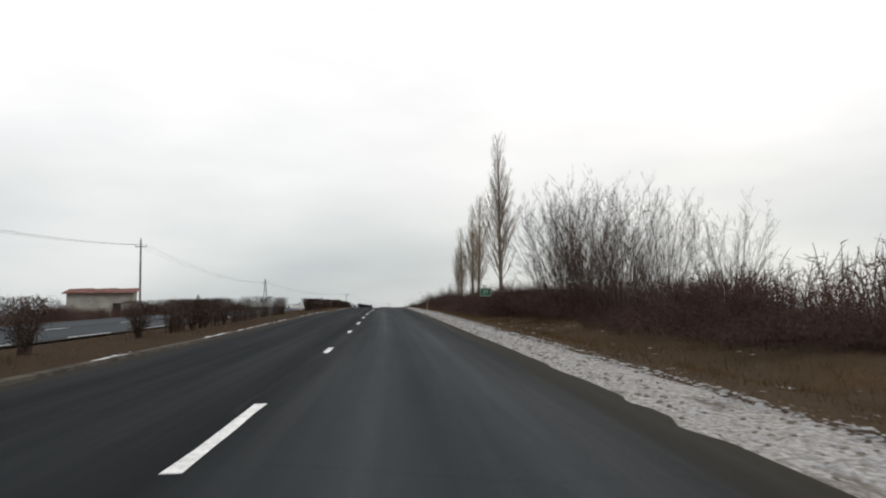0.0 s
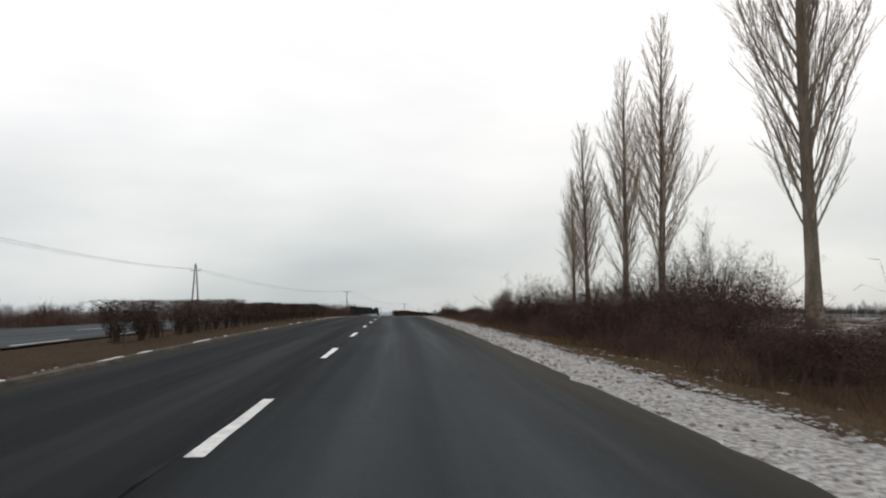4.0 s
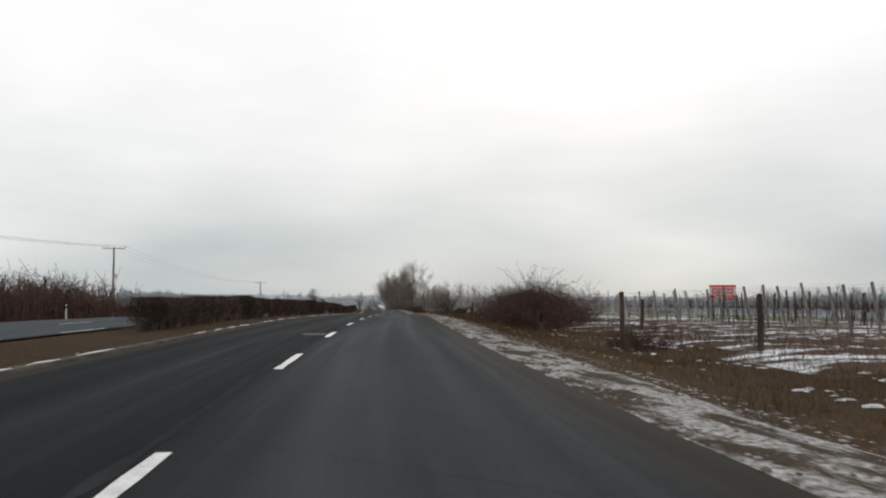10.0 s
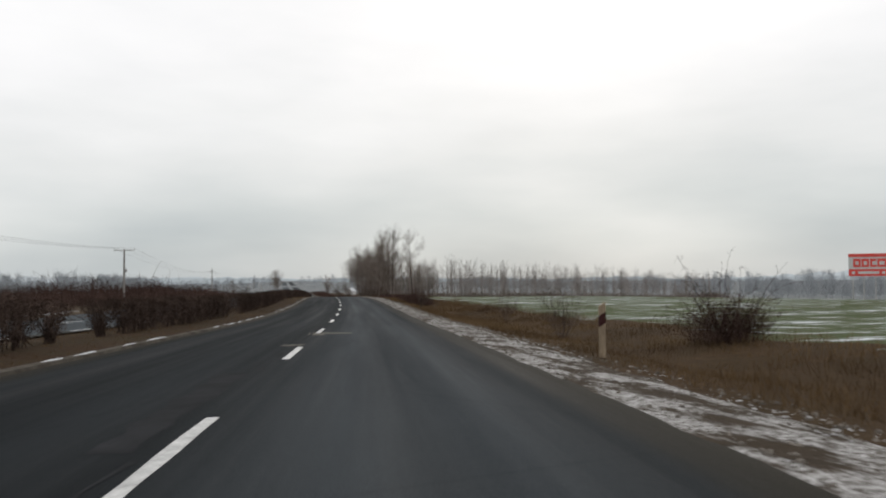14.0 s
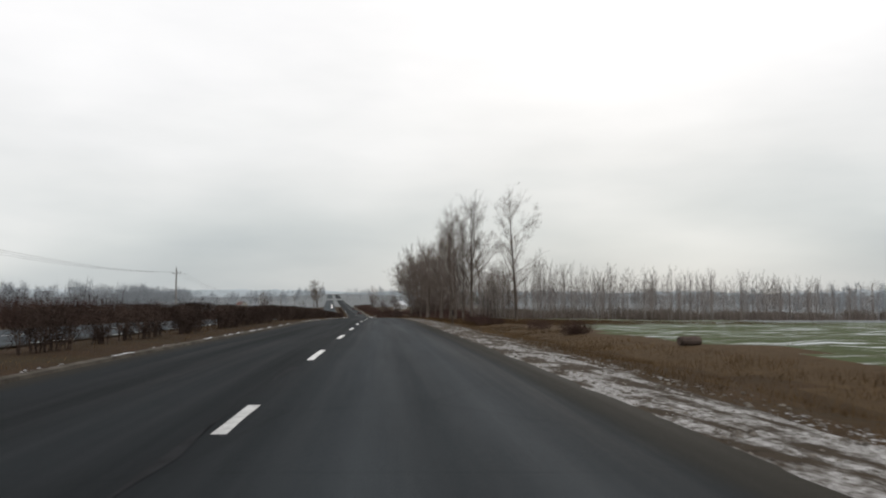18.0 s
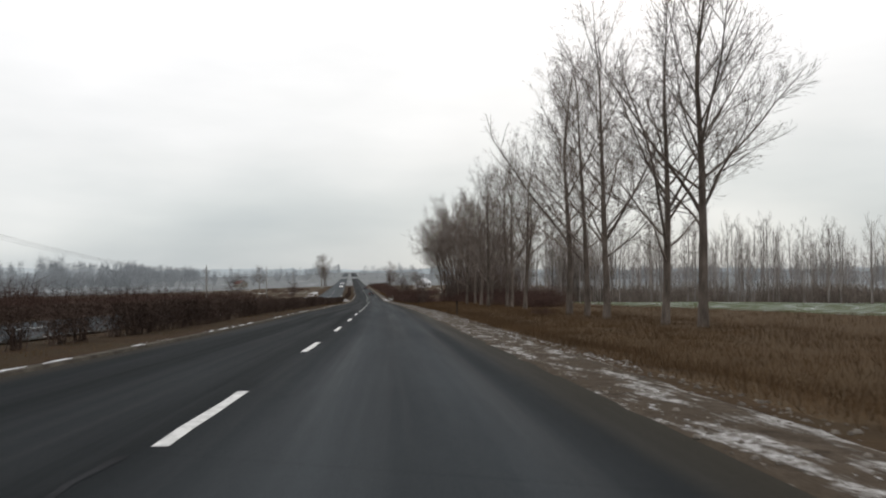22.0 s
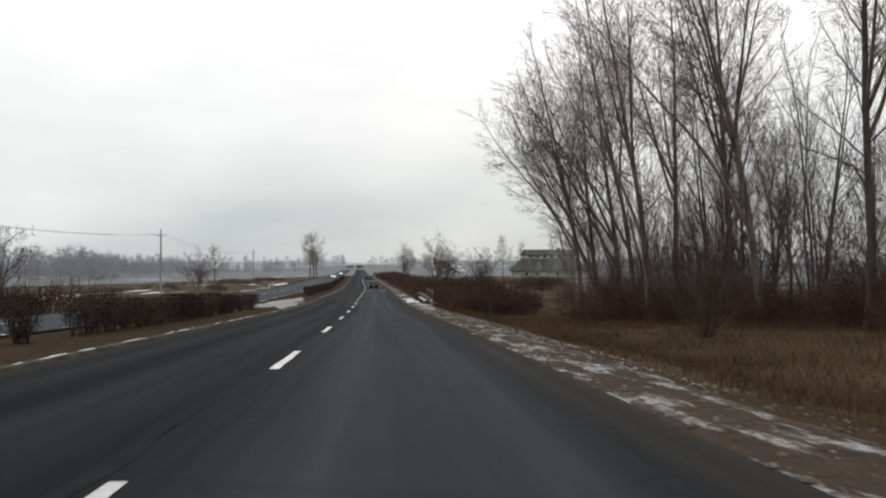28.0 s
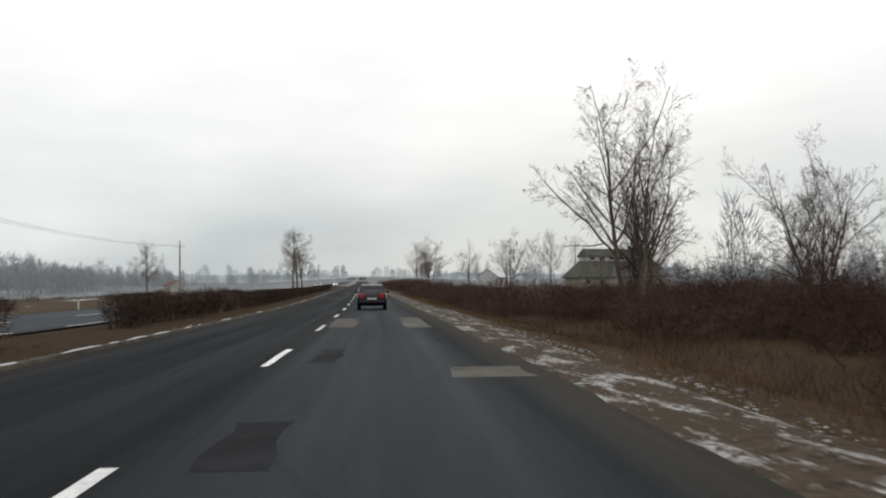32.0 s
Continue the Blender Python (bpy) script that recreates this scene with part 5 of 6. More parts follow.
def grass(name, s0, s1, o0, o1, per_m2, height, seed, label, material=None):
    r = np.random.RandomState(seed)
    n = int((s1 - s0) * (o1 - o0) * per_m2)
    s, o = r.uniform(s0, s1, n), r.uniform(o0, o1, n)
    clump = np.clip(0.5 + 0.3 * rumple(s, o, 3.4, seed) + 0.25 * rumple(s, o, 1.1, seed + 5), 0, 1)
    keep = r.rand(n) < 0.3 + 0.7 * clump
    s, o, clump = s[keep], o[keep], clump[keep]
    n = len(s)
    base = along(s, o, ground_dz(s, o) - 0.02)
    h = height * (0.45 + 0.8 * clump) * r.uniform(0.5, 1.2, n) * (0.85 + 0.3 * rumple(s, o * 2, 14.0, seed + 9))
    a = r.rand(n) * 6.283
    w = 0.003 + 0.005 * r.rand(n)
    side = np.stack([np.cos(a) * w, np.sin(a) * w, 0 * a], -1)
    tip = base + np.stack([r.randn(n) * 0.4 * h, r.randn(n) * 0.4 * h, h], -1)
    v = np.stack([base - side, base + side, tip], 1).reshape(-1, 3)
    ob = new(name, fast_mesh(name, v, 3, material or M_GRASS))
    return tagged(ob, label, "grass", kind="stuff")


grass("dead_weeds", 66, 200, 5.4, 9.0, 60, 0.75, 21, "tall dead reddish weeds before the thicket", M_RED)
grass("dead_weeds", 205, 330, 6.5, 12.0, 30, 0.6, 22, "tall dead reddish weeds before the vineyard", M_RED)
grass("dry_grass", -10, 200, 4.1, 9.0, 80, 0.26, 1, "dry brown winter grass on the verge")
grass("dry_grass", 200, 400, 4.0, 9.0, 120, 0.28, 12, "dry brown winter grass on the verge")
grass("dry_grass", 470, 540, 4.0, 9.0, 110, 0.20, 42, "low dry brown grass on the verge")
grass("dry_grass", 540, 560, 4.0, 9.4, 110, 0.32, 43, "dry brown winter grass on the verge")
grass("dry_grass", 400, 470, 4.0, 9.4, 110, 0.32, 2, "dry brown winter grass on the verge")
grass("straw_grass", 540, 834, 4.2, 9.5, 150, 0.34, 3, "straw-coloured grass before the avenue trees", M_GOLD)
grass("straw_grass", 540, 740, 20.0, 38.0, 14, 0.5, 33, "straw-coloured grass between the avenue and the wheat field", M_GOLD)
grass("straw_grass", 535, 834, 9.5, 20.0, 60, 0.5, 13, "straw-coloured grass under the avenue trees", M_GOLD)
grass("dead_weeds", 832, 960, 5.6, 9.0, 40, 0.6, 23, "tall dead reddish weeds before the thicket", M_RED)
grass("dry_grass", 830, 960, 4.1, 7.0, 80, 0.26, 4, "dry brown winter grass on the verge")
grass("median_grass", -10, 960, -10.2, -6.3, 45, 0.13, 5, "short brown winter grass in the planted median")
grass("far_grass", -10, 960, -26.0, -19.6, 14, 0.26, 6, "dry grass beyond the opposite carriageway")
grass("weeds", 346, 462, 8.4, 11.5, 60, 0.4, 7, "dead weeds along the edge of the wheat field")
grass("weeds", 800, 900, 18, 45, 9, 0.6, 31, "rough dead grass behind the culvert")
grass("weeds", 190, 330, 8.4, 17, 14, 0.35, 8, "dead weeds between the verge and the vineyard")



# ---- far woods, scrub and distance ----
def flat_tree(seed, height, spread, clear, kids, slim=False):
    """A light tree of blades alone, for distance."""
    p = Plant(seed, 0.02)
    p.flat = True
    pts = p.line((0, 0, -0.3), (0, 0, 1), height, 5, 0.03, 0.1)
    rad = np.linspace(height * 0.014, 0.03, 6)
    for a, b, r in zip(pts[:-1], pts[1:], rad):
        p.blade(a, b, r)
        p.blade(a, b, r)
    plan = [(5, 0.5, 0.5, 0.06, 0.12, 0.2), (3, 0.5, 0.6, 0.08, 0.1, 0.2), (0, 0, 0, 0.1, 0.1, 0)]
    for k in range(kids):
        f = clear + (0.96 - clear) * (k + p.r.rand()) / kids
        q, r = on_line(pts, rad, f)
        a, tilt = k * 2.4, spread * p.r.uniform(0.7, 1.2)
        d = np.array([np.cos(a) * np.sin(tilt), np.sin(a) * np.sin(tilt), np.cos(tilt)])
        p.branch(q, d, height * (0.22 if slim else 0.42 - 0.26 * f), 0.05, 0, plan)
    return np.array(p.quads)


def flat_scrub(seed, height, radius, canes):
    p = Plant(seed, 0.014)
    for _ in range(canes):
        a, rr = p.r.rand() * 6.283, radius * np.sqrt(p.r.rand())
        q = np.array([rr * np.cos(a), rr * np.sin(a), -0.1])
        e = q + np.array([p.r.randn() * 0.3, p.r.randn() * 0.3, height * p.r.uniform(0.5, 1.1)])
        p.blade(q, e, 0.02)
        for _ in range(5):
            c = q + (e - q) * p.r.uniform(0.3, 1.0)
            p.blade(c, c + p.r.randn(3) * 0.3 + np.array([0, 0, 0.15]), 0.014)
    return np.array(p.quads)


def scatter(name, protos, spots, material, label, category):
    """One joined object of many plants; spots: rows of s, o, scale."""
    r = np.random.RandomState(len(spots))
    out = []
    for k, (s, o, q) in enumerate(spots):
        a = r.rand() * 6.283
        turn = np.array([[np.cos(a), -np.sin(a), 0], [np.sin(a), np.cos(a), 0], [0, 0, 1]])
        out.append(protos[r.randint(len(protos))] @ turn.T * q + np.array(onground(s, o)))
    ob = new(name, fast_mesh(name, np.concatenate(out), 4, material))
    return tagged(ob, label, category, kind="stuff")


def sketch_tree(seed, height, width, count):
    """A bare crown as a sheaf of blades, for the farthest trees."""
    p = Plant(seed, 0.05)
    p.blade(np.array([0, 0, -0.5]), np.array([0, 0, height * 0.8]), 0.14)
    p.blade(np.array([0, 0, -0.5]), np.array([0.1, 0, height * 0.8]), 0.14)
    for _ in range(count):
        f = p.r.uniform(0.18, 0.95)
        a = p.r.rand() * 6.283
        w = width * np.sin(np.pi * (0.12 + 0.8 * f)) * p.r.uniform(0.3, 1.0)
        c = np.array([np.cos(a) * w, np.sin(a) * w, height * f])
        d = np.array([np.cos(a) * 0.5, np.sin(a) * 0.5, 1.0]) + p.r.randn(3) * 0.3
        p.blade(c, c + d * height * p.r.uniform(0.06, 0.13), 0.06)
    return np.array(p.quads)


SKETCH = [sketch_tree(221, 15, 3.4, 300), sketch_tree(222, 16, 4.6, 380), sketch_tree(223, 17, 2.2, 240), sketch_tree(224, 12, 4.2, 330)]
rf = np.random.RandomState(3)
FLAT = [flat_tree(201, 17, 0.6, 0.25, 12), flat_tree(202, 16, 0.75, 0.2, 12), flat_tree(203, 18, 0.45, 0.22, 13), flat_tree(204, 17, 0.3, 0.12, 16, True)]
SCRUB = [flat_scrub(211, 2.4, 2.6, 110), flat_scrub(212, 2.0, 2.2, 80)]
wood = [(rf.uniform(738, 790), o + rf.uniform(-2, 2), rf.uniform(0.75, 1.05)) for o in np.arange(26, 185, 0.7)]
wood += [(rf.uniform(790, 840), o + rf.uniform(-2, 2), rf.uniform(0.7, 1.0)) for o in np.arange(60, 200, 1.2)]
wood += [(rf.uniform(735, 744), o + rf.uniform(-1, 1), rf.uniform(0.8, 1.05)) for o in np.arange(28, 178, 3.0)]
wood = [(s, o, q * float(np.interp(o, [60, 170], [1.0, 0.72]))) for s, o, q in wood]
scatter("plantation_wood", FLAT, wood, M_HAZED_WOODLAND, "dense plantation of tall bare trees behind the wheat field", "wood")
undergrowth = [(rf.uniform(740, 800), o + rf.uniform(-2, 2), rf.uniform(0.9, 2.0)) for o in np.arange(28, 190, 0.8)]
scatter("undergrowth", SCRUB, undergrowth, M_TWIG, "brown undergrowth beneath the plantation trees", "scrub")
far = [(rf.uniform(560, 1050), rf.uniform(230, 420), rf.uniform(0.5, 0.9)) for _ in range(130)]
far += [(rf.uniform(330, 620), rf.uniform(260, 520), rf.uniform(0.5, 0.9)) for _ in range(70)]
far += [(rf.uniform(900, 1500), rf.uniform(45, 330), rf.uniform(0.4, 0.8)) for _ in range(110)]
far += [(rf.uniform(420, 700), rf.uniform(-420, -210), rf.uniform(0.45, 0.8)) for _ in range(60)]
far += [(rf.uniform(760, 1150), rf.uniform(-420, -190), rf.uniform(0.5, 0.95)) for _ in range(110)]
far += [(rf.uniform(1150, 1700), rf.uniform(-330, -45), rf.uniform(0.5, 1.0)) for _ in range(120)]
far += [(rf.uniform(1500, 2300), rf.uniform(-500, 500), rf.uniform(0.6, 1.1)) for _ in range(130)]
far += [(s + rf.uniform(-3, 3), -250 + 40 * np.sin(s / 170) + rf.uniform(-15, 15), rf.uniform(0.7, 1.15) * (1.0 if s < 700 else 1.35)) for s in np.arange(200, 2100, 3.2)]
far += [(s + rf.uniform(-3, 3), 310 + 40 * np.sin(s / 140) + rf.uniform(-15, 15), rf.uniform(0.7, 1.15)) for s in np.arange(250, 2100, 3.6)]
far += [(1900 + rf.uniform(-60, 60), o, rf.uniform(0.6, 0.9)) for o in np.arange(-900, 900, 5.0) if abs(o + 8) > 16]
scatter("far_trees", SKETCH, far, M_HAZED_FARWOOD, "distant bare trees with winter mist painted into their pale colour", "wood")
scrub = [(rf.uniform(120, 235), rf.uniform(-50, -30), rf.uniform(0.6, 1.0)) for _ in range(110)]
scrub += [(rf.uniform(305, 350), rf.uniform(-46, -26), rf.uniform(1.1, 1.7)) for _ in range(60)]
scrub += [(rf.uniform(40, 100), rf.uniform(-30, -24), rf.uniform(0.35, 0.6)) for _ in range(40)]
scrub += [(rf.uniform(235, 330), rf.uniform(-44, -30), rf.uniform(0.5, 1.1)) for _ in range(60)]
scrub += [(rf.uniform(330, 745), rf.uniform(-48, -24), rf.uniform(0.5, 1.0)) for _ in range(190)]
scrub += [(rf.uniform(745, 880), rf.uniform(-75, -42), rf.uniform(0.6, 1.2)) for _ in range(70)]
scrub += [(rf.uniform(880, 1100), rf.uniform(-60, -30), rf.uniform(0.4, 0.7)) for _ in range(50)]
scrub += [(rf.uniform(985, 1150), rf.uniform(5.5, 14), rf.uniform(0.7, 1.1)) for _ in range(70)]
scrub += [(rf.uniform(835, 960), rf.uniform(14, 45), rf.uniform(0.5, 1.0)) for _ in range(70)]
scrub += [(rf.uniform(20, 130), rf.uniform(13.5, 20), rf.uniform(0.8, 1.2)) for _ in range(60)]
scrub = [q for q in scrub if not (246 < q[0] < 293 and q[1] > -41) and not paddock(q[0], q[1])]
SCRUB_FAR = [flat_scrub(213, 2.3, 3.6, 60), flat_scrub(214, 1.9, 3.0, 50)]
orchard = [(s + rf.uniform(-2, 2), rf.uniform(-75, -27), rf.uniform(1.2, 1.7)) for s in np.arange(470, 830, 0.75)]
scatter("orchard_scrub", SCRUB_FAR, orchard, M_RED, "wide low reddish brown scrub beyond the opposite carriageway", "scrub")
scatter("scrub", SCRUB, scrub, M_RED, "reddish brown leafless scrub beyond the road", "scrub")
for k, (s, o, h) in enumerate(((1168, -25, 20), (1174, -27, 19), (1180, -24, 16), (1178, 20, 15), (1184, 22, 13), (1090, -60, 13), (1080, 28, 12))):
    plant_at("avenue", k, s, o, 60 * k, h / 20.0 * 1.55, 0.66)
# wooded hills, far behind the rest; haze is painted on as a pale glow
M_HAZE = bpy.data.materials.new("painted_haze_hills")
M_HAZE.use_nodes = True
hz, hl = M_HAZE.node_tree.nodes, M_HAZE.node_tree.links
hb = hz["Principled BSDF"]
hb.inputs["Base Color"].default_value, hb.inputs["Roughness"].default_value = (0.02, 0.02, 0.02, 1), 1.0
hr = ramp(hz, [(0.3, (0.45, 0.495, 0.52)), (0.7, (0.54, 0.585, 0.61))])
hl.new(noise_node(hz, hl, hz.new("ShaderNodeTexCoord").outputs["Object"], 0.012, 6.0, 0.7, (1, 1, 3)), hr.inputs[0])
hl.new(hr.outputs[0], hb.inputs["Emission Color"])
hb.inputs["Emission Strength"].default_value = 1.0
ang = np.linspace(0, 2 * np.pi, 721)
jag = np.random.RandomState(9).rand(721)
ridge_z = 16 + 14 * np.sin(ang * 3 + 1) + 9 * np.sin(ang * 7 + 2) + 6 * np.sin(ang * 17) + 10 * jag
hills = np.stack([np.stack([30 + 3000 * np.cos(ang), 700 + 3000 * np.sin(ang), z], -1) for z in (-60 + 0 * ang, ridge_z)])
near_z = 13 + 5 * np.sin(ang * 5) + 4 * np.sin(ang * 23 + 1) + 9 * np.random.RandomState(10).rand(721) * (0.5 + 0.5 * np.sin(ang * 41))
belt = np.stack([np.stack([30 + 2600 * np.cos(ang), 700 + 2600 * np.sin(ang), z], -1) for z in (-60 + 0 * ang, near_z)])
# the belt's haze is the same painted glow, in a darker tone
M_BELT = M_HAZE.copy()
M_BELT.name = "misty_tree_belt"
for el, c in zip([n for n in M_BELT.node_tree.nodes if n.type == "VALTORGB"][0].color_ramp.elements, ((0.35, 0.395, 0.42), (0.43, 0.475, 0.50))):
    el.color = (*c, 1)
tagged(part("backdrop_woods", Shape().grid(belt), M_BELT), "low belt of woods on the horizon with haze painted as a pale glow", "backdrop", kind="structure")
tagged(part("backdrop", Shape().grid(hills), M_HAZE), "outline of distant wooded hills with haze painted as a pale glow", "backdrop", kind="structure")


# ---- overhead line on the left ----
def pole(kind, s, o, h):
    """A concrete power pole: single, A-shaped, or with a broad crossarm."""
    t = thing("power_pole", {"single": "weathered concrete power pole with a short crossarm", "frame": "two-legged concrete power pole narrowing to its top", "broad": "concrete power pole with a broad steel crossarm"}[kind], "power pole", "power poles", at=place(s, o))
    if kind == "frame":
        for x in (-0.75, 0.75):
            part("leg", Shape().tube([(x, 0, -0.4), (x * 0.12, 0, h)], [0.17, 0.11], 6), M_POLE, t)
        for z in (h * 0.35, h * 0.68):
            w = 0.75 * (1 - 0.88 * z / h)
            part("brace", Shape().box(-w, -0.05, z - 0.05, w, 0.05, z + 0.05), M_POLE, t)
    else:
        part("shaft", Shape().tube([(0, 0, -0.4), (0, 0, h * 0.5), (0, 0, h)], [0.19, 0.16, 0.11], 8), M_POLE, t)
    half = {"single": 0.8, "frame": 0.8, "broad": 1.5}[kind]
    z = h - (0.15 if kind == "broad" else 1.0)
    part("crossarm", Shape().box(-half, -0.05, z - 0.06, half, 0.05, z + 0.06, 0.012), M_STEEL, t)
    xs = {"single": (-half, half, 0), "frame": (-half, half, 0), "broad": (-half, -half * 0.6, half * 0.6, half)}[kind]
    for x in xs:
        zz = z + 0.06 if x else h
        part("insulator", Shape().tube([(x, 0, zz), (x, 0, zz + 0.1), (x, 0, zz + 0.12), (x, 0, zz + 0.26)], [0.03, 0.03, 0.075, 0.05], 8), M_WHITE if x else M_DARK, t)
    if kind == "broad":
        part("switch_box", Shape().box(0.1, -0.16, h * 0.58, 0.42, 0.16, h * 0.58 + 0.5, 0.02), M_STEEL, t)
    return [place(s, o) @ Vector((x, 0, (z if x else h) + 0.3)) for x in (-half, half, 0.12)]


POLES = [("single", 15, -36, 10.6), ("single", 130, -36, 11.0), ("frame", 249, -36.3, 9.6), ("broad", 380, -38, 9.8), ("broad", 501.6, -33.5, 8.2), ("single", 638.5, -37.3, 10.2), ("single", 752.7, -33.7, 8.3), ("single", 893.9, -37.5, 11.2), ("single", 1016, -36, 10.5)]
ends = [pole(*row) for row in POLES]
for a, b in zip(ends[:-1], ends[1:]):
    for p, q in zip(a, b):
        f = np.linspace(0, 1, 15)[:, None]
        line = np.array(p)[None] * (1 - f) + np.array(q)[None] * f
        line[:, 2] -= 1.6 * (4 * f * (1 - f))[:, 0]
        tagged(part("overhead_wire", Shape().tube(line, 0.012, 4), M_WIRE), "thin grey overhead wire sagging between two poles", "wire", "overhead wires")


# ---- posts and signs beside the road ----
def marker_post():
    t = thing("delineator_post", "weathered wooden roadside marker post with a blackened head", "marker post", "delineator posts")
    part("shaft", Shape().box(-0.055, -0.045, -0.2, 0.055, 0.045, 0.72, 0.012), M_WOOD, t)
    v = [(-0.057, -0.047, 0.72), (0.057, -0.047, 0.72), (0.057, 0.047, 0.72), (-0.057, 0.047, 0.72), (-0.057, -0.047, 1.0), (0.057, -0.047, 1.07), (0.057, 0.047, 1.07), (-0.057, 0.047, 1.0)]
    part("head", Shape().add(v, [(4, 5, 6, 7), (0, 1, 5, 4), (1, 2, 6, 5), (2, 3, 7, 6), (3, 0, 4, 7)]), M_DARK, t)
    part("reflector", Shape().box(-0.03, -0.052, 0.80, 0.03, -0.048, 0.90), M_TAR, t)
    return t


post = marker_post()
post.matrix_basis = place(190.4, 4.45, 0, 0.86)
pale = thing("delineator_post", "pale weathered wooden marker post with a slanting dark red band", "marker post", "delineator posts")
part("shaft", Shape().box(-0.06, -0.05, -0.2, 0.06, 0.05, 0.70, 0.012), M_PALE_WOOD, pale)
part("band", Shape().loft([[(-0.062, -0.052, 0.62), (0.062, -0.052, 0.70), (0.062, 0.052, 0.70), (-0.062, 0.052, 0.62)], [(-0.062, -0.052, 0.84), (0.062, -0.052, 0.92), (0.062, 0.052, 0.92), (-0.062, 0.052, 0.84)]]), M_BAND, pale)
part("head", Shape().loft([[(-0.06, -0.05, 0.842), (0.06, -0.05, 0.922), (0.06, 0.05, 0.922), (-0.06, 0.05, 0.842)], [(-0.06, -0.05, 1.02), (0.06, -0.05, 1.11), (0.06, 0.05, 1.11), (-0.06, 0.05, 1.02)]]), M_PALE_WOOD, pale)
pale.matrix_basis = place(99.7, 4.45, 2)
copy_thing(pale, place(382.5, 4.45, -3))
for s, tip in ((233.0, 0), (260.5, 1), (285, 2), (334, -2), (432, 0), (475, -2), (528, 2), (577, 0), (629.5, -1), (678.2, 2), (724, 0), (775, 1), (836.7, 0)):
    copy_thing(post, place(s, 4.45, rt.uniform(-8, 8), rt.uniform(0.93, 1.05), 0, tip))
for s in (100, 150, 215, 265, 315, 365, 412, 470, 560, 640, 720, 806, 860, 905):
    t = thing("delineator_post", "slim white marker post beside the opposite carriageway", "marker post", "white delineators", at=place(s, -19.9 if s % 2 else -10.0))
    part("shaft", Shape().tube([(0, 0, -0.2), (0, 0, 0.95)], [0.055, 0.05], 8), M_WHITE, t)
    part("band", Shape().tube([(0, 0, 0.72), (0, 0, 0.86)], [0.054, 0.053], 8), M_DARK, t)


def fence_post(s, o, h, lean=0.0, brace=False):
    t = thing("fence_post", "grey weathered wooden fence post in the weeds", "fence post", "old fence posts", at=place(s, o, 0, 1, 0, lean))
    part("shaft", Shape().tube([(0, 0, -0.3), (0.01, 0, h * 0.5), (0, 0.01, h)], [0.085, 0.08, 0.07], 7), M_WOOD, t)
    if brace:
        part("brace", Shape().tube([(0, 0, h * 0.75), (1.3, -0.3, -0.05)], 0.05, 6), M_WOOD, t)


for row in ((289.2, 7.9, 1.75), (282.0, 9.5, 1.4), (296, 10.5, 1.2, 6), (336.9, 12.4, 2.2, 0, True), (352.9, 8.1, 1.5), (351.0, 9.5, 1.2, -5), (318, 9.3, 1.3), (365, 9.0, 1.1, 4), (369, 9.2, 1.2, -3), (805, 9.0, 1.5, 4), (802, 8.6, 1.4, -6), (809, 9.6, 1.3), (859.5, 16.2, 1.3), (860, 18.0, 1.3), (860.5, 20.0, 1.35), (861, 22.0, 1.3), (861.5, 24.0, 1.3)):
    fence_post(*row)
tagged(part("fence_rail", Shape().tube([onground(s, o, 1.2) for s, o in ((859.5, 16.2), (860, 18.0), (860.5, 20.0), (861, 22.0), (861.5, 24.0))], 0.035, 6), M_WOOD), "pale horizontal rail of a paddock fence", "fence rail")

log = thing("hay_bale", "dark weathered bale lying at the edge of the wheat field", "bale", at=place(498, 9.4, 12, 0.42))
part("body", Shape().loft([[(x, 0.45 * w * np.cos(a), 0.30 + 0.36 * w * np.sin(a)) for a in np.arange(10) * np.pi / 5] for x, w in ((-0.85, 0.8), (-0.78, 1.0), (-0.2, 0.96), (0.3, 1.04), (0.8, 1.0), (0.9, 0.75))]), M_SHRUB, log)
for x in (-0.4, 0.4):
    part("twine", Shape().tube([(x, 0.475 * np.cos(a), 0.30 + 0.385 * np.sin(a)) for a in np.arange(11) * np.pi / 5], 0.012, 4, False), M_DARK, log)

# kilometre sign
sign = thing("kilometre_sign", "small green kilometre sign with white border on a post", "road sign", at=place(63.5, 7.0, 4))
part("board", Shape().box(-0.42, -0.015, 1.72, 0.42, 0.015, 2.34, 0.006), M_GREEN_SIGN, sign)
for x0, z0, x1, z1 in ((-0.40, 1.74, 0.40, 1.775), (-0.40, 2.285, 0.40, 2.32), (-0.40, 1.775, -0.37, 2.285), (0.37, 1.775, 0.40, 2.285)):
    part("border", Shape().box(x0, -0.021, z0, x1, -0.017, z1), M_WHITE, sign)
part("post", Shape().tube([(0, 0.05, -0.3), (0, 0.05, 2.3)], 0.035, 8), M_WOOD, sign)
text = bpy.data.curves.new("number", "FONT")
text.body, text.size, text.align_x, text.extrude = "77", 0.44, "CENTER", 0.004
text.materials.append(M_WHITE)
number = new("number", text)
number.parent, number.matrix_basis = sign, pose(0, -0.024, 1.87, 90, 0, 0)
# warning sign seen from its back, beside the other carriageway
sign2 = thing("warning_sign", "triangular warning sign seen from its grey back", "road sign", at=place(99.8, -21.4))
part("post", Shape().tube([(0, 0, -0.4), (0, 0, 2.3)], 0.035, 8), M_STEEL, sign2)
a = [(-0.45, 1.55), (0.45, 1.55), (0.0, 2.35)]
part("plate", Shape().loft([[(x, y, z) for x, z in a] for y in (0.04, 0.06)]), M_STEEL, sign2)
part("clamp", Shape().box(-0.25, -0.045, 1.75, 0.25, 0.045, 1.8), M_STEEL, sign2)

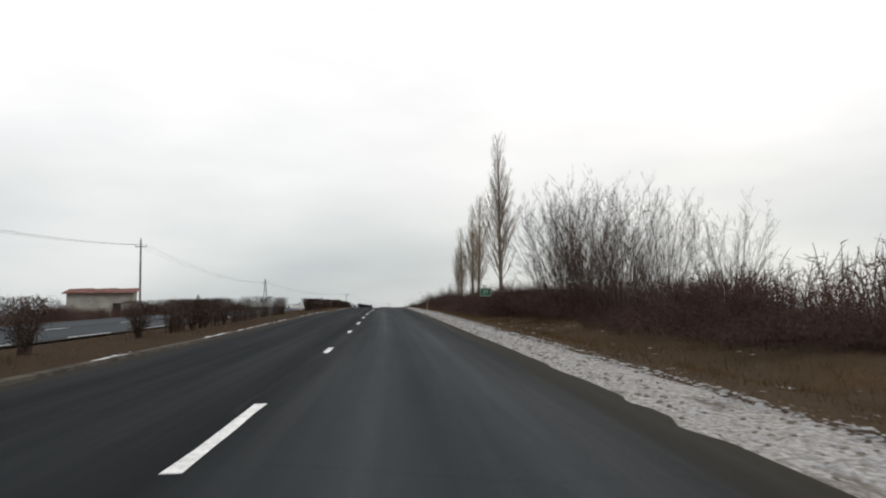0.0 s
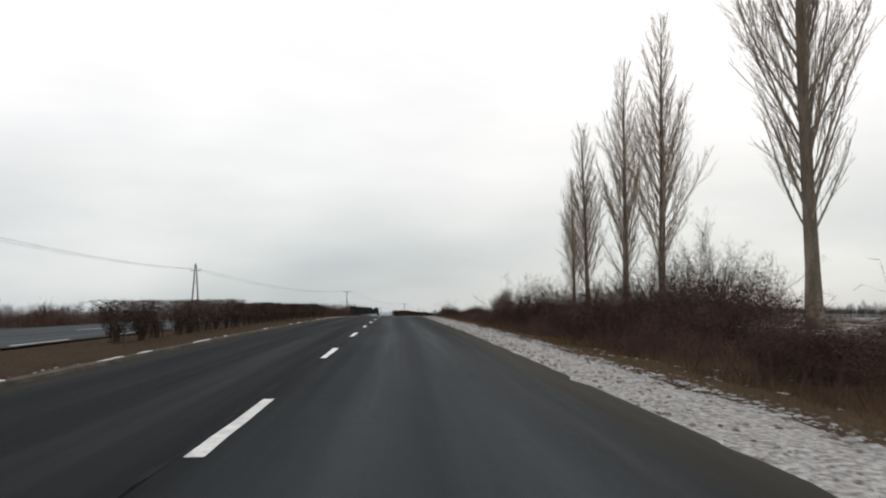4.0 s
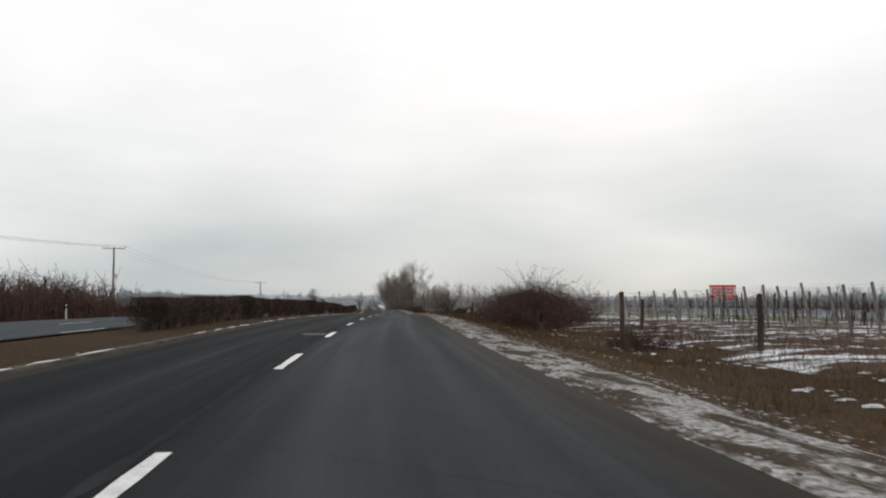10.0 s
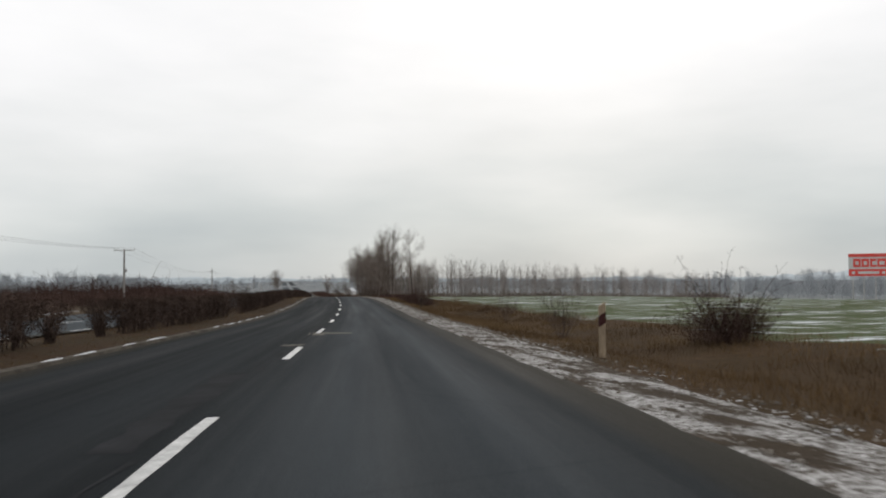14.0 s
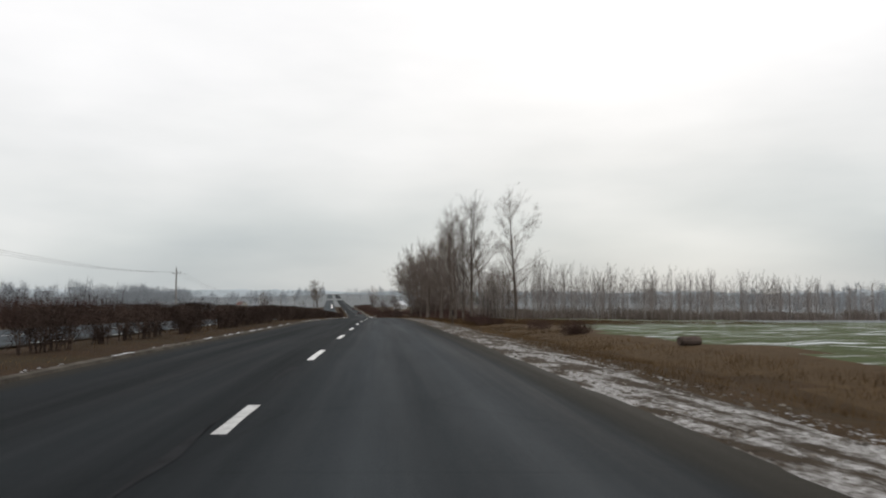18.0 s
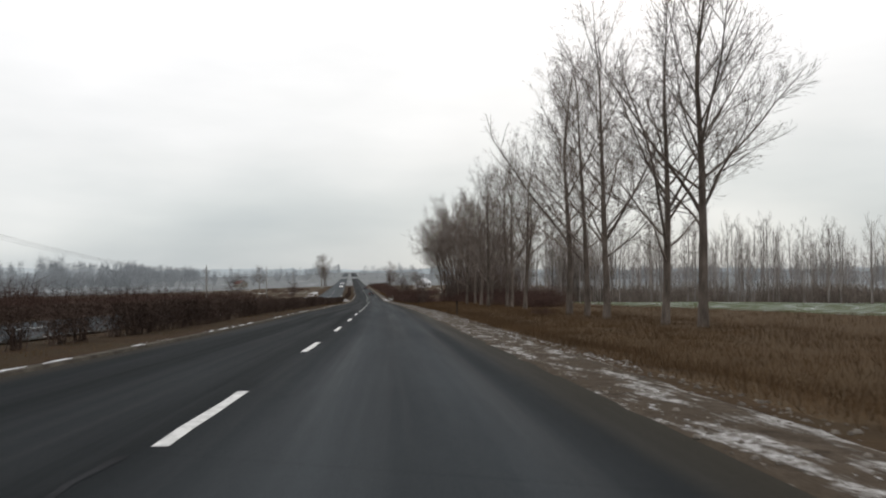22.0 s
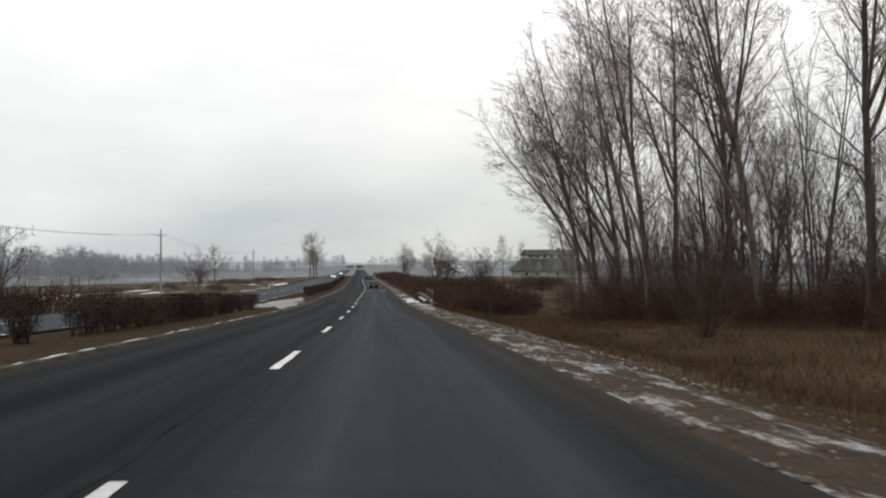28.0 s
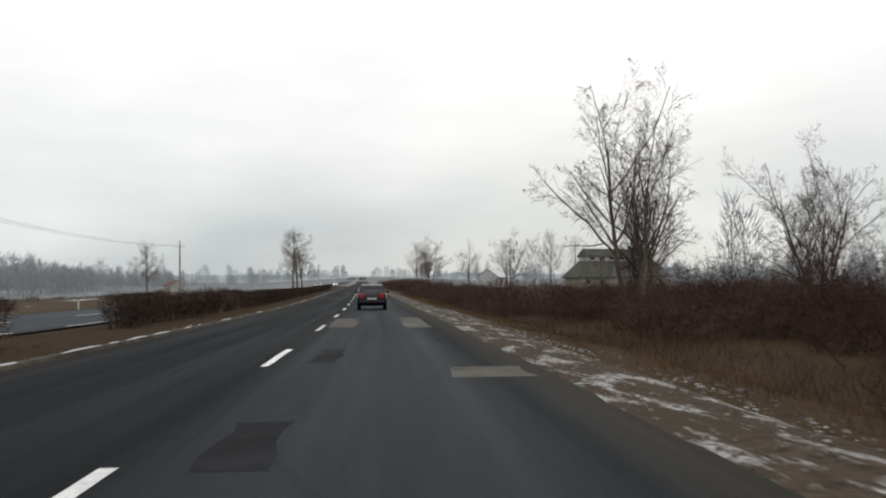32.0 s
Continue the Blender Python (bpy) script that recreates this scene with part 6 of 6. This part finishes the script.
# black windbreak cloth on posts in the median
screen = thing("windbreak_screen", "torn black net screen hung on posts in the median", "screen", at=None)
pos_s = [231.6, 234.6, 238.0, 241.5, 245.2, 249.0, 252.8, 256.4, 260.5, 264.7, 268.3]
for k, s in enumerate(pos_s):
    p = onground(s, -7.4 if s > 250 else -8.0)
    part("post", Shape().tube([(p.x, p.y, p.z - 0.3), (p.x, p.y, p.z + (1.85 if k in (0, 5) else 1.6))], 0.045, 7), M_WOOD, screen)
ss = np.linspace(231.6, 264.7, 100)
oo = np.interp(ss, [234, 250, 265], [-8.0, -7.5, -7.4])
levels = np.linspace(0, 1, 9)
wave = np.sin((ss - 234.3) / 3.75 * np.pi) ** 2
top = 1.55 - 0.07 * wave - np.where((ss > 256.5) & (ss < 259.5), 0.3 * np.sin((ss - 256.5) / 3 * np.pi), 0)
bottom = 0.40 + 0.05 * np.sin(ss * 0.7) + 0.03 * np.sin(ss * 2.3) - np.where(ss > 262.5, 0.15 * (ss - 262.5), 0)
cl = np.zeros((len(levels), len(ss), 3))
for i, f in enumerate(levels):
    h = bottom * (1 - f) + top * f
    cl[i] = along(ss, oo + 0.05 * np.sin(ss * 0.9 + f * 3) * (1 - f * 0.6) + 0.015 * np.sin(ss * 4 + f), ground_dz(ss, oo) + h)
back = cl.copy()
back[..., 0] += 0.012
part("cloth", Shape().grid(cl).grid(back), M_CLOTH, screen, smooth=True)
for s, f in ((235.5, 0.9), (263.8, 1.2)):
    p = onground(s, -7.7)
    part("loose_strip", Shape().tube([(p.x, p.y, p.z + 1.8), (p.x + 0.25, p.y + 0.5 * f, p.z + 0.9), (p.x + 0.55, p.y + 1.4 * f, p.z + 0.12)], [0.05, 0.09, 0.03], 5), M_CLOTH, screen)


# ---- vineyard ----
vine_post = thing("vineyard_post", "grey weathered vineyard post", "vineyard post", "vineyard posts")
part("shaft", Shape().box(-0.045, -0.045, -0.3, 0.045, 0.045, 1.85, 0.012), M_WOOD, vine_post)
vine_end = thing("vineyard_post", "leaning pale concrete end post of a vine row with its stay", "vineyard post", "vineyard posts")
part("shaft", Shape().box(-0.05, -0.05, -0.3, 0.05, 0.05, 1.95, 0.012), M_PALE, vine_end)
part("stay_wire", Shape().tube([(0, 0, 1.9), (-1.3, 0, 0)], 0.008, 4), M_WIRE, vine_end)
first_post, first_end = True, True
vines, wires = Plant(91, 0.008), Shape()
rv = np.random.RandomState(12)
for i, s in enumerate(np.arange(206, 330, 2.0)):
    o0 = 17.5 + rv.uniform(-0.3, 0.3)
    for j, o in enumerate(np.r_[o0, o0 + 7 * np.arange(1, 4)]):
        m = place(s, o, rv.uniform(-10, 10)) @ pose(0, 0, 0, rv.uniform(-4, 4), (-9 if j == 0 else 0) + rv.uniform(-3, 3), 0) @ Matrix.Scale(rv.uniform(0.85, 1.05), 4)
        src = vine_end if j == 0 else vine_post
        if (j == 0 and first_end) or (j == 1 and first_post):
            src.matrix_basis = m
            first_end, first_post = first_end and j != 0, first_post and j != 1
        else:
            copy_thing(src, m @ Matrix.Diagonal((*(1 / q for q in src.scale), 1)))
    for z in (0.8, 1.4, 1.85):
        wires.tube([onground(s, o, z) for o in (o0, o0 + 15, o0 + 30)], 0.0035, 3, False)
    for o in np.arange(o0 + 0.6, o0 + 60, 1.6):
        p = np.array(onground(s, o))
        e = p + [rv.randn() * 0.06, rv.randn() * 0.06, 0.85]
        vines.blade(p, e, 0.03)
        for _ in range(10):
            q = e + rv.randn(3) * [0.12, 0.3, 0.08]
            vines.blade(e, q, 0.012)
            vines.blade(q, q + [rv.randn() * 0.15, rv.randn() * 0.2, rv.uniform(0.3, 0.95)], 0.010)
ob = new("vine_rows", vines.crown_mesh("vine_rows", M_RED))
tagged(ob, "leafless reddish vines trained in rows", "vines", kind="stuff")
tagged(part("trellis_wires", wires, M_WIRE), "thin trellis wires along the vine rows", "wire", kind="stuff")

# ---- red billboard far over the field ----
board = thing("billboard", "large red and white billboard on posts beyond the field", "billboard", at=place(545, 116.0, -24, 0.86, 2.7))
for x in (-4.0, -1.4, 1.4, 4.0):
    part("post", Shape().box(x - 0.12, 0.1, -3.7, x + 0.12, 0.35, 9.0, 0.02), M_STEEL, board)
part("panel", Shape().box(-5.0, -0.08, 3.4, 5.0, 0.08, 9.2, 0.02), M_WHITE, board)
part("top_band", Shape().box(-5.0, -0.10, 8.3, 5.0, -0.085, 9.2), M_RED_PAINT, board)
part("bottom_band", Shape().box(-5.0, -0.10, 3.4, 5.0, -0.085, 5.2), M_RED_PAINT, board)
for x0, x1, hole in ((-3.9, -2.1, 1), (-1.9, -0.1, 1), (0.1, 1.6, 0), (1.8, 4.0, 2)):
    sh = Shape()
    sh.box(x0, -0.10, 7.2, x1, -0.085, 7.9).box(x0, -0.10, 5.7, x1, -0.085, 6.3).box(x0, -0.10, 6.3, x0 + 0.5, -0.085, 7.2)
    if hole:
        sh.box(x1 - 0.5, -0.10, 6.3, x1, -0.085, 7.2)
    part("red_shape", sh, M_RED_PAINT, board)
for x0, x1 in ((-4.2, -3.5), (-2.8, 2.2), (2.9, 3.6)):
    part("white_bar", Shape().box(x0, -0.115, 3.95, x1, -0.104, 4.6), M_WHITE, board)

# ---- buildings ----
def building(name, label, s, o, turn, w, d, h, rise, wall_m, roof_m, windows=(), over=0.4, dz=0.0):
    """A gabled building, ridge along its width, with windows as openings set back."""
    t = thing(name, label, "building", at=place(s, o, turn, 1.0, dz))
    sh = Shape()
    sh.box(-w / 2, -d / 2, -0.6, w / 2, d / 2, h)
    part("wall", sh, wall_m, t)
    g = Shape()
    for x in (-w / 2 + 0.01, w / 2 - 0.01):
        g.loft([[(x - 0.1, y, z) for y, z in ((-d / 2, h), (d / 2, h), (0, h + rise))], [(x + 0.1, y, z) for y, z in ((-d / 2, h), (d / 2, h), (0, h + rise))]])
    part("gable", g, wall_m, t)
    for sgn in (-1, 1):
        e = d / 2 + over
        ez = h - rise * over / (d / 2)
        a = [(-w / 2 - over, sgn * e, ez), (w / 2 + over, sgn * e, ez), (w / 2 + over, 0, h + rise), (-w / 2 - over, 0, h + rise)]
        part("roof_slope", Shape().loft([[(x, y, z + 0.02) for x, y, z in a], [(x, y, z + 0.16) for x, y, z in a]]), roof_m, t)
    for x0, z0, x1, z1 in windows:
        part("window", Shape().box(x0, -d / 2 - 0.03, z0, x1, -d / 2 + 0.02, z1, 0.01), M_GLASS_DARK, t)
        part("window_frame", Shape().box(x0 - 0.08, -d / 2 - 0.06, z0 - 0.1, x1 + 0.08, -d / 2 - 0.005, z0, 0.01), M_WHITE, t)
    return t


# small farm store near the start, its low roof tilted one way
store = thing("farm_store", "small grey plastered store with a red tiled lean-to roof", "building", at=place(116, -37.0, 8))
part("wall", Shape().loft([[(x, y, z) for x, y, z in ((-4.0, -2.0, -0.6), (4.0, -2.0, -0.6), (4.0, 2.0, -0.6), (-4.0, 2.0, -0.6))], [(-4.0, -2.0, 3.0), (4.0, -2.0, 3.0), (4.0, 2.0, 3.55), (-4.0, 2.0, 3.55)]]), M_PLASTER, store)
for k in range(9):
    x0 = -4.5 + k
    a = [(x0, -2.6, 2.94), (x0 + 0.99, -2.6, 2.94), (x0 + 0.99, 2.5, 3.66), (x0, 2.5, 3.66)]
    lift = 0.03 * (k % 3)
    part("roof_panel", Shape().loft([[(x, y, z + lift) for x, y, z in a], [(x, y, z + 0.1 + lift) for x, y, z in a]]), M_TILE, store)
part("door", Shape().box(1.6, -2.04, -0.3, 2.6, -1.98, 1.75, 0.01), M_WOOD, store)
# white box trailer beside the opposite carriageway
box = thing("box_trailer", "white box trailer standing in the scrub", "trailer", at=place(290, -36.6, 10))
part("body", Shape().box(-2.3, -1.2, 0.6, 2.3, 1.2, 2.75, 0.06), M_CAR_WHITE, box)
part("chassis", Shape().box(-2.2, -0.9, 0.4, 2.2, 0.9, 0.6), M_DARK, box)
for x in (-1.6, -0.7, 1.7):
    for y in (-1.05, 1.05):
        part("wheel", Shape().tube([(x, y - 0.12, 0.42), (x, y + 0.12, 0.42)], 0.42, 14), M_RUBBER, box)
farm = thing("farmhouse", "long farmhouse with grey-green roofs in two tiers behind bare trees", "building", at=place(1128, 83.5, 10))
part("wall", Shape().box(-16, -6, -0.6, 16, 6, 3.0), M_PLASTER, farm)
part("lower_roof", Shape().loft([[(x * 17, y * 7, 2.9) for x, y in ((-1, -1), (1, -1), (1, 1), (-1, 1))], [(x * 17, y * 7, 3.2) for x, y in ((-1, -1), (1, -1), (1, 1), (-1, 1))], [(x * 12.2, y * 3.2, 8.6) for x, y in ((-1, -1), (1, -1), (1, 1), (-1, 1))]]), M_GREY_ROOF, farm)
part("upper_wall", Shape().box(-12, -3, 8.5, 12, 3, 10.0), M_WHITE, farm)
part("upper_roof", Shape().loft([[(x * 12.6, y * 3.6, 9.9) for x, y in ((-1, -1), (1, -1), (1, 1), (-1, 1))], [(x * 12.6, y * 3.6, 10.2) for x, y in ((-1, -1), (1, -1), (1, 1), (-1, 1))], [(x * 11.8, y * 0.4, 12.6) for x, y in ((-1, -1), (1, -1), (1, 1), (-1, 1))]]), M_GREY_ROOF, farm)
for x in (-10, -6.5, -3, 0.5, 4, 7.5, 10.5):
    part("window", Shape().box(x - 0.9, -3.04, 8.9, x + 0.9, -2.98, 9.7, 0.01), M_GLASS_DARK, farm)
for x in (-13, -8, 2, 9):
    part("window", Shape().box(x - 0.7, -6.04, 0.9, x + 0.7, -5.98, 2.2, 0.01), M_GLASS_DARK, farm)
part("chimney", Shape().box(4.5, -0.5, 11.5, 5.4, 0.5, 13.4, 0.03), M_TILE, farm)
for k, (s, o, h) in enumerate(((1100, 66, 12), (1105, 72, 10), (1098, 88, 11), (1140, 95, 17), (1150, 75, 16), (1150, 66, 18), (1102, 95, 9))):
    plant_at("avenue", k, s, o, 60 * k, h / 20.0)
building("cottage", "white cottage with a snowy roof beyond the scrub", 1075, 34, 60, 8, 6, 2.8, 2.2, M_WHITE, M_SNOW, [(-2.5, 0.9, -1.4, 2.1), (1.2, 0.9, 2.3, 2.1)])
building("cottage", "small yellowish house far across the fields", 1290, -95, -60, 10, 7, 3.2, 2.4, M_PLASTER, M_TILE, [(-3, 1, -1.8, 2.3), (1.5, 1, 2.7, 2.3)])

# ---- guardrail over the culvert ----
PROFILE = [(0.0, 0.31), (0.045, 0.29), (0.085, 0.235), (0.085, 0.20), (0.03, 0.165), (0.03, 0.145), (0.085, 0.11), (0.085, 0.075), (0.045, 0.02), (0.0, 0.0)]


def rail_rings(points):
    rings_ = []
    for s, o, z in points:
        front = [along(s, o - 0.02 - x, z + h) for x, h in PROFILE]
        rear = [along(s, o - x, z + h) for x, h in reversed(PROFILE)]
        rings_.append(np.array(front + rear))
    return rings_


guard = thing("guardrail", "dull steel guardrail with both ends bent down", "guardrail")
part("beam", Shape().loft(rail_rings([(801.5, 4.5, -0.42), (804, 4.5, -0.34), (806.5, 4.5, -0.2), (807.5, 4.5, -0.06), (809, 4.5, 0.11), (812.2, 4.5, 0.29), (815.8, 4.5, 0.38), (819, 4.5, 0.43), (823, 4.5, 0.45), (826, 4.5, 0.38), (830, 4.48, 0.27), (831, 4.45, 0.17), (832.2, 4.4, -0.12), (833.6, 4.3, -0.42)])), M_RUSTY, guard, smooth=False)
for s in np.arange(811, 831, 2.6):
    p = Vector(along(s, 4.55, 0))
    part("post", Shape().box(p.x - 0.05, p.y - 0.06, p.z - 0.9, p.x + 0.05, p.y + 0.06, p.z + 0.6, 0.01), M_RUSTY, guard)
    part("spacer", Shape().box(p.x - 0.16, p.y - 0.05, p.z + 0.38, p.x - 0.03, p.y + 0.05, p.z + 0.58, 0.01), M_RUSTY, guard)
wall_rings = [along([s] * 4, [4.75, 5.15, 5.15, 4.75], [-1.6, -1.6, 0.05, 0.05]) for s in np.linspace(808, 829, 6)]
tagged(part("culvert_wall", Shape().loft(wall_rings), M_KERB), "stained concrete head wall of the culvert", "wall", kind="structure")
ledge = thing("bridge_ledge", "low concrete ledge at the culvert with snow lying on top", "ledge")
part("kerbstone", Shape().loft([along([s] * 4, [4.28, 5.22, 5.22, 4.32], [-0.2, -0.2, 0.17 + w, 0.17 + w]) for s, w in zip(np.linspace(815.4, 825.2, 9), (-0.12, -0.06, -0.02, 0, 0.01, 0, 0.02, 0.03, 0.03))]), M_KERB, ledge)
for a, b in ((815.9, 818.3), (818.35, 820.6), (820.65, 822.6), (822.65, 824.9)):
    rr = [along([s] * 6, 4.33 + 0.86 * np.array([0.0, 0.05, 0.3, 0.6, 0.95, 1.0]) + 0.02 * np.sin(s * 5), 0.168 + np.interp(s, [815.4, 817.8, 825], [-0.12, -0.02, 0.03]) + w * np.array([0.0, 0.03, 0.045, 0.05, 0.035, 0.0])) for s, w in zip(np.linspace(a, b, 7), (0.2, 0.9, 1.0, 0.9, 1.0, 0.8, 0.2))]
    part("snow_cap", Shape().grid(np.array(rr)), M_SNOW, ledge, "white cap of old snow", smooth=True)
rail2 = thing("handrail", "old steel pipe handrail with a bent down end behind the guardrail", "railing")
bend = [(817.8, 0.1), (817.8, 0.74), (817.85, 0.87), (818.05, 0.95), (818.4, 0.97)]
part("pipe", Shape().tube([along(s, 5.3, z) for s, z in bend] + [along(s, 5.3, 0.97) for s in np.linspace(820, 827.6, 6)], 0.035, 8), M_POLE, rail2)
for s in np.linspace(820.4, 827.6, 4):
    part("post", Shape().tube([along(s, 5.3, -0.3), along(s, 5.3, 0.97)], 0.035, 6), M_RUSTY, rail2)


# ---- cars ----
def car(label, at, paint, lit=False, length=4.1, width=1.66, height=1.44, group="cars"):
    t = thing("car", label, "car", group, at=at)
    hw = width / 2

    def section(y, z0, z1, w, r=0.12):
        return [(-w + r, y, z0), (w - r, y, z0), (w, y, z0 + r), (w, y, z1 - r * 0.6), (w - r, y, z1), (-w + r, y, z1), (-w, y, z1 - r * 0.6), (-w, y, z0 + r)]

    L = length / 2
    part("body", Shape().loft([section(-L, 0.42, 0.86, hw * 0.86), section(-L + 0.08, 0.30, 0.95, hw * 0.95), section(-L + 0.5, 0.22, 0.98, hw), section(0, 0.2, 0.95, hw), section(L - 1.1, 0.2, 0.90, hw), section(L - 0.25, 0.24, 0.78, hw * 0.95), section(L, 0.34, 0.64, hw * 0.84)]), paint, t, smooth=True)

    cab = [(-L + 0.12, 0.92, hw * 0.90), (-L + 0.55, height - 0.06, hw * 0.72), (-L + 1.0, height, hw * 0.72), (0.25, height - 0.02, hw * 0.72), (1.05, 0.90, hw * 0.88)]
    v, f = [], []
    for y, z, w in cab:
        v += [(-w, y, z), (w, y, z)]
    f = [(0, 1, 3, 2), (2, 3, 5, 4), (4, 5, 7, 6), (6, 7, 9, 8), (0, 2, 4, 6, 8), (9, 7, 5, 3, 1)]
    part("cabin", Shape().add(v, f), paint, t)
    part("rear_window", Shape().add([(-hw * 0.74, -L + 0.19, 1.0), (hw * 0.74, -L + 0.19, 1.0), (hw * 0.62, -L + 0.50, height - 0.12), (-hw * 0.62, -L + 0.50, height - 0.12)], [(0, 1, 2, 3)]), M_GLASS_DARK, t)
    part("windscreen", Shape().add([(-hw * 0.78, 0.99, 0.97), (hw * 0.78, 0.99, 0.97), (hw * 0.66, 0.34, height - 0.08), (-hw * 0.66, 0.34, height - 0.08)], [(3, 2, 1, 0)]), M_GLASS_DARK, t)
    for sx in (-1, 1):
        part("side_window", Shape().add([(sx * (hw * 0.895 + 0.004), -L + 0.5, 0.99), (sx * (hw * 0.885 + 0.004), 0.8, 0.99), (sx * (hw * 0.735 + 0.006), 0.2, height - 0.1), (sx * (hw * 0.735 + 0.006), -L + 0.75, height - 0.1)], [(0, 1, 2, 3)]), M_GLASS_DARK, t)
        part("tail_lamp", Shape().box(sx * hw * 0.70 - 0.13, -L - 0.005, 0.66, sx * hw * 0.70 + 0.13, -L + 0.12, 0.90, 0.03), M_LIGHT_RED, t)
        part("headlamp", Shape().box(sx * hw * 0.66 - 0.16, L - 0.16, 0.50, sx * hw * 0.66 + 0.16, L + 0.012, 0.66, 0.03), M_LAMP if lit else M_CHROME, t)
        part("mirror", Shape().box(sx * (hw + 0.09) - 0.1, 0.72, 0.92, sx * (hw + 0.09) + 0.1, 0.84, 1.06, 0.03), paint, t)
        for y in (-L + 0.72, L - 0.78):
            wh = thing("wheel", "", "", at=pose(sx * (hw - 0.09), y, 0.30))
            wh.parent = t
            part("tyre", Shape().tube([(-0.1, 0, 0), (-0.08, 0, 0), (0.08, 0, 0), (0.1, 0, 0)], [0.26, 0.30, 0.30, 0.26], 18), M_RUBBER, wh)
            part("rim", Shape().tube([(-0.104, 0, 0), (0.104, 0, 0)], 0.19, 14), M_CHROME, wh)
    part("bumper", Shape().box(-hw * 0.9, -L - 0.05, 0.36, hw * 0.9, -L + 0.15, 0.56, 0.05), paint, t)
    part("number_plate", Shape().box(-0.26, -L - 0.062, 0.58, 0.26, -L - 0.02, 0.69, 0.004), M_WHITE, t, "plain white plate")
    return t


def car_at(s, o, turn=0.0):
    p = along(s, o, 0.004)
    g = float(np.degrees(np.arctan(np.interp(s, LINE_S, LINE_G))))
    return pose(*p, 0, 0, heading(s) + turn) @ pose(0, 0, 0, g if abs(turn) < 90 else -g, 0, 0)


car("dark maroon hatchback on the asphalt, tail lamps unlit", car_at(895, -0.1), M_CAR)
car("dark hatchback further down the road", car_at(1015, 0.0), M_CAR)
car("white saloon car on the opposite carriageway", car_at(394, -16.4, 180), M_CAR_WHITE)
car("pale car with lit headlamps on the opposite carriageway", car_at(1084, -13.0, 180), M_CAR_WHITE, True)
car("pale car with lit headlamps on the opposite carriageway", car_at(1230, -13.0, 180), M_CAR_WHITE, True)
